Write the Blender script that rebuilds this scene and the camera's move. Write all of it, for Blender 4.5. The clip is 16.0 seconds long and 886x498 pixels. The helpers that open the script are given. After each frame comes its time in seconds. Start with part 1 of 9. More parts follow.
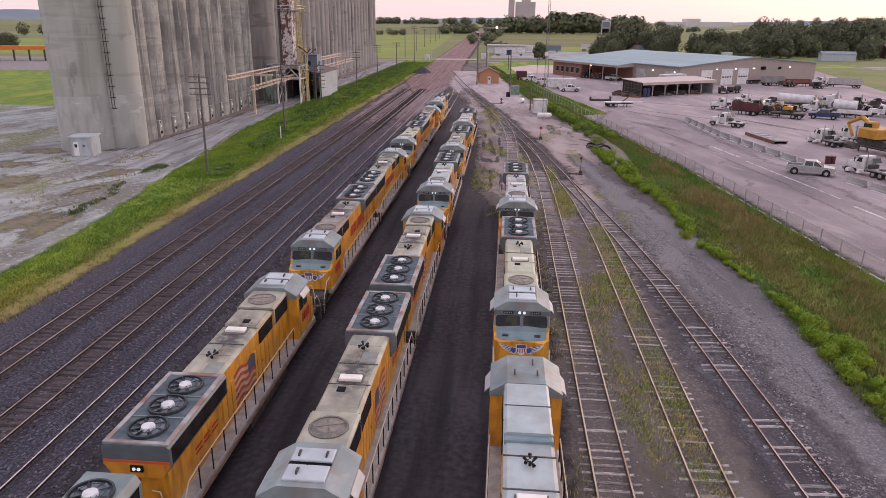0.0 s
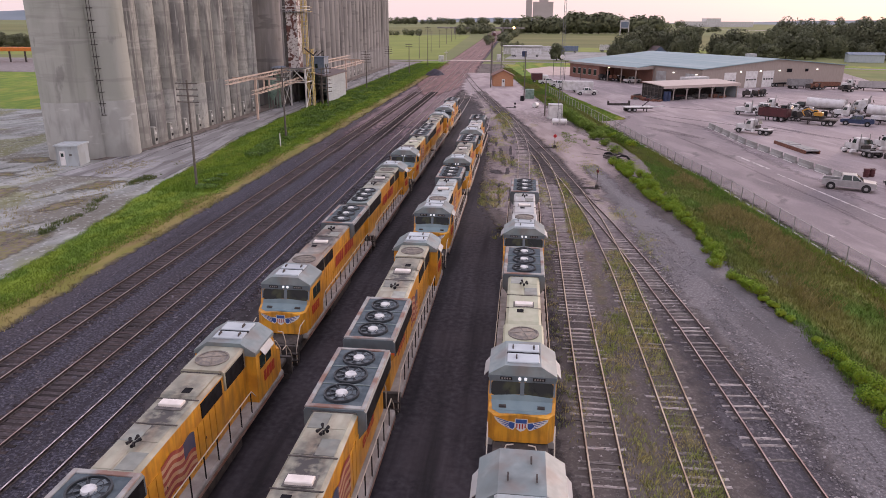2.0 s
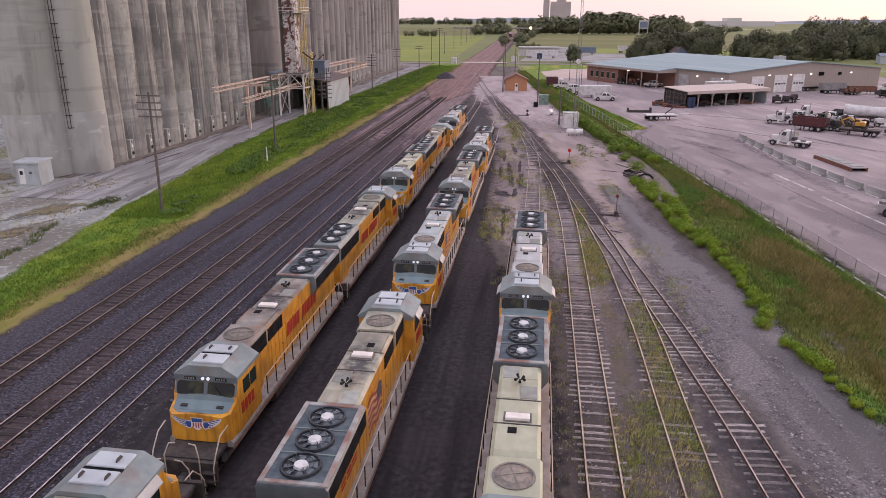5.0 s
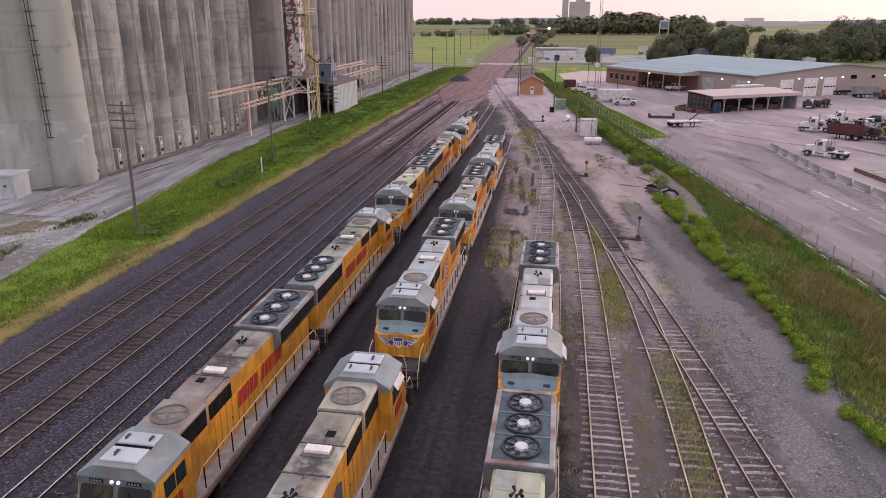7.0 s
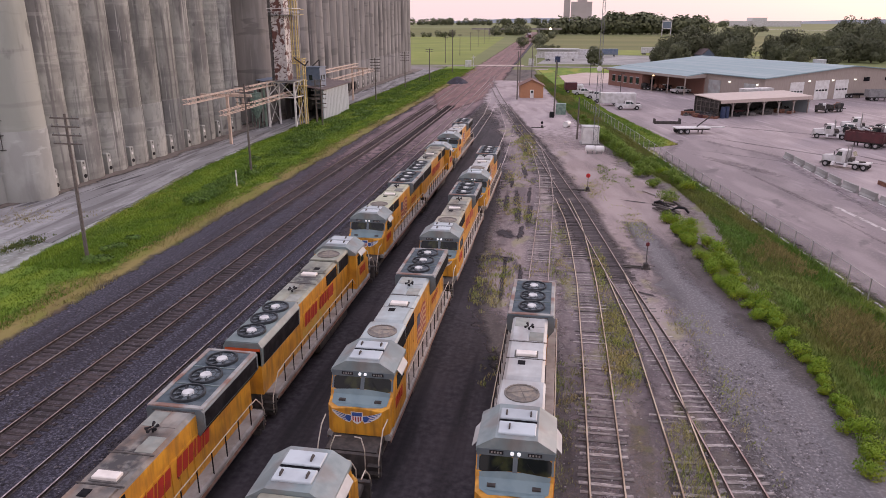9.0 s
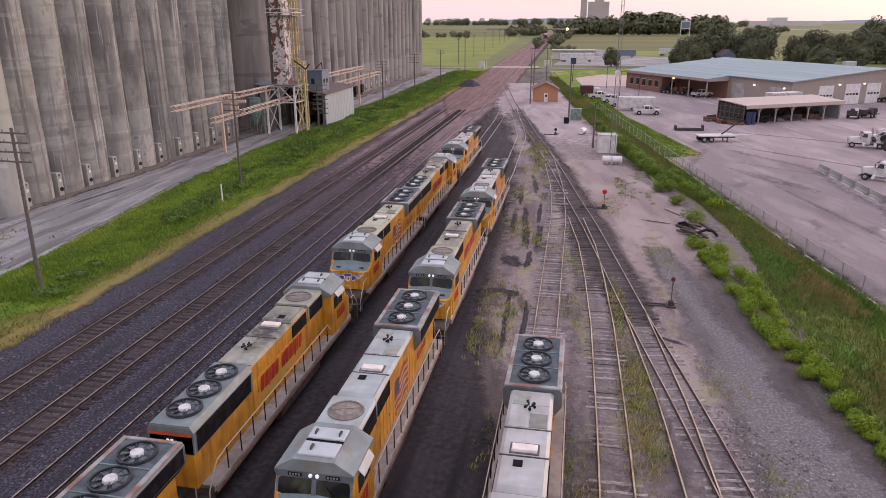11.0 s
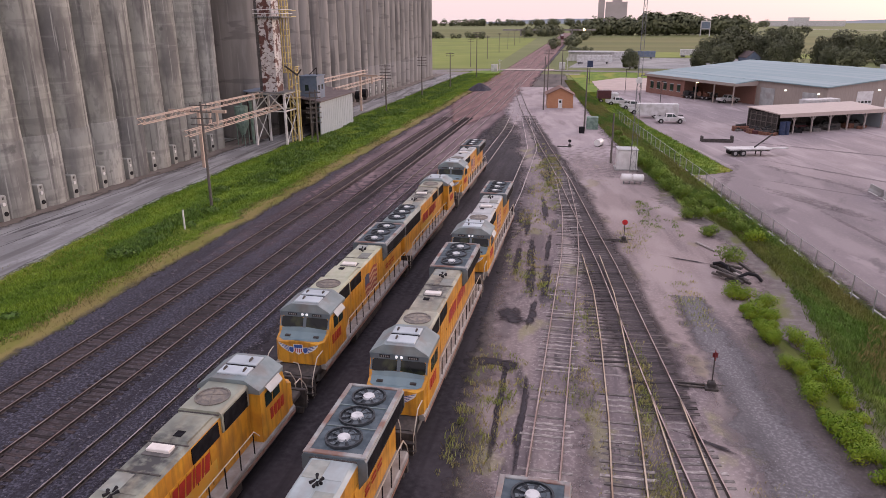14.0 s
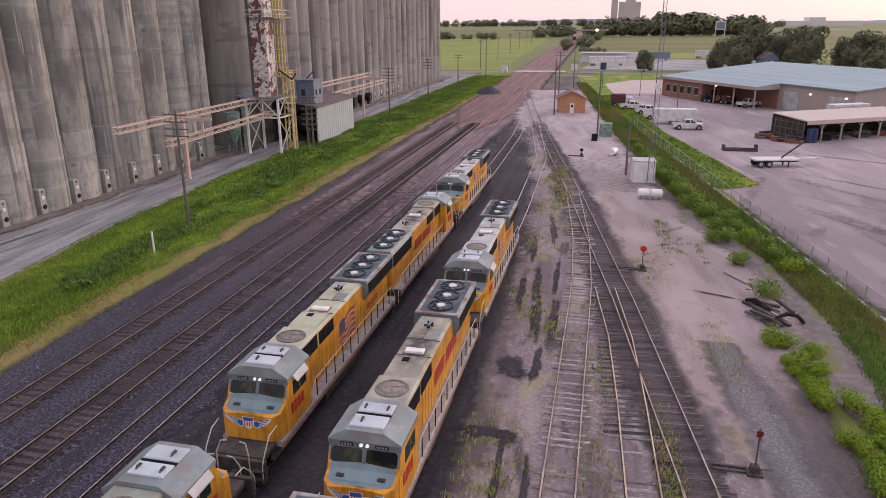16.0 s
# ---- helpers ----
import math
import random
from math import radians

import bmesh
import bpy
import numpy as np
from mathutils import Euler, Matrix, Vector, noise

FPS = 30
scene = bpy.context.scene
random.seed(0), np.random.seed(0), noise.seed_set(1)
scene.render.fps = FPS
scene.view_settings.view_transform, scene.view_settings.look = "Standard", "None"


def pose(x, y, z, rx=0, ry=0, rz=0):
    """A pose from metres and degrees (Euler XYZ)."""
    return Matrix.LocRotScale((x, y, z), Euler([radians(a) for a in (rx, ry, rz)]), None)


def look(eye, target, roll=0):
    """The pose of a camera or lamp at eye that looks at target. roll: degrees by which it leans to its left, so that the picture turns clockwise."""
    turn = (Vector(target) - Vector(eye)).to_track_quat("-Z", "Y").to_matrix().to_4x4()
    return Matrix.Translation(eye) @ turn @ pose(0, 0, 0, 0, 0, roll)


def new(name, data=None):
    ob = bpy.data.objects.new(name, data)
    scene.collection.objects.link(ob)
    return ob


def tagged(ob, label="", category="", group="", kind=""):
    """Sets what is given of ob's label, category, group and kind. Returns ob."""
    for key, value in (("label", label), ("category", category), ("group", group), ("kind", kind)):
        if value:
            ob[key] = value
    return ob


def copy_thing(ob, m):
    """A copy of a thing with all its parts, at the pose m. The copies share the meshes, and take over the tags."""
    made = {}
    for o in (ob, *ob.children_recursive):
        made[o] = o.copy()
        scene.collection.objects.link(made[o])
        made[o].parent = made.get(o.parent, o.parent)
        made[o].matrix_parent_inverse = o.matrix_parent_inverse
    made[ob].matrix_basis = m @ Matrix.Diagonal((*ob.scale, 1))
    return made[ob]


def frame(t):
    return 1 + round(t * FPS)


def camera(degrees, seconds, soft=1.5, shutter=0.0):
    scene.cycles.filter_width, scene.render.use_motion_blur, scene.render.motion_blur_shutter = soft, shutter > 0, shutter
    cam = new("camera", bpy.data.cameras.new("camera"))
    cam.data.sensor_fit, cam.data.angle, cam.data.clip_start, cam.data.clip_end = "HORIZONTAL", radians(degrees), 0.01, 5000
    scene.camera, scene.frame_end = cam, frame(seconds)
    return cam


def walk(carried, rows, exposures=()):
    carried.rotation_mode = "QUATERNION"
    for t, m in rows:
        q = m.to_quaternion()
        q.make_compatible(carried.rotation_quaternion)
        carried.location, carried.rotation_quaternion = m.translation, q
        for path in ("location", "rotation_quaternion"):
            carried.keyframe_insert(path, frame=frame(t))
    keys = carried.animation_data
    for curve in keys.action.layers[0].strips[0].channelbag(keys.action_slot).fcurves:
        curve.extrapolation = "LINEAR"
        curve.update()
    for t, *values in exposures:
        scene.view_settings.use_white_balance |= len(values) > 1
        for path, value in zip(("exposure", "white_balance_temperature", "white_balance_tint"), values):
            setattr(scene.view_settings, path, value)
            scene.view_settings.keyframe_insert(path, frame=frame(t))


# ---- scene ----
cam = camera(65.0, 16.0, soft=0.62)
PATH = [
    (0, (0.583, -0.126, 19.062), (-0.240, 9.330, 15.917), 0.41),
    (0.5, (0.800, 1.544, 19.120), (-0.126, 10.991, 15.974), 0.39),
    (1, (1.001, 3.249, 19.174), (0.065, 12.695, 16.028), 0.36),
    (1.5, (1.187, 4.986, 19.226), (0.170, 14.423, 16.080), 0.34),
    (2, (1.358, 6.751, 19.276), (0.303, 16.184, 16.130), 0.32),
    (2.5, (1.517, 8.542, 19.323), (0.431, 17.972, 16.177), 0.30),
    (3, (1.665, 10.356, 19.367), (0.577, 19.786, 16.221), 0.27),
    (3.5, (1.802, 12.191, 19.409), (0.698, 21.619, 16.264), 0.25),
    (4, (1.930, 14.044, 19.449), (0.774, 23.466, 16.304), 0.23),
    (6.5, (2.457, 23.511, 19.618), (0.973, 32.888, 16.475), 0.12),
    (7, (2.543, 25.431, 19.646), (1.015, 34.801, 16.504), 0.10),
    (7.5, (2.624, 27.357, 19.672), (1.095, 36.727, 16.531), 0.07),
    (8, (2.699, 29.286, 19.697), (1.161, 38.655, 16.556), 0.05),
    (8.5, (2.769, 31.218, 19.720), (1.215, 40.584, 16.580), 0.03),
    (9, (2.834, 33.151, 19.741), (1.278, 42.518, 16.603), 0.01),
    (11.5, (3.058, 42.804, 19.828), (1.238, 52.125, 16.695), -0.10),
    (12, (3.080, 44.728, 19.841), (1.237, 54.044, 16.710), -0.13),
    (12.5, (3.092, 46.648, 19.854), (1.241, 55.963, 16.724), -0.15),
    (13, (3.093, 48.564, 19.865), (1.186, 57.869, 16.737), -0.17),
    (13.5, (3.082, 50.477, 19.876), (1.133, 59.773, 16.749), -0.19),
    (14, (3.058, 52.386, 19.886), (1.067, 61.674, 16.761), -0.22),
    (14.5, (3.020, 54.292, 19.895), (0.993, 63.573, 16.772), -0.24),
    (15, (2.966, 56.194, 19.903), (0.938, 65.476, 16.782), -0.26),
    (15.5, (2.894, 58.094, 19.911), (0.859, 67.374, 16.791), -0.28),
    (16, (2.803, 59.992, 19.918), (0.652, 69.246, 16.800), -0.30),
]
walk(cam, [(t, look(eye, target, roll)) for t, eye, target, roll in PATH])

# ---- world and sun ----
world = bpy.data.worlds.new("world")
scene.world = world
world.use_nodes = True
wn, wl = world.node_tree.nodes, world.node_tree.links
wn.clear()
SUN_EL, SUN_AZ = radians(9.0), radians(38.0)   # azimuth from +y (ahead) towards +x
sky = wn.new("ShaderNodeTexSky")
sky.sky_type = "NISHITA"
sky.sun_disc = False
sky.sun_elevation, sky.sun_rotation = SUN_EL, SUN_AZ
sky.air_density, sky.dust_density, sky.ozone_density = 1.0, 2.0, 1.0
bg_sky = wn.new("ShaderNodeBackground")
bg_sky.inputs[1].default_value = 0.018
wl.new(sky.outputs[0], bg_sky.inputs[0])
# the thin, even, pinkish cloud cover
tc = wn.new("ShaderNodeTexCoord")
sep = wn.new("ShaderNodeSeparateXYZ")
wl.new(tc.outputs["Generated"], sep.inputs[0])
ramp = wn.new("ShaderNodeValToRGB")
cr = ramp.color_ramp
cr.elements[0].position, cr.elements[0].color = 0.0, (0.98, 0.765, 0.81, 1)
cr.elements[1].position, cr.elements[1].color = 0.6, (1.12, 1.00, 1.20, 1)
e = cr.elements.new(0.12)
e.color = (1.0, 0.81, 0.86, 1)
wl.new(sep.outputs[2], ramp.inputs[0])
bg_cloud = wn.new("ShaderNodeBackground")
bg_cloud.inputs[1].default_value = 0.96
wl.new(ramp.outputs[0], bg_cloud.inputs[0])
addsh = wn.new("ShaderNodeAddShader")
wout = wn.new("ShaderNodeOutputWorld")
wl.new(bg_sky.outputs[0], addsh.inputs[0])
wl.new(bg_cloud.outputs[0], addsh.inputs[1])
wl.new(addsh.outputs[0], wout.inputs[0])

sun_data = bpy.data.lights.new("sun", "SUN")
sun_data.energy, sun_data.angle, sun_data.color = 1.25, radians(12), (1.0, 0.70, 0.60)
sun = new("sun", sun_data)
sd = Vector((math.sin(SUN_AZ) * math.cos(SUN_EL), math.cos(SUN_AZ) * math.cos(SUN_EL), math.sin(SUN_EL)))
sun.matrix_world = look(sd * 100, (0, 0, 0))

# ---- materials ----


def mat(name, base, second=None, scale=2.0, rough=0.7, metal=0.0, bump=0.0, bump_scale=40.0, third=None, third_scale=0.3,
        amount=0.5, vary=0.0, spec=0.5, streak=None, island=0.0, detail=6.0, third_amount=1.0, cut=(0.42, 0.62), over=None, soot=None, fade=False):
    """A two-scale procedural surface: base and second mixed by fine noise, third by a broad one."""
    m = bpy.data.materials.new(name)
    m.use_nodes = True
    n, l = m.node_tree.nodes, m.node_tree.links
    b = n["Principled BSDF"]
    b.inputs["Roughness"].default_value, b.inputs["Metallic"].default_value = rough, metal
    b.inputs["Specular IOR Level"].default_value = spec
    co = n.new("ShaderNodeTexCoord")
    src = co.outputs["Object"]
    if streak:
        mp = n.new("ShaderNodeMapping")
        mp.inputs["Scale"].default_value = streak
        l.new(src, mp.inputs[0])
        src = mp.outputs[0]

    def noise_node(s, det):
        t = n.new("ShaderNodeTexNoise")
        t.inputs["Scale"].default_value, t.inputs["Detail"].default_value = s, det
        l.new(src, t.inputs[0])
        return t.outputs[0]

    def mix(fac, a, c):
        x = n.new("ShaderNodeMix")
        x.data_type = "RGBA"
        if isinstance(fac, float):
            x.inputs[0].default_value = fac
        else:
            l.new(fac, x.inputs[0])
        for k, v in ((6, a), (7, c)):
            if isinstance(v, tuple):
                x.inputs[k].default_value = (*v, 1)
            else:
                l.new(v, x.inputs[k])
        return x.outputs[2]

    def span(v, lo, hi, top=1.0):
        r = n.new("ShaderNodeMapRange")
        r.inputs[1].default_value, r.inputs[2].default_value = lo, hi
        r.inputs[4].default_value = top
        l.new(v, r.inputs[0])
        return r.outputs[0]

    colour = base
    if second:
        colour = mix(span(noise_node(scale, detail), cut[0], cut[1], amount * 2 if amount < 0.5 else 1.0), base, second)
    if third:
        colour = mix(span(noise_node(third_scale, 4.0), 0.45, 0.65, third_amount), colour, third)
    if over:
        # broad streaks or bands: colour, stretch, scale, strength
        oc, ostretch, oscale, oamount = over
        mp2 = n.new("ShaderNodeMapping")
        mp2.inputs["Scale"].default_value = ostretch
        l.new(co.outputs["Object"], mp2.inputs[0])
        t2 = n.new("ShaderNodeTexNoise")
        t2.inputs["Scale"].default_value, t2.inputs["Detail"].default_value = oscale, 5.0
        l.new(mp2.outputs[0], t2.inputs[0])
        colour = mix(span(t2.outputs[0], 0.46, 0.68, oamount), colour, oc)
    if soot:
        # a stain round the exhaust, in metres of the object
        sy, sx = soot
        mp3 = n.new("ShaderNodeMapping")
        mp3.inputs["Location"].default_value = (0, -sy * 0.3, -4.5 * 0.1)
        mp3.inputs["Scale"].default_value = (sx, 0.3, 0.1)
        l.new(co.outputs["Object"], mp3.inputs[0])
        gr = n.new("ShaderNodeTexGradient")
        gr.gradient_type = "SPHERICAL"
        l.new(mp3.outputs[0], gr.inputs[0])
        mu = n.new("ShaderNodeMath")
        mu.operation = "MULTIPLY"
        l.new(gr.outputs["Fac"], mu.inputs[0])
        l.new(span(noise_node(2.5, 4.0), 0.25, 0.6, 1.0), mu.inputs[1])
        colour = mix(span(mu.outputs[0], 0.05, 0.6, 0.95), colour, (0.035, 0.034, 0.036))
    if vary:
        oi = n.new("ShaderNodeObjectInfo")
        hs = n.new("ShaderNodeHueSaturation")
        l.new(span_any(n, l, oi.outputs["Random"], 1 - vary, 1 + vary), hs.inputs["Value"])
        if isinstance(colour, tuple):
            hs.inputs["Color"].default_value = (*colour, 1)
        else:
            l.new(colour, hs.inputs["Color"])
        colour = hs.outputs[0]
    if island:
        ge = n.new("ShaderNodeNewGeometry")
        hs = n.new("ShaderNodeHueSaturation")
        l.new(span_any(n, l, ge.outputs["Random Per Island"], 1 - island, 1 + island), hs.inputs["Value"])
        if isinstance(colour, tuple):
            hs.inputs["Color"].default_value = (*colour, 1)
        else:
            l.new(colour, hs.inputs["Color"])
        colour = hs.outputs[0]
    if isinstance(colour, tuple):
        b.inputs["Base Color"].default_value = (*colour, 1)
    else:
        l.new(colour, b.inputs["Base Color"])
    if fade:
        # ragged, thinning margins, by the sheet's own margin value
        at = n.new("ShaderNodeAttribute")
        at.attribute_name = "fade"
        fn = n.new("ShaderNodeTexNoise")
        fn.inputs["Scale"].default_value, fn.inputs["Detail"].default_value = 1.1, 8.0
        l.new(co.outputs["Object"], fn.inputs[0])
        ad = n.new("ShaderNodeMath")
        ad.operation = "ADD"
        l.new(at.outputs["Fac"], ad.inputs[0])
        l.new(fn.outputs[0], ad.inputs[1])
        l.new(span(ad.outputs[0], 0.72, 1.12), b.inputs["Alpha"])
    if bump:
        bp = n.new("ShaderNodeBump")
        bp.inputs["Strength"].default_value = bump
        bp.inputs["Distance"].default_value = 0.05
        l.new(noise_node(bump_scale, 3.0), bp.inputs["Height"])
        l.new(bp.outputs[0], b.inputs["Normal"])
    return m


def span_any(n, l, v, lo, hi):
    r = n.new("ShaderNodeMapRange")
    r.inputs[3].default_value, r.inputs[4].default_value = lo, hi
    l.new(v, r.inputs[0])
    return r.outputs[0]


def layered(name, base, layers, rough=0.9, bump=0.0, bump_scale=8.0, fade=False, spec=0.4, island=0.0, vary=0.0):
    """Base colour with any number of noise layers: (colour, stretch, scale, low, high, amount, turn)."""
    m = bpy.data.materials.new(name)
    m.use_nodes = True
    n, l = m.node_tree.nodes, m.node_tree.links
    b = n["Principled BSDF"]
    b.inputs["Roughness"].default_value, b.inputs["Specular IOR Level"].default_value = rough, spec
    co = n.new("ShaderNodeTexCoord")
    colour = None
    for k, (c, stretch, scale, lo, hi, amount, turn) in enumerate(layers):
        mp = n.new("ShaderNodeMapping")
        mp.vector_type = "TEXTURE"
        mp.inputs["Rotation"].default_value = (0, 0, radians(turn))
        mp.inputs["Scale"].default_value = tuple(1 / s for s in stretch)
        mp.inputs["Location"].default_value = (3.7 * k, 1.9 * k, 0)
        l.new(co.outputs["Object"], mp.inputs[0])
        t = n.new("ShaderNodeTexNoise")
        t.inputs["Scale"].default_value, t.inputs["Detail"].default_value = scale, 6.0
        l.new(mp.outputs[0], t.inputs[0])
        r = n.new("ShaderNodeMapRange")
        r.interpolation_type = "SMOOTHSTEP"
        r.inputs[1].default_value, r.inputs[2].default_value, r.inputs[4].default_value = lo, hi, amount
        l.new(t.outputs[0], r.inputs[0])
        x = n.new("ShaderNodeMix")
        x.data_type = "RGBA"
        l.new(r.outputs[0], x.inputs[0])
        if colour is None:
            x.inputs[6].default_value = (*base, 1)
        else:
            l.new(colour, x.inputs[6])
        x.inputs[7].default_value = (*c, 1)
        colour = x.outputs[2]
    if island:
        ge = n.new("ShaderNodeNewGeometry")
        hs = n.new("ShaderNodeHueSaturation")
        l.new(span_any(n, l, ge.outputs["Random Per Island"], 1 - island, 1 + island), hs.inputs["Value"])
        l.new(colour, hs.inputs["Color"])
        colour = hs.outputs[0]
    if vary:
        oi = n.new("ShaderNodeObjectInfo")
        hs = n.new("ShaderNodeHueSaturation")
        l.new(span_any(n, l, oi.outputs["Random"], 1 - vary, 1 + vary), hs.inputs["Value"])
        l.new(colour, hs.inputs["Color"])
        colour = hs.outputs[0]
    l.new(colour, b.inputs["Base Color"])
    if fade:
        at = n.new("ShaderNodeAttribute")
        at.attribute_name = "fade"
        fn = n.new("ShaderNodeTexNoise")
        fn.inputs["Scale"].default_value, fn.inputs["Detail"].default_value = 1.1, 8.0
        l.new(co.outputs["Object"], fn.inputs[0])
        ad = n.new("ShaderNodeMath")
        ad.operation = "ADD"
        l.new(at.outputs["Fac"], ad.inputs[0])
        l.new(fn.outputs[0], ad.inputs[1])
        fr = n.new("ShaderNodeMapRange")
        fr.inputs[1].default_value, fr.inputs[2].default_value = 0.65, 1.25
        l.new(ad.outputs[0], fr.inputs[0])
        l.new(fr.outputs[0], b.inputs["Alpha"])
    if bump:
        bp = n.new("ShaderNodeBump")
        bp.inputs["Strength"].default_value, bp.inputs["Distance"].default_value = bump, 0.05
        bt = n.new("ShaderNodeTexNoise")
        bt.inputs["Scale"].default_value, bt.inputs["Detail"].default_value = bump_scale, 4.0
        l.new(co.outputs["Object"], bt.inputs[0])
        l.new(bt.outputs[0], bp.inputs["Height"])
        l.new(bp.outputs[0], b.inputs["Normal"])
    return m


M_BALLAST = layered("ballast", (0.034, 0.032, 0.045), [((0.103, 0.100, 0.129), (1, 1, 1), 6.5, 0.46, 0.60, 0.9, 0), ((0.014, 0.015, 0.020), (1, 1, 1), 5.0, 0.55, 0.63, 0.8, 0), ((0.026, 0.022, 0.030), (1, 0.06, 1), 0.9, 0.50, 0.64, 0.6, 0), ((0.059, 0.049, 0.055), (1, 0.2, 1), 0.2, 0.5, 0.66, 0.4, 0), ((0.266, 0.263, 0.305), (1, 1, 1), 7.0, 0.66, 0.70, 0.8, 0)], 0.95, 0.8, 14.0)
M_OILSOIL = mat("oily_soil", (0.026, 0.023, 0.028), (0.064, 0.057, 0.065), 3.0, 0.85, bump=0.12, bump_scale=25, third=(0.060, 0.052, 0.058), third_scale=0.2, third_amount=0.7, cut=(0.36, 0.7), spec=0.3, over=((0.011, 0.010, 0.012), (1.0, 0.05, 1.0), 1.1, 0.8))
M_CONCRETE = mat("slab_concrete", (0.30, 0.302, 0.288), (0.36, 0.36, 0.345), 1.0, 0.85, bump=0.15, bump_scale=10, third=(0.21, 0.207, 0.197), third_scale=0.1)
M_GRASS = layered("grass_ground", (0.106, 0.189, 0.011), [((0.185, 0.264, 0.019), (1, 0.5, 1), 0.4, 0.42, 0.62, 0.85, 0), ((0.282, 0.273, 0.040), (1, 0.3, 1), 0.14, 0.5, 0.66, 0.8, 0), ((0.062, 0.128, 0.009), (1, 0.5, 1), 0.25, 0.58, 0.68, 0.5, 0)], 0.9, 0.3, 9.0)
M_FIELD = mat("crop_field", (0.135, 0.160, 0.048), (0.17, 0.188, 0.064), 0.02, 0.95, third=(0.12, 0.145, 0.045), third_scale=0.004)
M_RAIL = mat("rail_steel", (0.055, 0.043, 0.040), (0.10, 0.078, 0.070), 6.0, 0.6, 0.3)
M_HEAD = mat("rail_head", (0.58, 0.515, 0.52), (0.38, 0.32, 0.32), 3.0, 0.25, 0.85)
M_TIE_DARK = mat("tie_dark", (0.018, 0.012, 0.012), (0.058, 0.041, 0.040), 4.0, 0.9, vary=0.6, streak=(1, 6, 6), third=(0.14, 0.115, 0.115), third_scale=0.2, third_amount=0.3)
M_TIE_GREY = mat("tie_weathered", (0.17, 0.150, 0.140), (0.38, 0.350, 0.33), 3.0, 0.9, vary=0.5, streak=(1, 6, 6), third=(0.10, 0.085, 0.078), third_scale=0.4, third_amount=0.6)
M_YELLOW = mat("armour_yellow", (0.70, 0.345, 0.034), (0.60, 0.275, 0.026), 1.2, 0.42, third=(0.44, 0.195, 0.032), third_scale=0.6, third_amount=0.7, vary=0.07, over=((0.15, 0.075, 0.03), (3.0, 3.0, 0.5), 1.1, 0.5))
M_LGREY = mat("loco_grey", (0.200, 0.255, 0.258), (0.265, 0.318, 0.318), 1.5, 0.48, third=(0.150, 0.182, 0.182), third_scale=0.6, third_amount=0.85, vary=0.12, over=((0.20, 0.13, 0.10), (1.5, 1.5, 1.0), 0.7, 0.4))
M_ROOF_GREEN = mat("roof_grey_green", (0.275, 0.305, 0.245), (0.34, 0.365, 0.29), 1.6, 0.55, third=(0.20, 0.215, 0.175), third_scale=0.7, third_amount=0.8, over=((0.24, 0.18, 0.11), (2.0, 0.5, 1.0), 0.8, 0.45), soot=(0.9, 0.7))
M_ROOF_PALE = mat("roof_faded", (0.345, 0.355, 0.275), (0.42, 0.415, 0.32), 1.6, 0.55, third=(0.21, 0.21, 0.165), third_scale=0.7, third_amount=0.85, vary=0.14, over=((0.22, 0.14, 0.085), (2.0, 0.5, 1.0), 0.8, 0.5), soot=(0.9, 0.9))
M_ROOF_BLUE = mat("roof_bluewhite", (0.40, 0.475, 0.475), (0.34, 0.40, 0.40), 1.4, 0.5, third=(0.29, 0.33, 0.325), third_scale=0.5, over=((0.26, 0.20, 0.17), (2.0, 0.5, 1.0), 0.9, 0.3))
M_ROOF_DIRTY = mat("roof_dirty", (0.23, 0.23, 0.21), (0.31, 0.295, 0.255), 1.6, 0.6, third=(0.13, 0.12, 0.11), third_scale=0.6, over=((0.22, 0.115, 0.06), (1.6, 0.5, 1.0), 0.7, 0.75), soot=(1.2, 0.7))
M_ROOF_WHITE = mat("roof_white", (0.47, 0.495, 0.485), (0.40, 0.425, 0.42), 1.4, 0.5, third=(0.33, 0.34, 0.335), third_scale=0.5, over=((0.28, 0.21, 0.18), (2.0, 0.5, 1.0), 0.9, 0.35))
M_ROOF_OLIVE = mat("roof_olive", (0.40, 0.425, 0.295), (0.46, 0.475, 0.35), 1.6, 0.55, third=(0.31, 0.32, 0.23), third_scale=0.6, third_amount=0.6, over=((0.25, 0.19, 0.13), (2.0, 0.5, 1.0), 0.8, 0.3))
M_FRONTGREY = mat("dark_loco_grey", (0.105, 0.135, 0.150), (0.150, 0.185, 0.200), 1.5, 0.5, third=(0.075, 0.095, 0.105), third_scale=0.6, third_amount=0.8)
M_HEAD_TAN = mat("rusty_rail_head", (0.54, 0.45, 0.335), (0.32, 0.23, 0.16), 1.2, 0.38, 0.65, streak=(3, 0.4, 1))
M_HEAD_RUST = mat("brown_rail_head", (0.30, 0.215, 0.19), (0.46, 0.38, 0.35), 1.2, 0.4, 0.65, streak=(3, 0.4, 1))
M_SOOT = mat("soot", (0.006, 0.006, 0.008), (0.016, 0.016, 0.019), 2.0, 0.85, spec=0.1)
M_BLACK = mat("black_paint", (0.008, 0.008, 0.010), (0.018, 0.018, 0.020), 5.0, 0.6, spec=0.2)
M_RED = mat("red_lettering", (0.42, 0.03, 0.02), (0.35, 0.03, 0.02), 3.0, 0.5)
M_WHITE = mat("white_paint", (0.74, 0.74, 0.72), (0.62, 0.61, 0.59), 1.0, 0.5)
M_BLUE = mat("blue_paint", (0.03, 0.08, 0.28), (0.04, 0.10, 0.32), 3.0, 0.5)
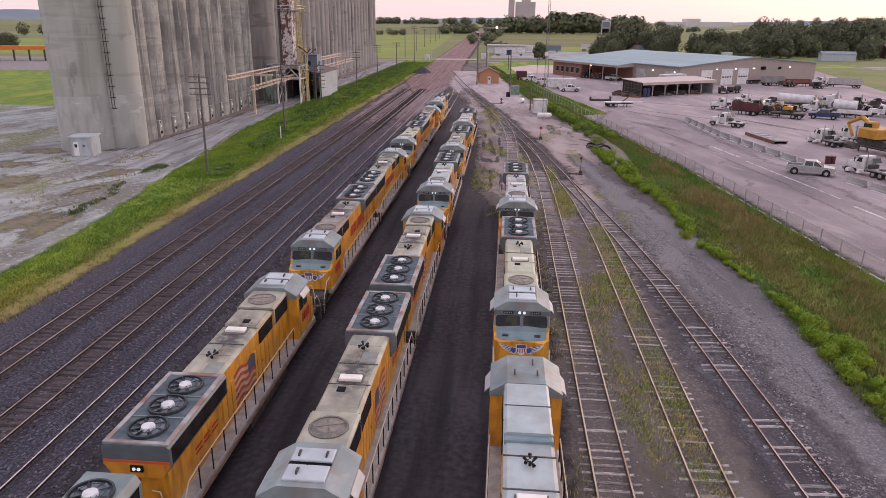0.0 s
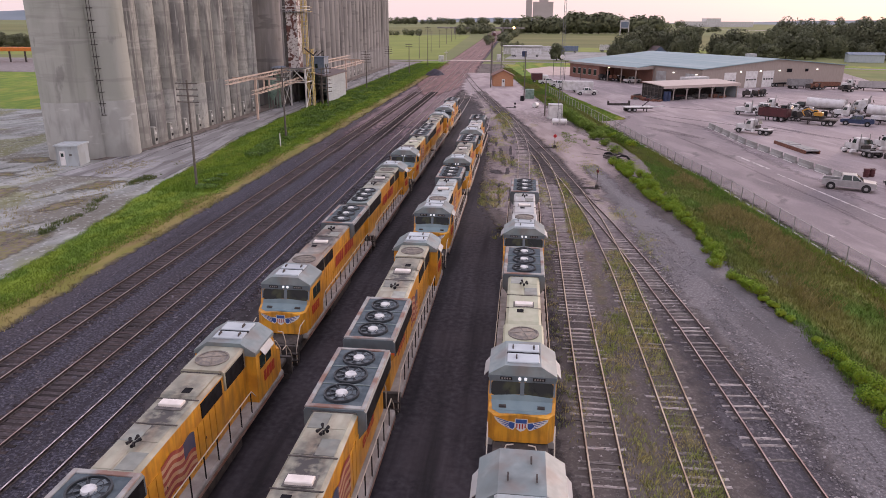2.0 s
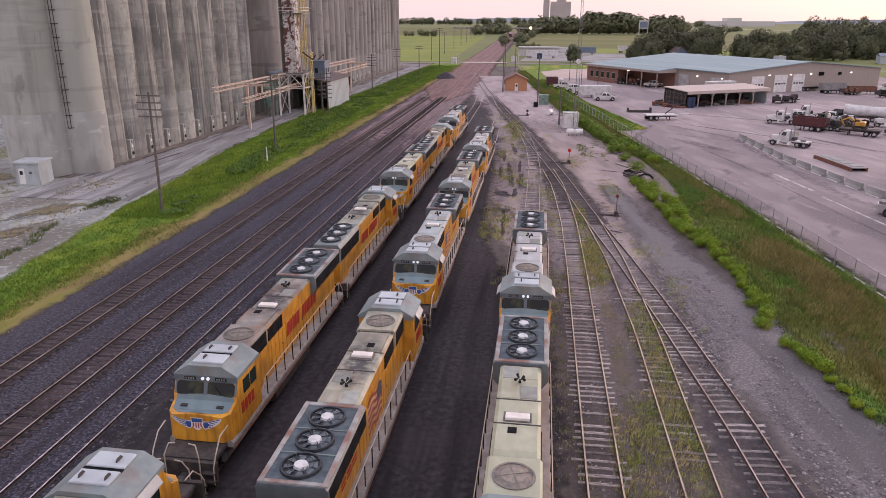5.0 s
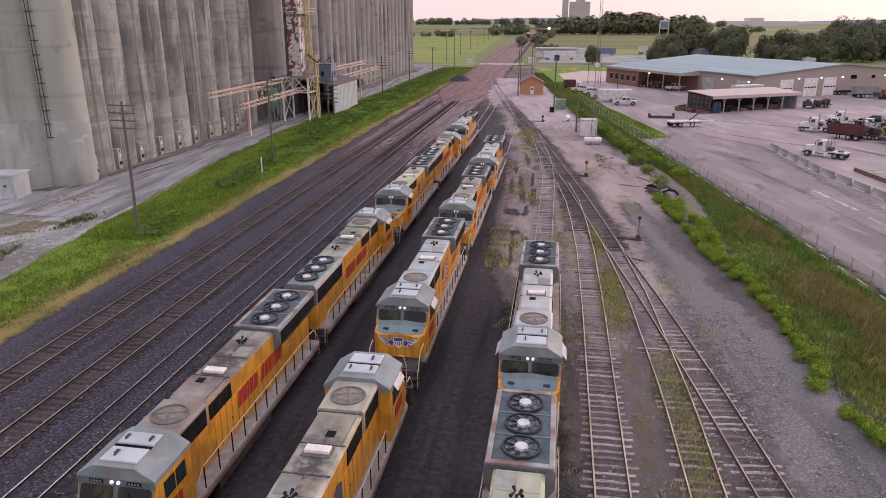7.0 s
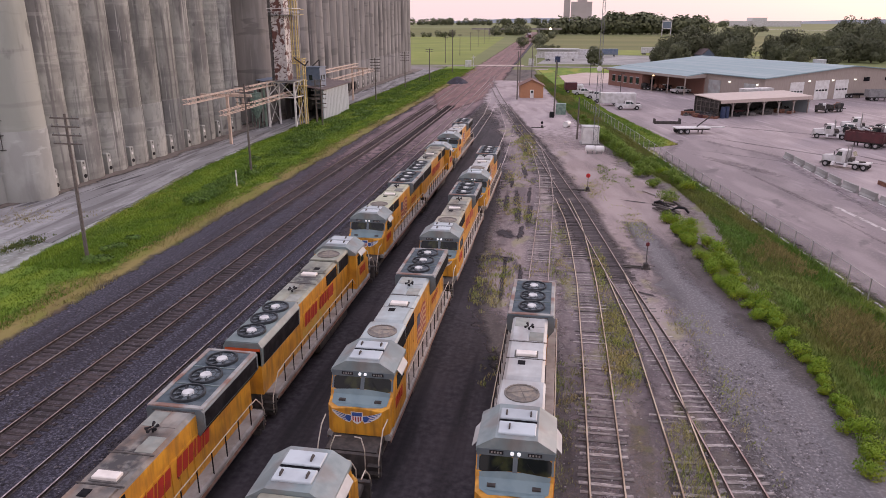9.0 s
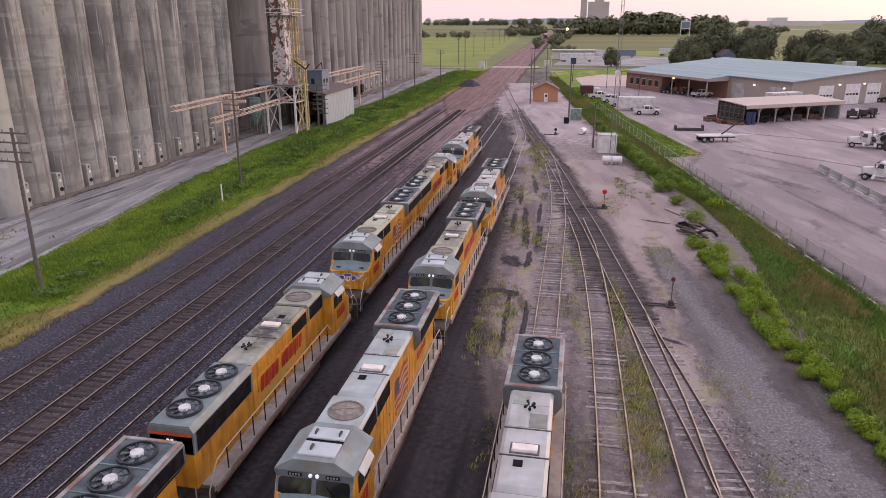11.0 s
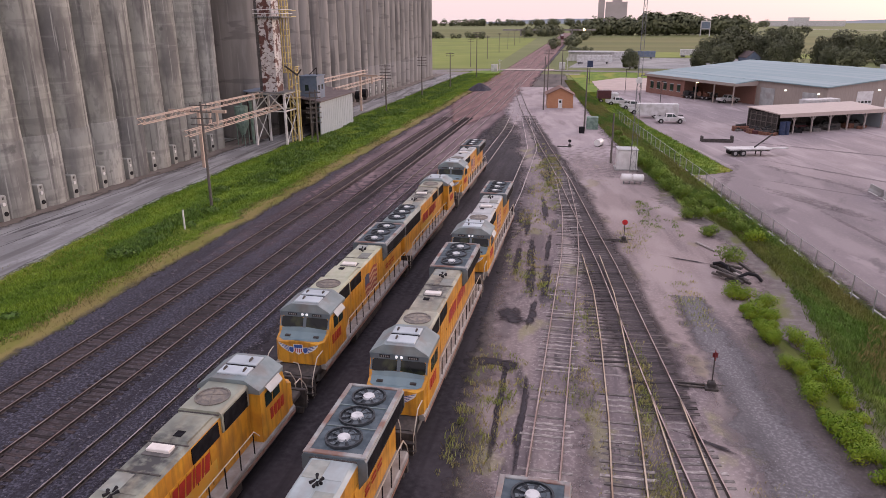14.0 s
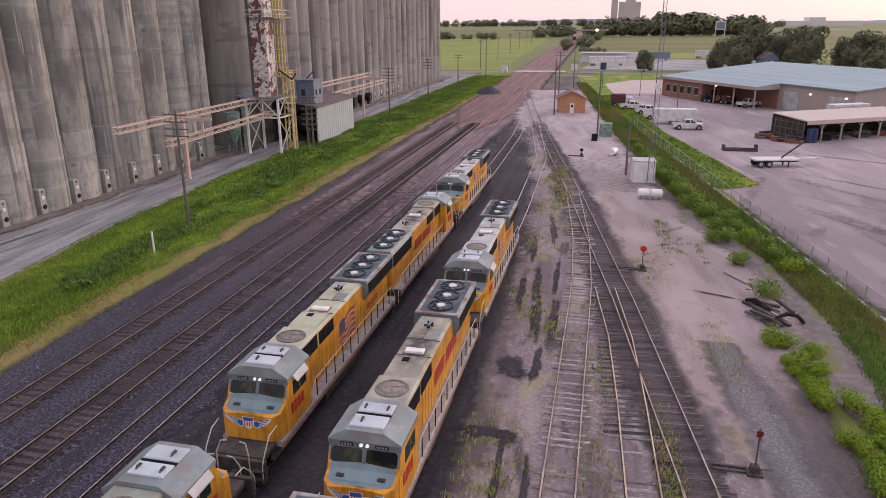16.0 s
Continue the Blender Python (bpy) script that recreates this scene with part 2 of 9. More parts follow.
M_UNDER = mat("underframe", (0.045, 0.04, 0.038), (0.08, 0.07, 0.062), 3.0, 0.85)
M_TRUCKGREY = mat("bogie_grey", (0.10, 0.095, 0.09), (0.15, 0.14, 0.13), 3.0, 0.8)
M_STEEL = mat("bare_steel", (0.45, 0.45, 0.45), (0.35, 0.35, 0.35), 3.0, 0.35, 0.9)
M_RUST = mat("rusty_steel", (0.13, 0.058, 0.038), (0.21, 0.10, 0.065), 4.0, 0.85)
SILO_WEAR = [((0.39, 0.395, 0.355), (1, 1, 0.35), 0.4, 0.44, 0.60, 0.8, 0), ((0.15, 0.148, 0.142), (1, 1, 0.35), 0.25, 0.49, 0.62, 0.85, 0), ((0.11, 0.107, 0.104), (1, 1, 0.03), 1.3, 0.54, 0.64, 0.75, 0),
             ((0.16, 0.158, 0.15), (0.08, 0.08, 1), 0.9, 0.52, 0.62, 0.4, 0), ((0.46, 0.46, 0.42), (0.1, 0.1, 1), 1.3, 0.58, 0.66, 0.3, 0), ((0.085, 0.082, 0.08), (0.8, 0.8, 1), 0.5, 0.64, 0.72, 0.6, 0), ((0.21, 0.208, 0.195), (1, 1, 0.5), 1.6, 0.50, 0.64, 0.6, 0), ((0.45, 0.45, 0.41), (1, 1, 0.04), 2.6, 0.61, 0.68, 0.7, 0)]
M_SILO = layered("silo_concrete", (0.293, 0.296, 0.265), SILO_WEAR, 0.9, 0.25, 2.5, vary=0.13)
M_SILO2 = layered("silo_concrete_dark", (0.245, 0.235, 0.22), [((0.33, 0.315, 0.295), (1, 1, 0.2), 0.5, 0.42, 0.60, 0.8, 0), ((0.12, 0.115, 0.112), (1, 1, 0.12), 0.3, 0.52, 0.64, 0.8, 0), ((0.38, 0.365, 0.34), (1, 1, 0.02), 2.3, 0.62, 0.68, 0.6, 0), ((0.14, 0.135, 0.13), (0.2, 0.2, 1), 0.6, 0.58, 0.64, 0.5, 0)], 0.9, 0.2, 2.5)
M_SILO_END = layered("silo_concrete_pale", (0.345, 0.36, 0.315), [((0.42, 0.43, 0.385), (1, 1, 0.3), 0.35, 0.42, 0.60, 0.8, 0), ((0.24, 0.243, 0.22), (1, 1, 0.08), 0.6, 0.54, 0.66, 0.6, 0), ((0.24, 0.243, 0.22), (0.1, 0.1, 1), 0.8, 0.55, 0.64, 0.35, 0), ((0.15, 0.148, 0.14), (1, 1, 0.4), 0.5, 0.62, 0.70, 0.5, 0), ((0.48, 0.485, 0.44), (0.1, 0.1, 1), 1.2, 0.58, 0.66, 0.3, 0)], 0.9, 0.25, 2.5, vary=0.06)
M_SILO_FOOT = layered("silo_foot_concrete", (0.36, 0.37, 0.34), [((0.29, 0.295, 0.27), (1, 1, 0.5), 0.5, 0.44, 0.60, 0.7, 0), ((0.20, 0.20, 0.188), (1, 1, 0.2), 0.45, 0.56, 0.68, 0.6, 0), ((0.47, 0.475, 0.45), (0.3, 0.3, 1), 1.1, 0.6, 0.68, 0.6, 0)], 0.9, 0.25, 2.5)
M_WOOD = mat("pole_wood", (0.115, 0.10, 0.088), (0.17, 0.152, 0.138), 3.0, 0.9, streak=(6, 6, 1))
M_LEAF = mat("leaves", (0.13, 0.235, 0.018), (0.27, 0.35, 0.03), 0.25, 0.75, spec=0.15, third=(0.31, 0.28, 0.03), third_scale=0.09, third_amount=0.7, island=0.22)
# leaf colour raised to carry the haze over the far trees
M_LEAF_HAZED = mat("hazed_tree_leaves", (0.090, 0.102, 0.056), (0.150, 0.162, 0.082), 0.16, 0.85, vary=0.22, island=0.14)
M_BLADE = layered("grass_blades", (0.106, 0.189, 0.011), [((0.185, 0.264, 0.019), (1, 0.5, 1), 0.4, 0.42, 0.62, 0.85, 0), ((0.282, 0.273, 0.040), (1, 0.3, 1), 0.14, 0.5, 0.66, 0.8, 0), ((0.062, 0.128, 0.009), (1, 0.5, 1), 0.25, 0.58, 0.68, 0.5, 0)], 0.65, island=0.2)
M_WEED = mat("dry_weeds", (0.27, 0.32, 0.08), (0.43, 0.37, 0.15), 0.5, 0.8, island=0.4)

M_LEAF_MID = mat("shrub_leaves", (0.115, 0.190, 0.026), (0.19, 0.26, 0.042), 0.4, 0.75, spec=0.2, island=0.22)
M_DRYBLADE = mat("dry_blades", (0.225, 0.195, 0.065), (0.28, 0.24, 0.09), 0.4, 0.8, island=0.3)
M_LEAF_WEED = mat("dull_weed_leaves", (0.075, 0.105, 0.032), (0.115, 0.145, 0.045), 0.6, 0.8, spec=0.2, island=0.3)
M_LEAF_LOW = mat("low_weed_leaves", (0.07, 0.145, 0.014), (0.12, 0.21, 0.021), 0.6, 0.65, island=0.3)
M_BLADE2 = layered("verge_blades", (0.158, 0.195, 0.039), [((0.093, 0.188, 0.021), (1, 0.22, 1), 0.26, 0.44, 0.58, 0.85, 8), ((0.225, 0.190, 0.058), (1, 0.20, 1), 0.22, 0.49, 0.61, 0.6, 8), ((0.203, 0.307, 0.033), (1, 0.25, 1), 0.30, 0.60, 0.70, 0.6, 8), ((0.090, 0.093, 0.030), (1, 0.3, 1), 1.3, 0.54, 0.66, 0.5, 8)], 0.7, island=0.2)
M_BALLAST_F = layered("ballast_margin", (0.034, 0.032, 0.045), [((0.103, 0.100, 0.129), (1, 1, 1), 6.5, 0.46, 0.60, 0.9, 0), ((0.014, 0.015, 0.020), (1, 1, 1), 5.0, 0.55, 0.63, 0.8, 0), ((0.026, 0.022, 0.030), (1, 0.06, 1), 0.9, 0.50, 0.64, 0.6, 0), ((0.059, 0.049, 0.055), (1, 0.2, 1), 0.2, 0.5, 0.66, 0.4, 0), ((0.266, 0.263, 0.305), (1, 1, 1), 7.0, 0.66, 0.70, 0.8, 0)], 0.95, 0.8, 14.0, fade=True)
M_OILSOIL_F = mat("oily_soil_margin", (0.026, 0.023, 0.028), (0.064, 0.057, 0.065), 3.0, 0.85, bump=0.12, bump_scale=25, third=(0.060, 0.052, 0.058), third_scale=0.2, third_amount=0.7, cut=(0.36, 0.7), spec=0.3, over=((0.011, 0.010, 0.012), (1.0, 0.05, 1.0), 1.1, 0.8), fade=True)
# kept dark for the near ground, painting in the falloff of light there
M_DIRT_F = layered("yard_dirt_margin", (0.096, 0.082, 0.077), [((0.154, 0.137, 0.126), (1, 1, 1), 5.0, 0.48, 0.64, 0.8, 0), ((0.066, 0.056, 0.055), (1, 0.15, 1), 0.45, 0.48, 0.62, 0.8, 2), ((0.161, 0.141, 0.123), (1, 0.25, 1), 0.16, 0.48, 0.62, 0.75, 6), ((0.042, 0.036, 0.036), (1, 0.12, 1), 0.35, 0.60, 0.70, 0.7, 0), ((0.248, 0.234, 0.215), (1, 1, 1), 9.0, 0.62, 0.70, 0.7, 0)], 0.95, 0.5, 14.0, fade=True)
M_GRAVEL_F = layered("pale_gravel_margin", (0.145, 0.137, 0.142), [((0.249, 0.239, 0.246), (1, 1, 1), 6.0, 0.46, 0.64, 0.85, 0), ((0.095, 0.090, 0.094), (1, 0.15, 1), 0.35, 0.48, 0.62, 0.8, 6), ((0.210, 0.187, 0.176), (1, 0.2, 1), 0.2, 0.50, 0.64, 0.7, 6), ((0.430, 0.426, 0.432), (1, 1, 1), 8.0, 0.62, 0.70, 0.75, 0)], 0.95, 0.6, 12.0, fade=True)
M_LOT_F = layered("lot_gravel_margin", (0.302, 0.258, 0.261), [((0.390, 0.336, 0.338), (0.5, 0.16, 1), 0.5, 0.44, 0.62, 0.8, 8), ((0.209, 0.180, 0.187), (1, 0.3, 1), 0.09, 0.46, 0.62, 0.7, 8), ((0.442, 0.388, 0.385), (1, 0.10, 1), 0.55, 0.56, 0.68, 0.6, 14), ((0.192, 0.166, 0.173), (1.2, 0.2, 1), 0.5, 0.56, 0.68, 0.45, 20), ((0.407, 0.353, 0.350), (1, 1, 1), 3.5, 0.52, 0.7, 0.5, 0)], 0.92, 0.25, 6.0, fade=True)
M_LOTDARK_F = layered("lot_asphalt_margin", (0.221, 0.190, 0.198), [((0.302, 0.262, 0.263), (0.5, 0.2, 1), 0.5, 0.44, 0.62, 0.7, 8), ((0.145, 0.127, 0.135), (1, 0.3, 1), 0.11, 0.48, 0.62, 0.8, 8), ((0.360, 0.314, 0.314), (1, 0.2, 1), 0.4, 0.58, 0.68, 0.6, 16), ((0.116, 0.103, 0.109), (1, 0.4, 1), 0.4, 0.60, 0.70, 0.7, -20), ((0.308, 0.268, 0.267), (1, 1, 1), 4.0, 0.52, 0.7, 0.5, 0)], 0.9, 0.25, 8.0, fade=True)
M_CONCRETE_F = layered("slab_concrete_margin", (0.239, 0.242, 0.243), [((0.356, 0.362, 0.364), (1, 0.2, 1), 0.5, 0.44, 0.58, 0.85, 0), ((0.132, 0.129, 0.128), (1, 0.08, 1), 0.6, 0.53, 0.63, 0.8, 3), ((0.061, 0.060, 0.063), (1, 0.14, 1), 0.45, 0.60, 0.66, 0.9, -4), ((0.194, 0.184, 0.176), (1, 1, 1), 2.5, 0.52, 0.66, 0.5, 0)], 0.85, 0.2, 8.0, fade=True)
M_BASEDIRT_F = layered("silo_foot_dirt", (0.17, 0.145, 0.125), [((0.24, 0.21, 0.185), (1, 0.3, 1), 0.6, 0.44, 0.62, 0.8, 0), ((0.075, 0.065, 0.058), (1, 0.4, 1), 0.7, 0.56, 0.68, 0.8, 0), ((0.13, 0.13, 0.06), (1, 0.5, 1), 0.3, 0.6, 0.7, 0.6, 0)], 0.95, 0.4, 6.0, fade=True)
M_WEEDGROUND_F = layered("weedy_ground", (0.20, 0.175, 0.095), [((0.15, 0.155, 0.05), (1, 1, 1), 0.9, 0.44, 0.60, 0.8, 0), ((0.155, 0.13, 0.12), (1, 1, 1), 1.8, 0.46, 0.58, 0.95, 0)], 0.95, 0.4, 5.0, fade=True)
M_DRYEDGE_F = layered("dry_grass_ground", (0.240, 0.196, 0.064), [((0.176, 0.180, 0.032), (1, 0.3, 1), 0.6, 0.44, 0.62, 0.8, 0), ((0.200, 0.133, 0.064), (1, 0.4, 1), 0.5, 0.54, 0.68, 0.7, 0)], 0.95, 0.4, 8.0, fade=True)
M_DARKGRAVEL_F = layered("dark_gravel", (0.072, 0.066, 0.074), [((0.135, 0.125, 0.135), (1, 1, 1), 5.0, 0.48, 0.62, 0.85, 0), ((0.045, 0.040, 0.046), (1, 0.2, 1), 0.5, 0.5, 0.64, 0.8, 6), ((0.24, 0.23, 0.24), (1, 1, 1), 7.0, 0.64, 0.70, 0.7, 0)], 0.95, 0.6, 12.0, fade=True)
M_TANDIRT_F = layered("tan_dirt", (0.282, 0.230, 0.220), [((0.381, 0.321, 0.307), (1, 0.3, 1), 0.3, 0.44, 0.62, 0.8, 8), ((0.193, 0.158, 0.156), (1, 0.15, 1), 0.4, 0.50, 0.64, 0.7, 8), ((0.375, 0.315, 0.301), (1, 1, 1), 5.0, 0.50, 0.66, 0.6, 0), ((0.262, 0.230, 0.135), (1, 0.6, 1), 0.3, 0.60, 0.68, 0.5, 0)], 0.95, 0.4, 10.0, fade=True)
M_BROWNDIRT_F = layered("brown_dirt", (0.206, 0.171, 0.171), [((0.322, 0.278, 0.273), (1, 1, 1), 4.0, 0.48, 0.64, 0.8, 0), ((0.133, 0.112, 0.118), (1, 0.12, 1), 0.5, 0.48, 0.62, 0.85, 2), ((0.371, 0.317, 0.298), (1, 0.3, 1), 0.25, 0.52, 0.66, 0.7, 0), ((0.057, 0.051, 0.055), (1, 0.25, 1), 0.6, 0.60, 0.68, 0.8, 0), ((0.293, 0.283, 0.146), (1, 0.5, 1), 0.35, 0.58, 0.68, 0.6, 0), ((0.546, 0.489, 0.478), (1, 1, 1), 8.0, 0.63, 0.70, 0.6, 0)], 0.95, 0.5, 12.0, fade=True)
M_FARBALLAST_F = layered("brown_ballast", (0.170, 0.123, 0.130), [((0.268, 0.196, 0.202), (1, 0.15, 1), 0.7, 0.44, 0.62, 0.8, 0), ((0.098, 0.073, 0.081), (1, 0.08, 1), 0.6, 0.5, 0.66, 0.75, 0), ((0.356, 0.275, 0.283), (1, 1, 1), 3.0, 0.60, 0.70, 0.5, 0)], 0.95, 0.4, 8.0, fade=True)
# far gravel raised in tone, with the glow of the horizon painted in
M_PALEYARD_F = layered("pale_yard_gravel", (0.358, 0.306, 0.309), [((0.445, 0.384, 0.383), (1, 0.4, 1), 0.4, 0.44, 0.62, 0.8, 8), ((0.247, 0.206, 0.208), (1, 0.2, 1), 0.25, 0.50, 0.64, 0.8, 8), ((0.457, 0.396, 0.396), (1, 1, 1), 3.0, 0.54, 0.68, 0.6, 0)], 0.95, 0.4, 8.0, fade=True)
M_RUSTBALLAST_F = layered("rusty_ballast", (0.206, 0.124, 0.118), [((0.292, 0.183, 0.172), (1, 0.2, 1), 0.8, 0.44, 0.62, 0.8, 0), ((0.121, 0.077, 0.076), (1, 0.1, 1), 0.5, 0.5, 0.66, 0.7, 0)], 0.95, 0.3, 6.0, fade=True)
M_STONY_F = layered("stony_soil", (0.17, 0.147, 0.136), [((0.23, 0.205, 0.193), (1, 1, 1), 1.6, 0.46, 0.62, 0.8, 0), ((0.12, 0.105, 0.097), (1, 1, 1), 0.5, 0.5, 0.66, 0.7, 0), ((0.15, 0.165, 0.05), (1, 0.6, 1), 0.35, 0.52, 0.64, 0.8, 0), ((0.30, 0.28, 0.27), (1, 1, 1), 4.5, 0.64, 0.72, 0.5, 0)], 0.95, 0.6, 5.0, fade=True)
M_SILTLOT_F = layered("silo_yard_margin", (0.235, 0.252, 0.238), [((0.360, 0.381, 0.364), (1, 0.4, 1), 0.3, 0.44, 0.58, 0.85, -20), ((0.155, 0.149, 0.126), (1, 0.4, 1), 0.16, 0.5, 0.60, 0.9, -15), ((0.175, 0.185, 0.080), (1, 0.6, 1), 0.10, 0.54, 0.62, 0.8, 0), ((0.075, 0.080, 0.064), (1, 0.14, 1), 0.5, 0.59, 0.66, 0.85, -22), ((0.410, 0.433, 0.418), (1, 1, 1), 2.2, 0.55, 0.66, 0.65, 0), ((0.120, 0.118, 0.107), (1, 0.6, 1), 1.4, 0.60, 0.68, 0.7, -20)], 0.95, 0.3, 6.0, fade=True)
M_GRASS_F = layered("grass_ground_margin", (0.106, 0.189, 0.011), [((0.185, 0.264, 0.019), (1, 0.5, 1), 0.4, 0.42, 0.62, 0.85, 0), ((0.282, 0.273, 0.040), (1, 0.3, 1), 0.14, 0.5, 0.66, 0.8, 0), ((0.062, 0.128, 0.009), (1, 0.5, 1), 0.25, 0.58, 0.68, 0.5, 0)], 0.9, 0.3, 9.0, fade=True)
M_DEEPGRASS_F = layered("deep_grass_ground", (0.114, 0.199, 0.013), [((0.174, 0.275, 0.019), (1, 0.5, 1), 0.4, 0.44, 0.62, 0.8, 0), ((0.083, 0.145, 0.013), (1, 0.5, 1), 0.3, 0.54, 0.66, 0.7, 0), ((0.310, 0.290, 0.046), (1, 0.3, 1), 0.2, 0.58, 0.70, 0.5, 0)], 0.9, 0.3, 9.0, fade=True)
M_DEEPBLADE = layered("deep_grass_blades", (0.132, 0.229, 0.014), [((0.210, 0.312, 0.021), (1, 0.5, 1), 0.4, 0.44, 0.62, 0.8, 0), ((0.091, 0.160, 0.013), (1, 0.5, 1), 0.3, 0.54, 0.66, 0.7, 0)], 0.65, island=0.2)
M_VERGE_F = layered("verge_ground", (0.158, 0.195, 0.039), [((0.093, 0.188, 0.021), (1, 0.22, 1), 0.26, 0.44, 0.58, 0.85, 8), ((0.225, 0.190, 0.058), (1, 0.20, 1), 0.22, 0.49, 0.61, 0.6, 8), ((0.203, 0.307, 0.033), (1, 0.25, 1), 0.30, 0.60, 0.70, 0.6, 8), ((0.090, 0.093, 0.030), (1, 0.3, 1), 1.3, 0.54, 0.66, 0.5, 8)], 0.9, 0.3, 9.0, fade=True)


def glass_mat(name, colour, rough):
    m = bpy.data.materials.new(name)
    m.use_nodes = True
    b = m.node_tree.nodes["Principled BSDF"]
    b.inputs["Base Color"].default_value = (*colour, 1)
    b.inputs["Roughness"].default_value = rough
    b.inputs["Specular IOR Level"].default_value = 0.6
    return m


M_GLASS = glass_mat("dark_glass", (0.015, 0.03, 0.026), 0.1)
# olive noise paints green field reflections into the dark glass
M_WINDSCREEN_REFLECT = mat("windscreen_reflections", (0.008, 0.011, 0.011), (0.045, 0.052, 0.022), 1.3, 0.08, spec=0.28, cut=(0.5, 0.66), amount=0.4)


def lamp_mat(name, colour, strength):
    m = bpy.data.materials.new(name)
    m.use_nodes = True
    b = m.node_tree.nodes["Principled BSDF"]
    b.inputs["Base Color"].default_value = (*colour, 1)
    b.inputs["Emission Color"].default_value = (*colour, 1)
    b.inputs["Emission Strength"].default_value = strength
    return m


M_LAMP = lamp_mat("lamp_white", (1.0, 0.95, 0.88), 1.6)
M_HEADLIGHT = lamp_mat("headlight_glass", (0.9, 0.92, 0.95), 0.5)
M_GLOW_WARM = lamp_mat("glow_warm", (1.0, 0.62, 0.3), 6.0)


# ---- mesh building ----
class Mesh:
    """Collects vertices and faces, and becomes one mesh."""

    def __init__(self):
        self.v, self.f, self.m, self.n = [], [], [], []

    def add(self, verts, faces, mi=0):
        o = len(self.v)
        self.v.extend(verts)
        self.f.extend([tuple(i + o for i in f) for f in faces])
        self.m.extend([mi] * len(faces))
        return self

    def box(self, x0, y0, z0, x1, y1, z1, mi=0, c=0.0):
        if c <= 0:
            vs = [(x, y, z) for z in (z0, z1) for y in (y0, y1) for x in (x0, x1)]
            return self.add(vs, [(0, 2, 3, 1), (4, 5, 7, 6), (0, 1, 5, 4), (2, 6, 7, 3), (0, 4, 6, 2), (1, 3, 7, 5)], mi)
        # top edges chamfered by c
        vs = [(x0, y0, z0), (x1, y0, z0), (x1, y1, z0), (x0, y1, z0),
              (x0, y0, z1 - c), (x1, y0, z1 - c), (x1, y1, z1 - c), (x0, y1, z1 - c),
              (x0 + c, y0 + c, z1), (x1 - c, y0 + c, z1), (x1 - c, y1 - c, z1), (x0 + c, y1 - c, z1)]
        fs = [(3, 2, 1, 0), (8, 9, 10, 11)]
        for a in range(4):
            b = (a + 1) % 4
            fs += [(a, b, b + 4, a + 4), (a + 4, b + 4, b + 8, a + 8)]
        return self.add(vs, fs, mi)

    def prism(self, prof, a, b, axis="y", mi=0):
        """A profile (list of 2D points, anticlockwise) drawn out from a to b along an axis."""
        k = len(prof)

        def at(p, t):
            return (p[0], t, p[1]) if axis == "y" else ((t, p[0], p[1]) if axis == "x" else (p[0], p[1], t))
        vs = [at(p, a) for p in prof] + [at(p, b) for p in prof]
        fs = [tuple(range(k))[::-1], tuple(range(k, 2 * k))]
        fs += [(i, (i + 1) % k, (i + 1) % k + k, i + k) for i in range(k)]
        if axis == "y":
            fs = [f[::-1] for f in fs]
        return self.add(vs, fs, mi)

    def cyl(self, p0, p1, r0, r1=None, seg=12, mi=0, caps=True):
        r1 = r0 if r1 is None else r1
        p0, p1 = Vector(p0), Vector(p1)
        d = (p1 - p0).normalized()
        u = d.orthogonal().normalized()
        w = d.cross(u)
        vs = []
        for p, r in ((p0, r0), (p1, r1)):
            vs += [tuple(p + (u * math.cos(2 * math.pi * i / seg) + w * math.sin(2 * math.pi * i / seg)) * r) for i in range(seg)]
        fs = [(i, (i + 1) % seg, (i + 1) % seg + seg, i + seg) for i in range(seg)]
        if caps:
            fs += [tuple(range(seg))[::-1], tuple(range(seg, 2 * seg))]
        return self.add(vs, fs, mi)

    def tube(self, pts, r, seg=6, mi=0):
        for a, b in zip(pts, pts[1:]):
            self.cyl(a, b, r, r, seg, mi)
        return self

    def ring(self, c, ro, ri, z0, z1, seg=24, mi=0):
        vs = []
        for r, z in ((ro, z0), (ro, z1), (ri, z1), (ri, z0)):
            vs += [(c[0] + r * math.cos(2 * math.pi * i / seg), c[1] + r * math.sin(2 * math.pi * i / seg), z) for i in range(seg)]
        fs = []
        for k in range(4):
            for i in range(seg):
                j = (i + 1) % seg
                fs.append((k * seg + i, k * seg + j, ((k + 1) % 4) * seg + j, ((k + 1) % 4) * seg + i))
        return self.add(vs, fs, mi)

    def quad(self, a, b, c, d, mi=0):
        return self.add([a, b, c, d], [(0, 1, 2, 3)], mi)

    def data(self, name, mats, smooth=False):
        me = bpy.data.meshes.new(name)
        me.from_pydata(self.v, [], self.f)
        for mm in mats if isinstance(mats, (list, tuple)) else [mats]:
            me.materials.append(mm)
        me.polygons.foreach_set("material_index", self.m)
        if smooth:
            me.polygons.foreach_set("use_smooth", [True] * len(self.f))
            me.set_sharp_from_angle(angle=radians(40))
        me.update()
        if self.n and len(self.n) == len(self.v):
            # leaves take the rounded normal of the clump that they belong to
            me.polygons.foreach_set("use_smooth", [True] * len(self.f))
            me.normals_split_custom_set_from_vertices(self.n)
        return me


def part(name, mesh, mats, parent=None, label="", smooth=False):
    """Links a Mesh as one object, under a thing or a part."""
    ob = new(name, mesh.data(name, mats, smooth) if isinstance(mesh, Mesh) else mesh)
    if parent is not None:
        ob.parent = parent
    if label:
        tagged(ob, label)
    return ob


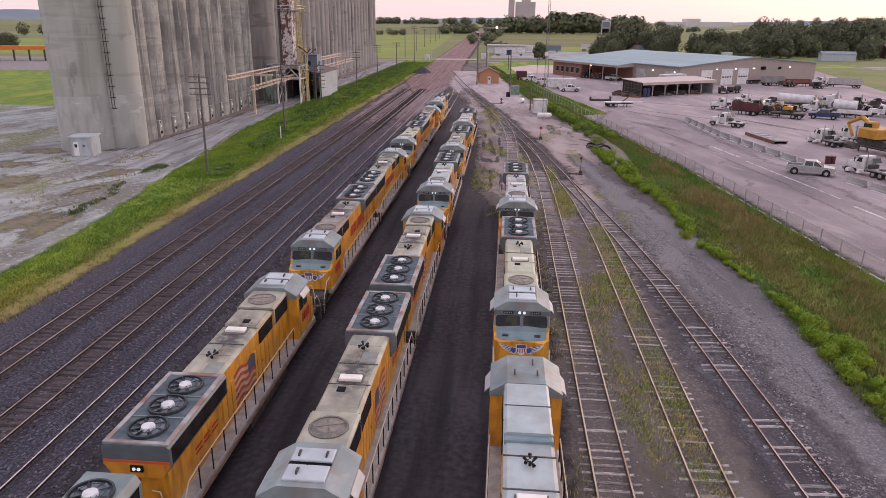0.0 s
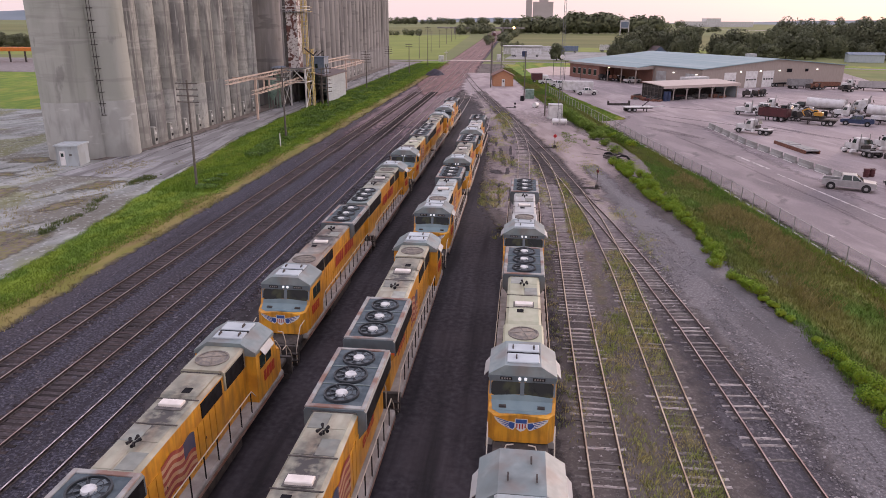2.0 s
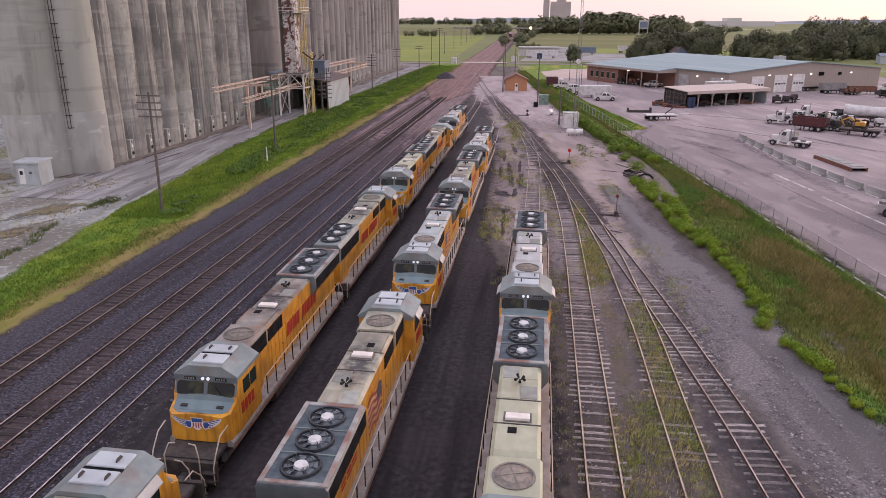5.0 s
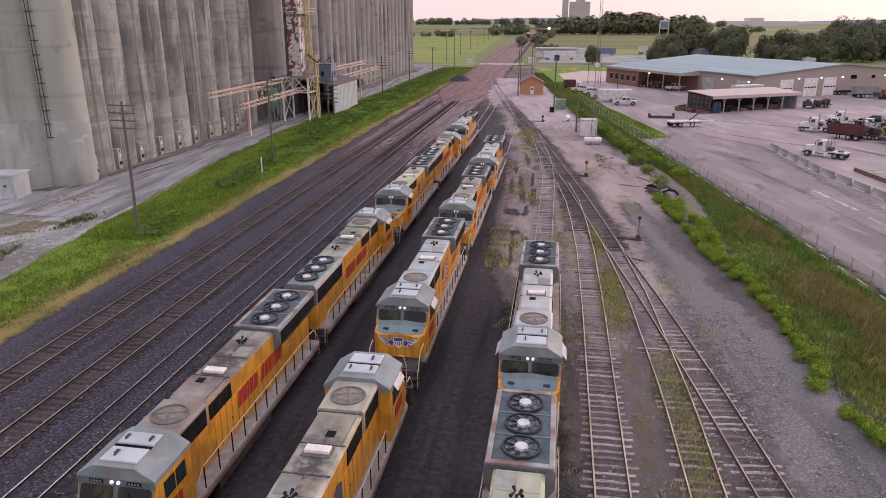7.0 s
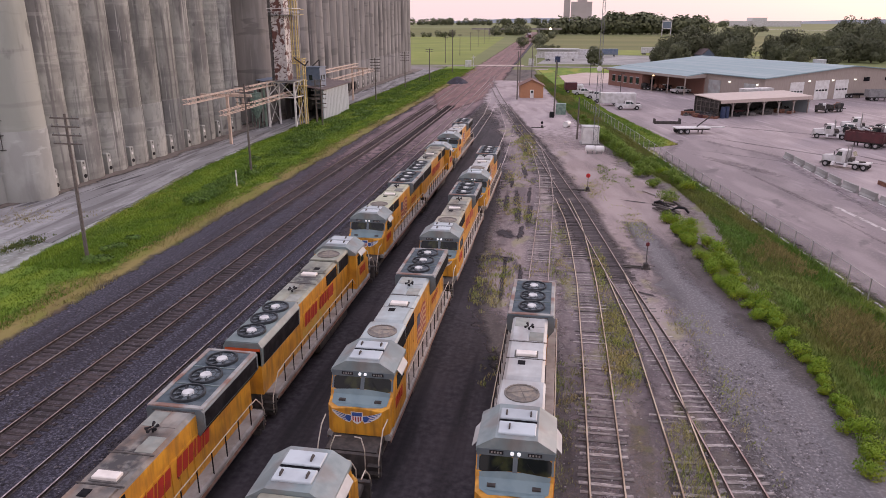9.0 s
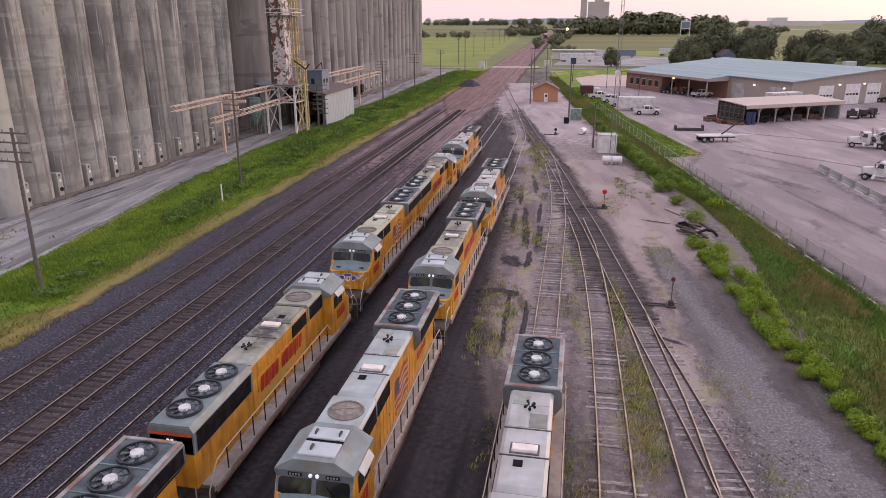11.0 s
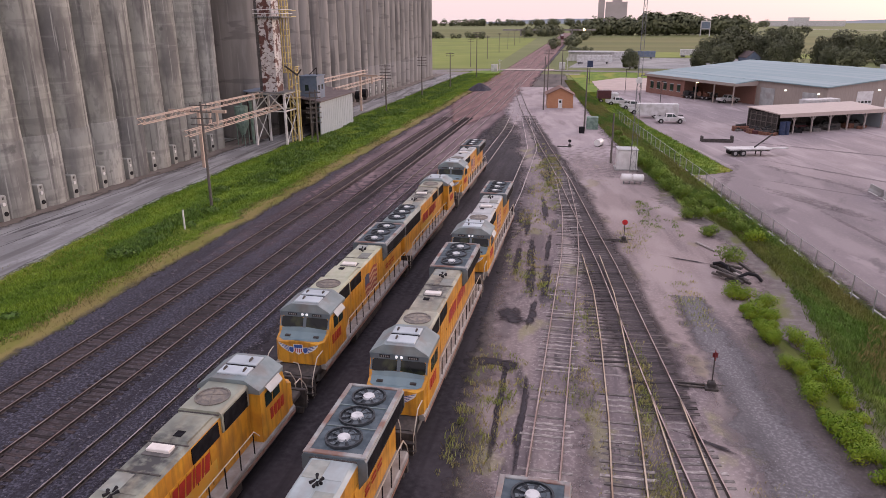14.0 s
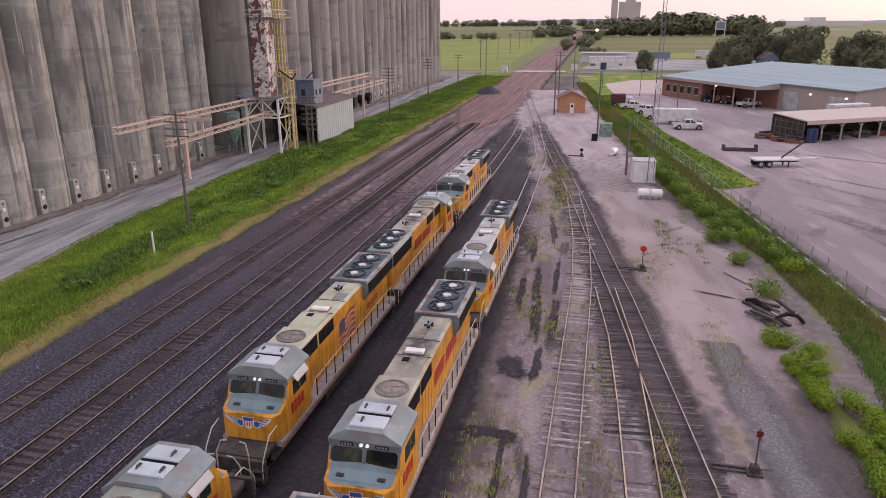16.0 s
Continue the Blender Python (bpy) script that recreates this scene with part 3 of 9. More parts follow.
def thing(name, label, category, group="", kind="", m=None):
    ob = new(name)
    tagged(ob, label, category, group, kind)
    if m is not None:
        ob.matrix_basis = m
    return ob


def lerp(pts, y):
    """x at y along a list of (y, x), extended straight past its ends."""
    k = 0
    while k < len(pts) - 2 and y > pts[k + 1][0]:
        k += 1
    (a, xa), (b, xb) = pts[k], pts[k + 1]
    return xa + (xb - xa) * (y - a) / (b - a)

# ---- ground ----
FENCE = [(-40, 41), (0, 36.5), (50, 30.0), (66, 28.0), (91, 25.2), (109, 22.3), (149, 16.2), (191, 9.9), (260, 0.7), (330, -8)]


def sheet(name, label, category, left, right, y0, y1, z, material, step=1.5, rag=0.25, margin=1.4, parent_kind="structure", ramp=0.0, tail=0.0):
    """A ground zone between two edges given as lists of (y, x), with ragged margins."""
    me = Mesh()
    ys = [y0 + (y1 - y0) * i / max(1, round((y1 - y0) / step)) for i in range(max(1, round((y1 - y0) / step)) + 1)]
    fades = []
    for y in ys:
        a = lerp(left, y) + rag * 2 * noise.noise((y * 0.25, z * 31, 1.3)) - margin / 2
        b = lerp(right, y) + rag * 2 * noise.noise((y * 0.25, z * 23, 7.7)) + margin / 2
        b = max(b, a + 0.05)
        w = min(margin, (b - a) * 0.45)
        for x, fd in ((a, 0.0), (a + w, 1.0), (b - w, 1.0), (b, 0.0)):
            me.v.append((x, y, z))
            fades.append(fd * (min(1.0, (y - y0) / ramp) if ramp else 1.0) * (min(1.0, (y1 - y) / tail) if tail else 1.0))
    for i in range(len(ys) - 1):
        for k in range(3):
            me.f.append((i * 4 + k, i * 4 + k + 1, (i + 1) * 4 + k + 1, (i + 1) * 4 + k))
            me.m.append(0)
    ob = part(name, me, material)
    ob.data.attributes.new("fade", "FLOAT", "POINT").data.foreach_set("value", fades)
    return tagged(ob, label, category, kind=parent_kind)


g = Mesh()
g.quad((-4500, -600, -0.12), (4500, -600, -0.12), (4500, 4700, -0.12), (-4500, 4700, -0.12))
tagged(part("ground", g, M_FIELD), "flat green and tan farmland reaching the horizon", "ground", kind="structure")

BALLAST_L = [(-40, -31.6), (350, -31.6)]
OIL_L = [(-40, -17.7), (150, -17.4), (215, -17.4), (350, -18)]
OIL_R = [(-40, 3.6), (55, 3.6), (66, 1.6), (76, -1.8), (90, -3.2), (125, -4.0), (150, -6.0), (200, -11), (300, -18)]
GRASS_L = [(-40, -37.4), (47, -38.1), (60, -38.6), (86, -42.2), (102, -43.6), (119, -45.8), (144, -47.2), (350, -47.2)]
YARD_R = [(-40, 16), (20, 18.6), (32, 19.2), (47, 19.4), (57, 18.1), (66, 17.8), (75, 16.9), (90, 14.6), (100, 13.6), (104, 15.0), (108, 17.2), (121, 15.5), (130, 12.6), (140, 11.0), (150, 9.5), (190, 4.5), (260, -3), (330, -10)]
sheet("silo_yard", "pale gravel yard with weedy patches round the silos", "ground", [(-40, -160), (350, -160)], [(-40, -34), (350, -34)], -40, 335, -0.06, M_SILTLOT_F, rag=0.1)
sheet("grass_strip", "green grass strip beside the railway", "grass", GRASS_L, [(-40, -30.5), (350, -30.5)], -40, 350, -0.03, M_GRASS_F, rag=0.3)
sheet("green_strip", "deep green thicker grass of the strip", "grass", [(y, x + 0.4) for y, x in GRASS_L], [(-40, -34.6), (90, -34.4), (350, -33.4)], 80, 350, -0.024, M_DEEPGRASS_F, rag=0.6, margin=2.6, ramp=40.0)
sheet("dry_grass_edge", "dry tan grass along the ballast shoulder", "grass", [(-40, -33.6), (90, -33.8), (150, -33.4), (350, -33)], [(-40, -30.8), (350, -31.2)], -40, 330, -0.018, M_DRYEDGE_F, rag=1.1, margin=2.8)
sheet("ballast", "dark grey crushed stone ballast under the main tracks", "ballast", BALLAST_L, [(-40, -15.5), (150, -15.5), (215, -16), (350, -18)], -40, 1300, 0.0, M_BALLAST_F, rag=0.25)
sheet("oily_ground", "black oily ground between the stored locomotives", "ground", OIL_L, OIL_R, -40, 215, 0.015, M_OILSOIL_F, rag=0.3, margin=2.4, tail=75.0)
sheet("yard_ground", "brown dirt and gravel of the rail yard", "ground", [(-40, -28), (330, -28)], [(y, x + 1.3) for y, x in YARD_R], -40, 330, -0.012, M_DIRT_F, rag=0.3)
sheet("verge", "tall green verge grass along the fence", "grass", [(y, x - 2.5) for y, x in YARD_R], [(y, x + 1) for y, x in FENCE], -40, 330, -0.03, M_VERGE_F, rag=0.1)
sheet("parking_lot", "wide grey gravel truck lot", "parking lot", FENCE, [(-40, 260), (335, 260)], -40, 335, -0.05, M_LOT_F, rag=0.05)

rnd = random.Random(17)


def blotch(name, label, category, cx, cy, rx, ry, z, material, seed, turn=0.0, n=40, dense=0.62):
    """A flat stain with a ragged outline."""
    me = Mesh()
    pts = []
    for k in range(n):
        a = 2 * math.pi * k / n
        r = 1 + 0.55 * noise.noise((math.cos(a) * 1.6 + seed, math.sin(a) * 1.6, seed * 1.7)) + 0.25 * noise.noise((math.cos(a) * 5, math.sin(a) * 5 + seed, 3.1))
        x, y = rx * r * math.cos(a), ry * r * math.sin(a)
        c, s = math.cos(turn), math.sin(turn)
        pts.append((cx + x * c - y * s, cy + x * s + y * c, z))
    inner = [(cx + (p[0] - cx) * 0.55, cy + (p[1] - cy) * 0.55, z) for p in pts]
    me.v = pts + inner + [(cx, cy, z)]
    me.f = [(k, (k + 1) % n, n + (k + 1) % n, n + k) for k in range(n)] + [(n + k, n + (k + 1) % n, 2 * n) for k in range(n)]
    me.m = [0] * (2 * n)
    ob = part(name, me, material)
    ob.data.attributes.new("fade", "FLOAT", "POINT").data.foreach_set("value", [0.0] * n + [dense] * n + [dense + 0.25])
    return tagged(ob, label, category, kind="structure")


for k, (cx, cy, rx, ry, tn) in enumerate(((-1.6, 112, 0.5, 6.5, 0.05), (-0.2, 113.5, 0.35, 6.0, 0.03), (-1.8, 97.6, 1.3, 2.0, 0.1), (-0.3, 98.3, 0.4, 3.2, 0.0), (-1.6, 128, 0.4, 8.0, 0.1), (-2.8, 121, 0.45, 5.0, 0.05),
                                          (-1.0, 86, 0.3, 7.0, 0.03), (0.4, 84, 0.3, 6.0, 0.02), (-2.2, 143, 0.45, 6.0, 0.12), (-1.0, 105.5, 0.55, 5.0, 0.06), (0.2, 105.0, 0.45, 4.4, 0.02), (-2.3, 90.4, 2.0, 0.7, 0.1), (-1.0, 90.0, 0.7, 1.0, 0.0), (-2.6, 110, 0.5, 5.5, 0.04), (11.8, 112.5, 0.2, 3.0, 1.2), (9.6, 84.0, 0.25, 2.0, 1.1))):
    blotch("oil_stain", "black oil stain on the yard ground", "stain", cx, cy, rx, ry, 0.022 + 0.002 * k, M_OILSOIL_F, 3.7 * k + 1, tn, dense=0.52)
sheet("gravel_shoulder", "grey loose gravel beside the curved track", "gravel", [(-40, 22), (10, 17.0), (39, 15.2), (62, 13.2), (80, 11.6), (104, 10.6)], [(-40, 18), (20, 19.4), (47, 20.0), (66, 18.4), (80, 15.2), (104, 11.4)], 0, 104, 0.004, M_GRAVEL_F, rag=0.5, margin=2.4)
NINE = [(-40, 20.5), (10, 15.6), (25, 14.5), (39, 13.7), (50, 12.9), (62, 11.6)]
sheet("dark_shoulder", "dark purple-grey gravel round the curving track", "gravel", [(y, x - 1.9) for y, x in NINE], [(-40, 24.5), (10, 19.0), (25, 17.4), (39, 15.9), (50, 14.4), (62, 12.6)], -5, 62, 0.009, M_DARKGRAVEL_F, rag=0.4, margin=1.8, tail=34.0)
# paler sheet beyond the near dirt: light falloff painted as a colour ramp
sheet("dusty_dirt", "dirt between the sidings, lightened with distance to paint light falloff", "ground", [(44, 3.4), (78, 3.4), (120, 1.6)], [(44, 12.4), (62, 11.4), (75, 16.0), (84, 14.8), (104, 13.0), (120, 6.0)], 44, 118, -0.004, M_BROWNDIRT_F, rag=0.5, margin=2.6, ramp=40.0, tail=20.0)
sheet("tan_dirt", "tan packed dirt beside the lead track", "ground", [(84, 11.8), (97, 8.6), (119, 5.4), (142, 2.0), (190, -6)], [(84, 12.6), (97, 13.6), (108, 17), (121, 15.4), (130, 12.4), (150, 9.3), (190, 4.3)], 84, 190, 0.002, M_TANDIRT_F, rag=0.6, margin=3.0)
sheet("brown_dirt", "brown trodden dirt between the storage tracks", "ground", [(78, -0.6), (90, -2.6), (125, -3.6), (150, -6), (200, -11.5)], [(78, 3.4), (95, 4.2), (119, 1.6), (142, -2.0), (200, -10.5)], 70, 198, 0.017, M_BROWNDIRT_F, rag=0.6, margin=2.6, ramp=9.0)
sheet("pale_yard", "pinkish gravel of the far yard, horizon glow painted into its pale tone", "ground", [(138, 3.0), (150, -1.5), (170, -9.0), (219, -17.0), (272, -19)], [(138, 6.0), (150, 9.0), (190, 4.3), (260, -3), (275, -5)], 138, 275, 0.008, M_PALEYARD_F, rag=0.6, margin=3.0, ramp=40.0)
sheet("soil_swath", "bare stony soil between hedge and fence grass", "soil", [(74, 19.0), (83, 18.0), (95, 16.9), (102, 15.4), (110, 13.4), (122, 12.5), (132, 10.5), (142, 10)], [(74, 19.3), (83, 18.9), (95, 19.0), (103, 19.4), (110, 19.2), (122, 17.4), (132, 13.6), (142, 12)], 74, 141, -0.006, M_STONY_F, rag=0.3, margin=1.0, ramp=10.0)
for k, (cx, cy, rx, ry) in enumerate(((22.3, 60.5, 1.5, 4.2),)):
    blotch("soil_patch", "bare stony soil in the verge", "soil", cx, cy, rx, ry, -0.004, M_STONY_F, 91 + k, 0.1)
for k, (cx, cy, rx, ry, tn) in enumerate(((-49.1, 83.7, 2.6, 4.5, -0.4), (-46, 61, 3.0, 5, -0.3), (-59, 78.4, 4, 4, 0), (-66.8, 97, 4, 3, 0), (-47.6, 74.3, 1.6, 4, -0.3), (-66, 87.3, 4, 3, 0), (-42.6, 60, 1.8, 6, 0.1), (-56, 66, 4, 4, 0.3))):
    blotch("weed_patch", "thin olive weeds on the gravel yard", "weeds", cx, cy, rx, ry, -0.05 + 0.002 * k, M_WEEDGROUND_F, 120 + 3 * k, tn)
for k in range(11):
    y = 14 + 7.2 * k
    blotch("weedy_strip", "straw-coloured weeds thinning out between the sidings", "weeds", lerp([(14, 7.9), (70, 7.6), (90, 6.6)], y), y, 0.7, 4.6, 0.010 + 0.001 * k, M_WEEDGROUND_F, 160 + 2.1 * k, 0.0, dense=0.3)
    if y < 66:
        blotch("weedy_strip", "straw-coloured weeds inside the weedy siding", "weeds", 10.0, y + 2, 0.75, 4.2, 0.022 + 0.001 * k, M_WEEDGROUND_F, 190 + 2.7 * k, 0.0, dense=0.3)
# ballast goes browner and paler along a long ramp
sheet("brown_ballast", "brownish ballast of the main line, paler and pinker with distance", "ballast", [(90, -30.6), (225, -31.0), (350, -33)], [(90, -17.8), (225, -16), (350, -18.5)], 84, 330, 0.004, M_FARBALLAST_F, rag=0.3, step=3.0, margin=2.0, ramp=95.0)
sheet("rusty_ballast", "rust-stained ballast of the far main line", "ballast", [(190, -24), (225, -31.5), (350, -34), (1250, -51)], [(190, -22), (225, -16), (350, -19), (1250, -36)], 190, 1200, 0.006, M_RUSTBALLAST_F, rag=0.3, step=6.0, margin=2.5)

# ---- tracks ----
RAIL_TOP = 0.20


def track(name, label, pts, y0, y1, tie_mat, tie_from=None, tie_to=None, tie_len=2.6, tie_gap=0.56, sunk=0.0, step=3.0, keep=1.0, lift=0.0, head=None):
    """A track along a list of (y, x): two rails with foot, web and head, and its ties."""
    tr = thing(name, label, "railway track", kind="structure")
    n = max(2, round((y1 - y0) / step))
    ys = [y0 + (y1 - y0) * i / n for i in range(n + 1)]
    for side in (-1, 1):
        me = Mesh()
        prof = [(-0.07, 0.02), (0.07, 0.02), (0.012, 0.06), (0.012, RAIL_TOP - 0.045), (0.038, RAIL_TOP - 0.04), (0.038, RAIL_TOP),
                (-0.038, RAIL_TOP), (-0.038, RAIL_TOP - 0.04), (-0.012, RAIL_TOP - 0.045), (-0.012, 0.06)]
        k = len(prof)
        for y in ys:
            x = lerp(pts, y) + side * 0.755
            me.v.extend([(x + p[0], y, p[1] - sunk) for p in prof])
        for i in range(n):
            for a in range(k):
                b = (a + 1) % k
                me.f.append((i * k + a, i * k + b, (i + 1) * k + b, (i + 1) * k + a))
                me.m.append(1 if a == 5 else 0)
        part("rail", me, [M_RAIL, head or M_HEAD], tr)
    if tie_mat is not None:
        tie = Mesh().box(-tie_len / 2, -0.115, -0.10, tie_len / 2, 0.115, 0.045, c=0.012).data("tie", tie_mat)
        rest = Mesh()
        y, count = (y0 if tie_from is None else tie_from), 0
        end = y1 if tie_to is None else tie_to
        rnd = random.Random(name)
        while y < end:
            y += tie_gap
            if rnd.random() > keep - 0.35 * (noise.noise((y * 0.16, tie_gap * 9, 1.0)) < -0.1 and keep < 1):
                continue
            yy = y + rnd.uniform(-0.05, 0.05)
            x = lerp(pts, yy) + rnd.uniform(-0.06, 0.06)
            turn = math.atan(-(lerp(pts, yy + 1) - lerp(pts, yy - 1)) / 2) + rnd.uniform(-0.02, 0.02)
            if count < 230:
                ob = part("tie", tie, None, tr)
                low = rnd.uniform(-0.02, 0.01) if keep >= 1 else rnd.choice((rnd.uniform(-0.052, -0.03), rnd.uniform(-0.04, 0.0)))
                ob.matrix_basis = Matrix.Translation((x + (0 if keep >= 1 else rnd.uniform(-0.12, 0.12)), yy, low + lift)) @ Matrix.Rotation(turn, 4, "Z") @ Matrix.Diagonal((1.0 if keep >= 1 else rnd.uniform(0.82, 1.04), rnd.uniform(0.8, 1.1), 1, 1))
            else:
                rest.box(x - tie_len / 2, yy - 0.115, -0.1, x + tie_len / 2, yy + 0.115, 0.045)
            count += 1
        if rest.f:
            tagged(part("ties", rest, tie_mat, tr), kind="stuff")
    return tr


XA, XB, XC, XD, XE, XF, XG = -27.6, -23.1, -19.25, -12.25, -5.6, 1.85, 5.75
track("track_1", "main line track with dark timber ties", [(-40, XA), (200, XA), (1250, -48)], -30, 1150, M_TIE_DARK, -5, 200, head=M_HEAD_RUST)
track("track_2", "main line track with dark timber ties", [(-40, XB), (200, XB), (1250, -43)], -30, 1150, M_TIE_DARK, -5, 200, head=M_HEAD_RUST)
track("track_3", "shiny-railed track sunk in ballast", [(-40, XC), (200, XC), (1250, -38)], -30, 1150, None)
LEAD = [(60, 13.0), (75, 10.4), (88, 7.9), (97, 6.7), (109, 5.1), (119, 3.5), (142, 0.0), (170, -4.9), (219, -13.0), (272, -20.6), (300, -22.4)]
track("track_4", "storage track half buried in oily ground", [(-40, XD), (155, XD), (185, -12.6), (215, -14.2), (240, -16.6)], -30, 238, None, sunk=0.06)
track("track_5", "storage track half buried in oily ground", [(-40, XE), (135, XE), (165, -6.2), (200, -10.7), (212, -12.2)], -30, 212, None, sunk=0.06)
track("track_6", "siding track with grey weathered ties", [(-40, XF), (112, XF), (125, 1.3), (145, -0.6), (160, -3.1)], -30, 160, M_TIE_GREY, 72, 160, tie_len=2.5, tie_gap=0.58, keep=0.85, lift=0.028, head=M_HEAD_RUST)
track("track_7", "siding track with grey weathered ties among weeds", [(-40, XG), (72, XG), (85, 5.6), (95, 5.2), (103, 4.7), (113, 3.5), (119, 3.5)], -10, 112, M_TIE_GREY, 5, 92, tie_len=2.5, tie_gap=0.58, keep=0.92, head=M_HEAD_TAN)
track("track_8", "weedy siding track with grey ties", [(-40, 10.1), (40, 9.9), (60, 9.75), (75, 9.1), (88, 7.9)], -10, 88, M_TIE_GREY, 5, 66, tie_len=2.5, tie_gap=0.58, keep=0.72, head=M_HEAD_TAN)
track("track_9", "curving yard lead track with grey ties", [(-40, 20.5), (10, 15.6), (25, 14.5), (39, 13.7), (50, 12.9), (62, 11.6), (75, 9.9)] + LEAD[2:], -10, 292, M_TIE_GREY, 5, 86, tie_len=2.6, tie_gap=0.58, keep=0.95, head=M_HEAD_RUST)
M_TIE_TURN = mat("turnout_tie", (0.030, 0.024, 0.024), (0.095, 0.080, 0.077), 3.0, 0.9, vary=0.55, streak=(1, 6, 6), third=(0.24, 0.21, 0.195), third_scale=0.3, third_amount=0.35)
ties = thing("turnout_ties", "long dark timber ties under the turnouts", "ties", kind="structure")
trnd = random.Random(41)
unit = Mesh().box(-0.5, -0.115, -0.10, 0.5, 0.115, 0.05, c=0.012).data("tie", M_TIE_TURN)
yt = 86.0
while yt < 205:
    yt += trnd.uniform(0.5, 0.62)
    xs = [lerp(LEAD, yt)]
    if 92 < yt < 113:
        xs.append(lerp([(92, 5.3), (103, 4.7), (113, 3.5)], yt))
    if yt < 90:
        xs.append(lerp([(75, 9.1), (88, 7.9)], yt))
    x0, x1 = min(xs) - 1.35 - trnd.uniform(0, 0.3), max(xs) + 1.35 + trnd.uniform(0, 0.3)
    ob = part("tie", unit, None, ties)
    ob.matrix_basis = Matrix.Translation(((x0 + x1) / 2, yt, trnd.uniform(-0.03, 0.0) if yt < 125 else trnd.uniform(-0.055, 0.0))) @ Matrix.Rotation(0.12 + trnd.uniform(-0.015, 0.015), 4, "Z") @ Matrix.Diagonal((x1 - x0, 1, 1, 1))

M_TIEBED_F = layered("tie_bed", (0.067, 0.055, 0.058), [((0.116, 0.097, 0.103), (1, 1, 1), 5.0, 0.48, 0.62, 0.8, 0), ((0.035, 0.029, 0.029), (1, 0.3, 1), 0.5, 0.5, 0.62, 0.7, 0)], 0.95, 0.5, 12.0, fade=True)
for xt, nt in ((XA, "1"), (XB, "2")):
    sheet("tie_bed_" + nt, "brown dirty ballast between the rails", "ballast", [(-40, xt - 0.85), (350, xt - 0.85)], [(-40, xt + 0.85), (350, xt + 0.85)], -30, 200, 0.006, M_TIEBED_F, rag=0.15, margin=0.9)

sheet("tie_bed_3", "dark dirty ballast under the lead track and its turnouts", "ballast", [(y, x - 1.7) for y, x in LEAD[2:]], [(y, x + 1.7) for y, x in LEAD[2:]], 84, 215, 0.012, M_TIEBED_F, rag=0.25, margin=1.4, ramp=6.0, tail=60.0)

# ---- locomotives ----


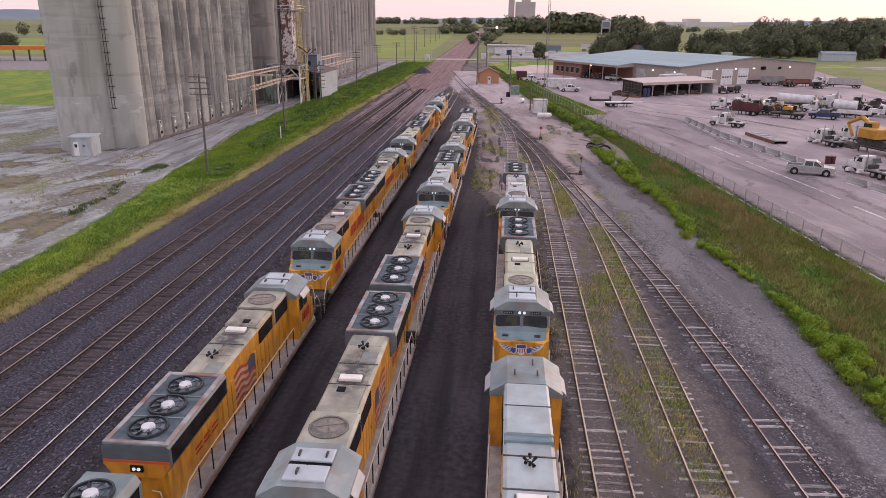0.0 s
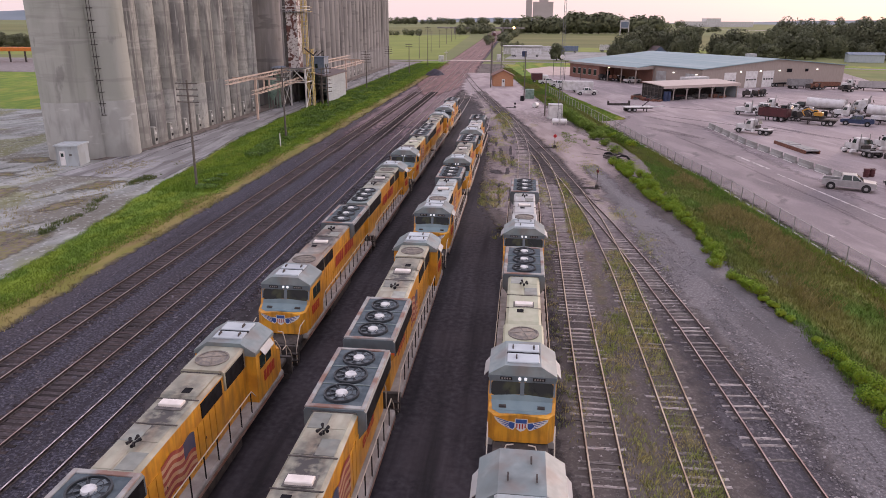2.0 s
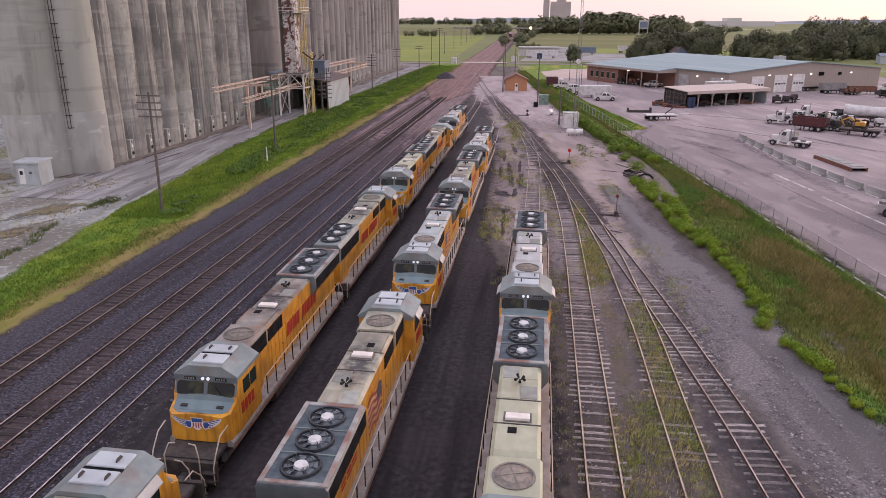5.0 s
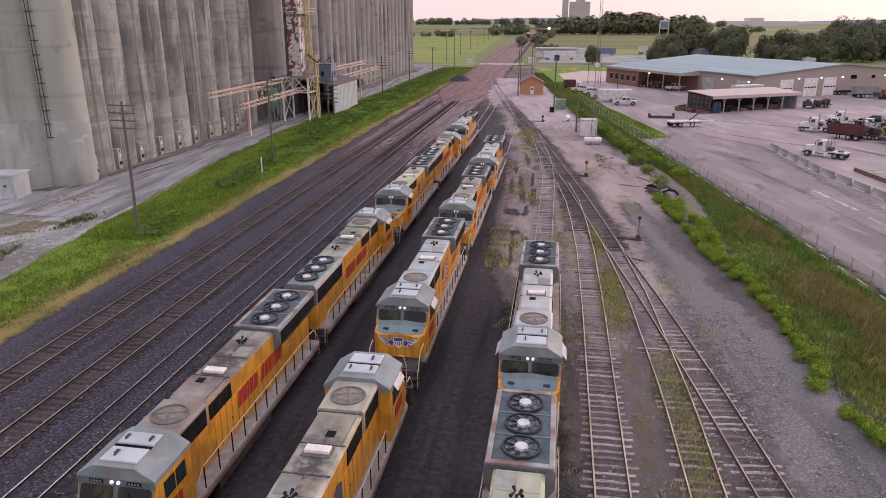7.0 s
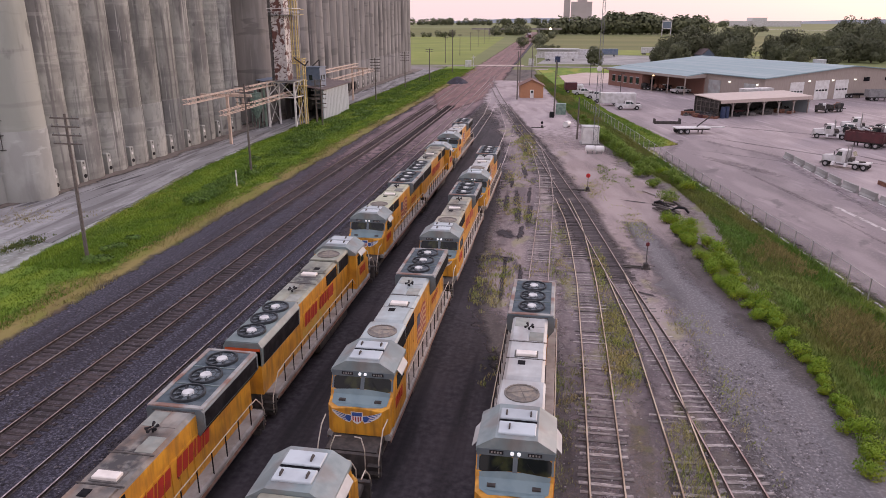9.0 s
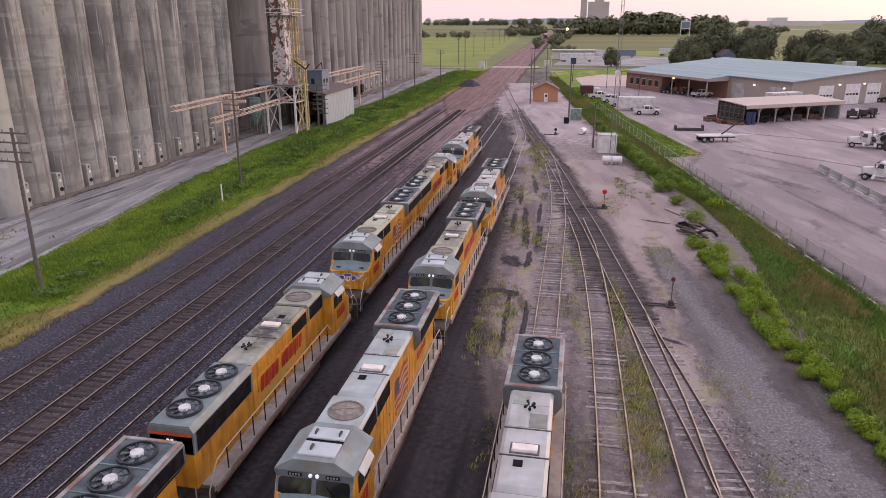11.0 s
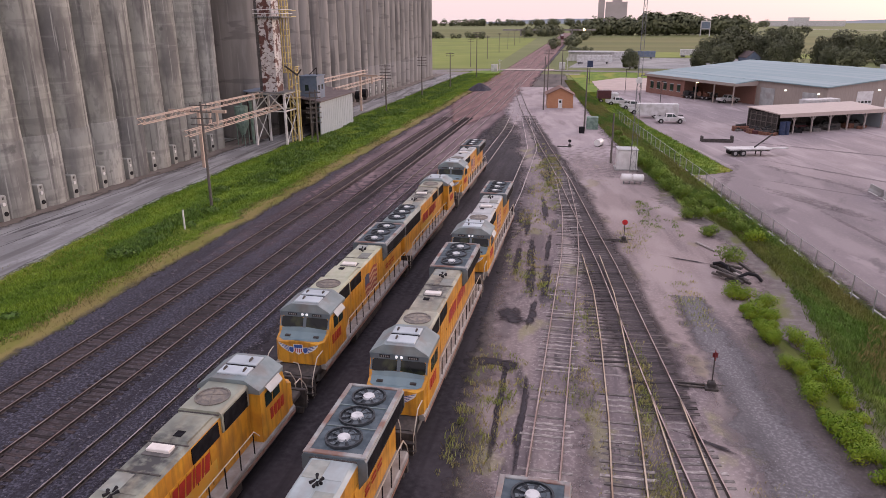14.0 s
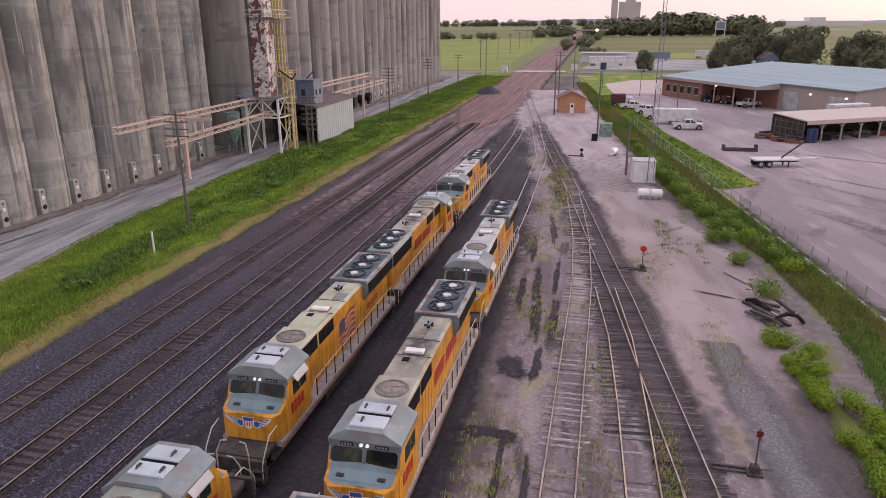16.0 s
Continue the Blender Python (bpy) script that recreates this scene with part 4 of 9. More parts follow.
def locomotive(kind=0, roof=None, letters=False):
    """A six-axle diesel, nose towards -y, length 20.4 m. kind 0: flared radiator end; 1: straight hood end."""
    roof = roof or M_ROOF_PALE
    loco = thing("locomotive", "yellow and grey six-axle diesel locomotive", "locomotive", "stored locomotives")
    o = -10.2
    d = Mesh()
    d.prism([(-1.5, 1.28), (1.5, 1.28), (1.5, 1.52), (1.44, 1.60), (-1.44, 1.60), (-1.5, 1.52)], o + 1.9, o + 20.0, "y", 0)
    part("deck", d, M_DECK, loco, "pale grey walkway deck")
    d = Mesh().prism([(-1.22, 1.30), (1.22, 1.30), (1.22, 1.48), (1.16, 1.54), (-1.16, 1.54), (-1.22, 1.48)], o + 0.55, o + 1.9, "y")
    part("front_porch", d, M_UNDER, loco, "dark front porch deck")
    for s in (-1, 1):
        part("sill", Mesh().box(min(s * 1.5, s * 1.53), o + 1.9, 1.18, max(s * 1.5, s * 1.53), o + 19.9, 1.34), M_RUSTYSILL, loco, "rusty brown side sill")
        part("sill_stripe", Mesh().box(min(s * 1.5, s * 1.525), o + 1.9, 1.36, max(s * 1.5, s * 1.525), o + 19.9, 1.5), M_DECK, loco)
    d = Mesh().prism([(-1.25, 0.35), (1.25, 0.35), (1.38, 0.55), (1.38, 1.2), (-1.38, 1.2), (-1.38, 0.55)], o + 7.4, o + 13.0)
    part("fuel_tank", d, M_UNDER, loco)
    for yb in (4.3, 16.2):
        b = Mesh()
        for s in (-1, 1):
            b.prism([(o + yb - 2.6, 0.62), (o + yb + 2.6, 0.62), (o + yb + 2.4, 0.95), (o + yb + 0.9, 1.12), (o + yb - 0.9, 1.12), (o + yb - 2.4, 0.95)],
                    s * 1.05 - 0.1, s * 1.05 + 0.1, "x")
            for k in (-1.0, 1.0):
                b.cyl((s * 1.05, o + yb + k * 0.9, 0.9), (s * 1.05, o + yb + k * 0.9, 1.2), 0.16, seg=8)
        b.box(-1.0, o + yb - 0.5, 0.6, 1.0, o + yb + 0.5, 0.95)
        bog = part("bogie", b, M_TRUCKGREY, loco)
        for k in (-1.85, 0.0, 1.85):
            w = Mesh()
            w.cyl((-0.72, o + yb + k, 0.71), (0.72, o + yb + k, 0.71), 0.08, seg=8)
            for s in (-1, 1):
                w.cyl((s * 0.70, o + yb + k, 0.71), (s * 0.82, o + yb + k, 0.71), 0.51, seg=16)
                w.cyl((s * 0.67, o + yb + k, 0.71), (s * 0.70, o + yb + k, 0.71), 0.535, seg=16)
            part("wheelset", w, M_UNDER, bog)
    for end, y in ((-1, o + 0.35), (1, o + 20.05)):
        p = Mesh()
        p.box(-1.45, y - 0.1, 0.5, 1.45, y + 0.1, 1.55, 0)
        p.box(-1.3, y - 0.14 * end - 0.1, 0.25, 1.3, y - 0.14 * end + 0.1, 0.55, 0)
        part("pilot", p, M_UNDER, loco)
        p = Mesh()
        p.box(-0.14, min(y, y + 0.55 * end), 0.78, 0.14, max(y, y + 0.55 * end), 1.0)
        p.box(-0.2, min(y + 0.4 * end, y + 0.65 * end), 0.7, 0.2, max(y + 0.4 * end, y + 0.65 * end), 1.08, c=0.05)
        part("coupler", p, M_UNDER, loco)
        yy = y + 0.22 * end
        for s in (-1, 1):
            h = Mesh().tube([(s * 1.38, yy, 0.6), (s * 1.40, yy, 1.45), (s * 1.42, yy - 0.25 * end, 1.9), (s * 1.42, yy - 0.8 * end, 2.5), (s * 1.46, yy - 1.5 * end, 2.58)], 0.03, 6)
            part("corner_handrail", h, M_HANDRAIL, loco, "cream corner handrail")
            h = Mesh().tube([(s * 0.78, yy, 0.7), (s * 0.78, yy, 1.9), (s * 0.6, yy - 0.15 * end, 2.4), (s * 0.3, yy - 0.15 * end, 2.45)], 0.028, 6)
            part("end_handrail", h, M_HANDRAIL, loco)
            for zz in (0.75, 1.15):
                part("step", Mesh().box(min(s * 0.9, s * 1.45), yy - 0.12, zz, max(s * 0.9, s * 1.45), yy + 0.12, zz + 0.03), M_UNDER, loco)
    # cab
    prof = [(o + 2.0, 1.6), (o + 5.3, 1.6), (o + 5.3, 4.12), (o + 2.62, 4.12), (o + 2.5, 4.06), (o + 2.05, 3.15)]
    c = Mesh()
    w = 1.5
    k = len(prof)
    c.v = [(s * w, p[0], p[1]) for s in (-1, 1) for p in prof]
    c.f = [tuple(range(k)), tuple(range(k, 2 * k))[::-1]] + [(i, i + k, (i + 1) % k + k, (i + 1) % k) for i in range(k)]
    c.m = [0] * len(c.f)
    cab = part("cab", c, M_YELLOW, loco, "yellow cab")
    sl = (2.55 - 2.05) / (4.2 - 3.15)

    def slope(z, off):
        return o + 2.05 + sl * (z - 3.15) - off
    v = Mesh()
    v.add([(-1.49, slope(3.93, 0.05), 3.93), (1.49, slope(3.93, 0.05), 3.93), (1.49, o + 2.36, 4.22), (-1.49, o + 2.36, 4.22), (-1.49, o + 2.8, 3.93), (1.49, o + 2.8, 3.93), (1.49, o + 2.8, 4.22), (-1.49, o + 2.8, 4.22)],
          [(0, 1, 2, 3), (3, 2, 6, 7), (0, 4, 5, 1), (0, 3, 7, 4), (1, 5, 6, 2)])
    part("visor", v, M_FRONTGREY, cab, "dark grey panel above the windscreen")
    for a in (-1.0, 0.46):
        nb = Mesh().box(a, o + 2.33, 4.03, a + 0.54, o + 2.6, 4.17)
        for q in range(4):
            xx = a + 0.06 + q * 0.115
            nb.box(xx, o + 2.32, 4.06, xx + 0.065, o + 2.34, 4.14, 1)
        part("number_board", nb, [M_BLACK, M_DECK], cab, "black number board with pale bars")
    for s in (-0.13, 0.13):
        part("headlight", Mesh().cyl((s, o + 2.45, 4.11), (s, o + 2.30, 4.10), 0.072, seg=12), M_HEADLIGHT, cab, "round white headlight")
    # windscreen surround with two panes
    zl, zh = 3.38, 3.95
    for a, b2 in ((-1.46, -1.38), (-0.09, 0.09), (1.38, 1.46)):
        fr = Mesh().add([(a, slope(zl, 0.03), zl), (b2, slope(zl, 0.03), zl), (b2, slope(zh, 0.03), zh), (a, slope(zh, 0.03), zh), (a, slope(zl, -0.1), zl), (b2, slope(zl, -0.1), zl), (b2, slope(zh, -0.1), zh), (a, slope(zh, -0.1), zh)],
                        [(0, 1, 2, 3), (0, 3, 7, 4), (1, 5, 6, 2), (3, 2, 6, 7)])
        part("windscreen_pillar", fr, M_FRONTGREY, cab, "dark grey windscreen pillar")
    sill = Mesh().add([(-1.30, slope(3.12, 0.028), 3.12), (1.30, slope(3.12, 0.028), 3.12), (1.38, slope(3.33, 0.028), 3.33), (0.30, slope(3.41, 0.028), 3.41), (-0.30, slope(3.41, 0.028), 3.41), (-1.38, slope(3.33, 0.028), 3.33)], [(0, 1, 2, 3, 4, 5)])
    part("windscreen_sill", sill, M_ANTIGLARE, cab, "blue-grey anti-glare panel under the windscreen")
    for sd2 in (-1, 1):
        # rounded outer corners and a lower edge that drops outwards
        prof2 = [(0.09, 3.42), (0.40, 3.40), (1.22, 3.335), (1.35, 3.37), (1.38, 3.47), (1.37, 3.84), (1.30, 3.91), (1.16, 3.93), (0.20, 3.93), (0.09, 3.88)]
        pane = Mesh().add([(sd2 * x, slope(z, 0.018), z) for x, z in prof2], [tuple(range(len(prof2)))[::sd2]])
        part("windscreen", pane, M_WINDSCREEN_REFLECT, cab, "dark windscreen pane with painted green reflections")
        part("wiper", Mesh().cyl((sd2 * 0.75, slope(3.42, 0.04), 3.42), (sd2 * 0.45, slope(3.74, 0.04), 3.74), 0.012, seg=4), M_BLACK, cab)
    for s in (-1, 1):
        for ya, yb2 in ((3.0, 3.85), (3.95, 4.75)):
            part("side_window", Mesh().box(min(s * 1.5, s * 1.515), o + ya, 3.15, max(s * 1.5, s * 1.515), o + yb2, 3.85), M_GLASS, cab)
        for q in range(4):
            part("cab_number_bar", Mesh().box(min(s * 1.5, s * 1.52), o + 2.6 + q * 0.45, 2.3, max(s * 1.5, s * 1.52), o + 2.92 + q * 0.45, 2.85), M_RED, cab, "red lettering bar")
        part("cab_door", Mesh().box(min(s * 0.95, s * 1.4), o + 5.3, 1.7, max(s * 0.95, s * 1.4), o + 5.33, 3.9), M_YELLOW, cab)
        part("door_window", Mesh().box(min(s * 1.02, s * 1.34), o + 5.33, 2.85, max(s * 1.02, s * 1.34), o + 5.345, 3.7), M_GLASS, cab)
    r = Mesh()
    r.prism([(-1.52, 4.08), (1.52, 4.08), (1.52, 4.26), (0.80, 4.72), (-0.80, 4.72), (-1.52, 4.26)], o + 2.38, o + 5.35, "y")
    part("cab_roof", r, M_LGREY, cab, "grey faceted cab roof")
    for ya, yb2, z2 in ((2.72, 3.72, 4.79), (3.98, 4.85, 4.80)) if kind != 2 else ():
        part("roof_hatch", Mesh().box(-0.72, o + ya, 4.71, 0.72, o + yb2, z2, c=0.03), M_HATCH, cab, "pale roof hatch plate")
    for xx, yy in ((-0.3, 3.25), (-0.48, 4.42), (0.48, 4.42)):
        part("antenna", Mesh().prism([(-0.2, 4.78), (0.2, 4.78), (0.08, 4.9), (-0.12, 4.9)], xx - 0.03, xx + 0.03, "x"), M_UNDER, cab).matrix_basis = pose(0, o + yy, 0)
    if kind != 2:
        part("roof_gap", Mesh().box(-0.74, o + 3.74, 4.715, 0.74, o + 3.96, 4.735), M_SOOT, cab)
    for s in (-1, 1) if not letters and roof is not M_ROOF_DIRTY else ():
        sh = Mesh()
        xa, xb = s * 1.50, s * 1.74
        sh.add([(xa, o + 3.0, 4.16), (xb, o + 3.05, 3.86), (xb, o + 4.6, 3.86), (xa, o + 4.65, 4.16), (xa, o + 3.0, 4.20), (xb, o + 3.05, 3.90), (xb, o + 4.6, 3.90), (xa, o + 4.65, 4.20)],
               [(0, 1, 2, 3), (4, 7, 6, 5), (0, 4, 5, 1), (1, 5, 6, 2), (2, 6, 7, 3), (3, 7, 4, 0)])
        part("sunshade", sh, M_ROOF_WHITE, cab, "pale window sunshade")
    # nose
    yf = o + 0.98
    nz = Mesh()
    nz.add([(-1.15, yf, 1.6), (1.15, yf, 1.6), (1.45, yf + 0.35, 1.6), (1.45, o + 2.1, 1.6), (-1.45, o + 2.1, 1.6), (-1.45, yf + 0.35, 1.6),
            (-1.15, yf, 2.86), (1.15, yf, 2.86), (1.45, yf + 0.4, 2.90), (1.47, o + 2.1, 3.16), (-1.47, o + 2.1, 3.16), (-1.45, yf + 0.4, 2.88), (0, yf, 2.98)],
           [(0, 1, 7, 12, 6), (1, 2, 8, 7), (2, 3, 9, 8), (0, 6, 11, 5), (5, 11, 10, 4), (6, 12, 7, 8, 11), (11, 8, 9, 10)])
    part("nose", nz, M_YELLOW, loco, "yellow nose with rounded corners")
    nt = Mesh()
    nt.add([(-0.95, yf + 0.18, 2.905), (0.95, yf + 0.18, 2.905), (1.30, yf + 0.5, 2.945), (1.36, o + 2.06, 3.165), (-1.36, o + 2.06, 3.165), (-1.30, yf + 0.5, 2.945), (0, yf + 0.12, 2.99)],
           [(0, 6, 1, 2, 5), (5, 2, 3, 4)])
    part("nose_top", nt, M_ANTIGLARE, loco, "blue-grey anti-glare panel on the nose")
    for s in (-0.85, 0.85):
        part("nose_step", Mesh().box(s - 0.16, yf + 0.6, 2.96, s + 0.16, yf + 0.8, 3.06), M_UNDER, loco)
    ye = yf - 0.02
    em = part("nose_emblem", Mesh().add([(-0.28, ye - 0.004, 2.80), (0.28, ye - 0.004, 2.80), (0.27, ye - 0.004, 2.42), (0.15, ye - 0.004, 2.24), (0, ye - 0.004, 2.16), (-0.15, ye - 0.004, 2.24), (-0.27, ye - 0.004, 2.42)], [(0, 6, 5, 4, 3, 2, 1)]), M_WHITE, loco, "winged shield emblem in blue, white and red")
    part("shield_top", Mesh().quad((-0.24, ye - 0.010, 2.77), (-0.24, ye - 0.010, 2.58), (0.24, ye - 0.010, 2.58), (0.24, ye - 0.010, 2.77)), M_BLUE, em)
    for q in (-0.18, -0.06, 0.06, 0.18):
        part("shield_stripe", Mesh().quad((q - 0.028, ye - 0.010, 2.55), (q - 0.028, ye - 0.010, 2.27 + 0.4 * abs(q)), (q + 0.028, ye - 0.010, 2.27 + 0.4 * abs(q)), (q + 0.028, ye - 0.010, 2.55)), M_RED, em)
    for s in (-1, 1):
        wg = [(0.24, 2.62), (0.62, 2.66), (1.18, 2.86), (1.14, 2.72), (1.0, 2.56), (0.8, 2.42), (0.58, 2.30), (0.36, 2.22), (0.26, 2.34)]
        part("wing", Mesh().add([(s * x, ye, z) for x, z in wg], [tuple(range(len(wg)))[::-s]]), M_WHITE, em)
        part("wing_root", Mesh().add([(s * x, ye - 0.005, z) for x, z in ((0.28, 2.58), (0.5, 2.62), (0.56, 2.48), (0.48, 2.32), (0.36, 2.28), (0.29, 2.36))], [tuple(range(6))[::-s]]), M_BLUE, em)
        for q in range(4):
            x0, z0, x1, z1 = 0.54, 2.63 - 0.09 * q, 1.10 - 0.13 * q, 2.795 - 0.125 * q
            part("feather_line", Mesh().add([(s * x0, ye - 0.005, z0 - 0.05), (s * x1, ye - 0.005, z1 - 0.03), (s * x1, ye - 0.005, z1), (s * x0, ye - 0.005, z0)], [(0, 1, 2, 3)[::s]]), M_BLUE, em)
    # long hood
    hw = 0.93
    hd = Mesh().prism([(-hw, 1.6), (hw, 1.6), (hw, 4.30), (hw - 0.14, 4.44), (-hw + 0.14, 4.44), (-hw, 4.30)], o + 5.3, o + (20.3 if kind == 1 else 20.0), "y")
    for i, p in enumerate(hd.f):
        zs = [hd.v[q][2] for q in p]
        if min(zs) > 4.25:
            hd.m[i] = 1
    hood = part("hood", hd, [M_YELLOW, roof], loco, "yellow engine hood with weathered grey roof")
    door = Mesh().box(-0.012, 0, 1.75, 0.012, 0.5, 3.5).data("hood_door", M_YELLOW)
    latch = Mesh().box(-0.02, 0.4, 2.5, 0.02, 0.46, 2.62).data("latch", M_RUST)
    for s in (-1, 1):
        for q in range(12):
            part("hood_door", door, None, hood).matrix_basis = pose(s * (hw + 0.012), o + 8.3 + q * 0.56, 0)
        for q in (2, 8):
            part("latch", latch, None, hood).matrix_basis = pose(s * (hw + 0.02), o + 8.3 + q * 0.56, 0)
    if kind != 2:
        br = Mesh().prism([(-1.0, 3.55), (1.0, 3.55), (1.0, 4.44), (0.9, 4.54), (-0.9, 4.54), (-1.0, 4.44)], o + 5.42, o + 7.75, "y")
        part("brake_housing", br, roof, hood, "pale brake housing on the roof")
        for s in (-1, 1):
            part("brake_grille", Mesh().box(min(s * 1.0, s * 1.02), o + 5.6, 3.58, max(s * 1.0, s * 1.02), o + 7.6, 4.36), M_SOOT, hood, "black air intake grille")
            part("intake_grille", Mesh().box(min(s * 0.93, s * 0.97), o + 8.0, 3.55, max(s * 0.93, s * 0.97), o + 10.0, 4.24), M_SOOT, hood, "black air intake grille")
        bf = Mesh()
        zb = 4.53
        bf.ring((0, o + 6.65), 0.76, 0.68, zb, zb + 0.06, 22)
        bf.cyl((0, o + 6.65, zb), (0, o + 6.65, zb + 0.025), 0.69, seg=22, mi=1)
        bf.cyl((0, o + 6.65, zb + 0.025), (0, o + 6.65, zb + 0.085), 0.67, 0.44, 22, 2)
        bf.cyl((0, o + 6.65, zb + 0.085), (0, o + 6.65, zb + 0.11), 0.44, 0.12, 22, 1)
        for a in (0.3, 1.87):
            bf.cyl((0.7 * math.cos(a), o + 6.65 + 0.7 * math.sin(a), zb + 0.115), (-0.7 * math.cos(a), o + 6.65 - 0.7 * math.sin(a), zb + 0.115), 0.013, seg=5)
        part("brake_fan", bf, [M_GRATE2, M_GRATE, M_GRATE2], hood, "round grey-brown brake fan grating")
        pl = Mesh().prism([(o + 7.85, 4.42), (o + 10.0, 4.42), (o + 9.9, 4.53), (o + 8.2, 4.53)], -0.78, 0.78, "x")
        part("roof_plate", pl, roof, hood, "raised roof plate")
        part("roof_vent", Mesh().box(-0.35, o + 9.3, 4.53, 0.0, o + 9.7, 4.55), M_SOOT, hood)
    else:
        part("blower_housing", Mesh().prism([(-0.9, 4.3), (0.9, 4.3), (0.9, 4.62), (0.8, 4.7), (-0.8, 4.7), (-0.9, 4.62)], o + 5.4, o + 9.0, "y"), roof, hood, "pale raised blower housing")
        part("blower_seam", Mesh().box(-0.9, o + 7.1, 4.69, 0.9, o + 7.15, 4.715), M_UNDER, hood)
        part("blower_end", Mesh().box(-0.9, o + 9.0, 4.3, 0.9, o + 9.3, 4.6, c=0.05), M_ANTIGLARE, hood)
        for s in (-1, 1):
            part("intake_grille", Mesh().box(min(s * 0.93, s * 0.97), o + 5.6, 3.55, max(s * 0.93, s * 0.97), o + 8.8, 4.24), M_SOOT, hood, "black air intake grille")
    for yj in (7.8, 10.05, 11.9, 14.9):
        part("roof_seam", Mesh().box(-hw, o + yj, 4.435, hw, o + yj + 0.07, 4.46), M_UNDER, hood)
    for q, (xa, xb, ya, yb2) in enumerate(((-0.76, -0.04, 12.05, 13.1), (0.04, 0.76, 12.05, 13.1), (-0.76, -0.04, 13.75, 14.8), (0.04, 0.76, 13.75, 14.8)) if kind != 2 else ()):
        part("roof_panel", Mesh().box(xa, o + ya, 4.43, xb, o + yb2, 4.462, c=0.012), roof if q in (0, 3) else M_PANEL, hood, "bolted roof access panel")
    ey = 12.3 if kind == 2 else 10.3
    part("exhaust_plate", Mesh().box(-0.56, o + ey - 0.08, 4.43, 0.56, o + ey + 0.62, 4.47), M_TRUCKGREY, hood, "sooty plate round the exhaust")
    part("exhaust_outlet", Mesh().box(-0.48, o + ey, 4.45, 0.48, o + ey + 0.42, 4.60, c=0.03), M_EXH_GLARE, hood, "rectangular exhaust outlet with sky glare painted on")
    hy = 10.6 if kind == 2 else 13.4
    hn = Mesh()
    hn.cyl((0, o + hy, 4.43), (0, o + hy, 4.6), 0.05, seg=8)
    for dx, dy, s in ((-0.2, 0.05, -1), (0.2, 0.08, -1), (0.0, -0.12, -1), (-0.12, 0.1, 1), (0.16, -0.05, 1)):
        part("horn", Mesh().cyl((dx * 0.4, o + hy + dy, 4.64), (dx, o + hy + dy + s * 0.22, 4.66), 0.03, 0.07, 8), M_BLACK, hood, "black air horn trumpet")
    part("horn_post", hn, M_BLACK, hood)

    # radiator end with three fans
    if kind != 1:
        hwz = 1.28
        rd = Mesh().prism([(-hw, 3.2), (hw, 3.2), (hwz, 3.7), (hwz, 4.42), (hwz - 0.1, 4.54), (-hwz + 0.1, 4.54), (-hwz, 4.42), (-hwz, 3.7)], o + 15.0, o + 20.35, "y")
        rad = part("radiator", rd, M_FRONTGREY, loco, "flared dark blue-grey radiator housing")
        for s in (-1, 1):
            g1 = Mesh().quad((s * hwz * 1.005, o + 15.1, 3.73), (s * hwz * 1.005, o + 20.2, 3.73), (s * (hwz * 1.005), o + 20.2, 4.40), (s * (hwz * 1.005), o + 15.1, 4.40))
            g1.quad((s * (hw + 0.02), o + 15.1, 3.22), (s * (hw + 0.02), o + 20.2, 3.22), (s * (hwz + 0.01), o + 20.2, 3.69), (s * (hwz + 0.01), o + 15.1, 3.69))
            part("radiator_grille", g1, M_SOOT, rad, "black radiator grille")
            part("radiator_rim", Mesh().box(min(s * 1.04, s * 1.24), o + 15.05, 4.53, max(s * 1.04, s * 1.24), o + 20.3, 4.60, c=0.02), M_RIM, rad, "worn pale rim of the radiator roof")
        part("radiator_rim", Mesh().box(-1.04, o + 15.05, 4.53, 1.04, o + 15.28, 4.60, c=0.02), M_RIM, rad)
        part("radiator_rim", Mesh().box(-1.04, o + 20.12, 4.53, 1.04, o + 20.3, 4.61, c=0.02), M_RIM, rad)
        part("fan_bay", Mesh().box(-1.04, o + 15.28, 4.52, 1.04, o + 20.12, 4.55), M_FANBAY, rad, "dark bay under the fans")
        ep = Mesh().prism([(-hw, 3.2), (hw, 3.2), (hwz - 0.02, 3.7), (hwz - 0.02, 3.80), (-hwz + 0.02, 3.80), (-hwz + 0.02, 3.7)], o + 20.35, o + 20.37, "y")
        part("rear_end_plate", ep, M_YELLOW, rad, "yellow rear end panel")
        part("rear_stripe", Mesh().box(-hwz + 0.02, o + 20.35, 3.80, hwz - 0.02, o + 20.375, 3.90), M_SIGNALSTRIPE, rad, "red-orange stripe round the rear end")
        for yj in (16.92, 18.50):
            part("bay_beam", Mesh().box(-1.04, o + yj, 4.55, 1.04, o + yj + 0.06, 4.59), M_TEALGREY, rad)
        fz = 4.55
    else:
        rd = Mesh().prism([(-0.98, 3.2), (0.98, 3.2), (1.03, 4.2), (0.86, 4.50), (-0.86, 4.50), (-1.03, 4.2)], o + 15.0, o + 20.3, "y")
        rad = part("radiator", rd, M_TEALGREY, loco, "teal-grey radiator housing")
        for s in (-1, 1):
            part("radiator_grille", Mesh().quad((s * 1.0, o + 15.2, 3.25), (s * 1.0, o + 20.1, 3.25), (s * 1.05, o + 20.1, 4.18), (s * 1.05, o + 15.2, 4.18)), M_SOOT, rad, "black radiator grille")
        fz = 4.50
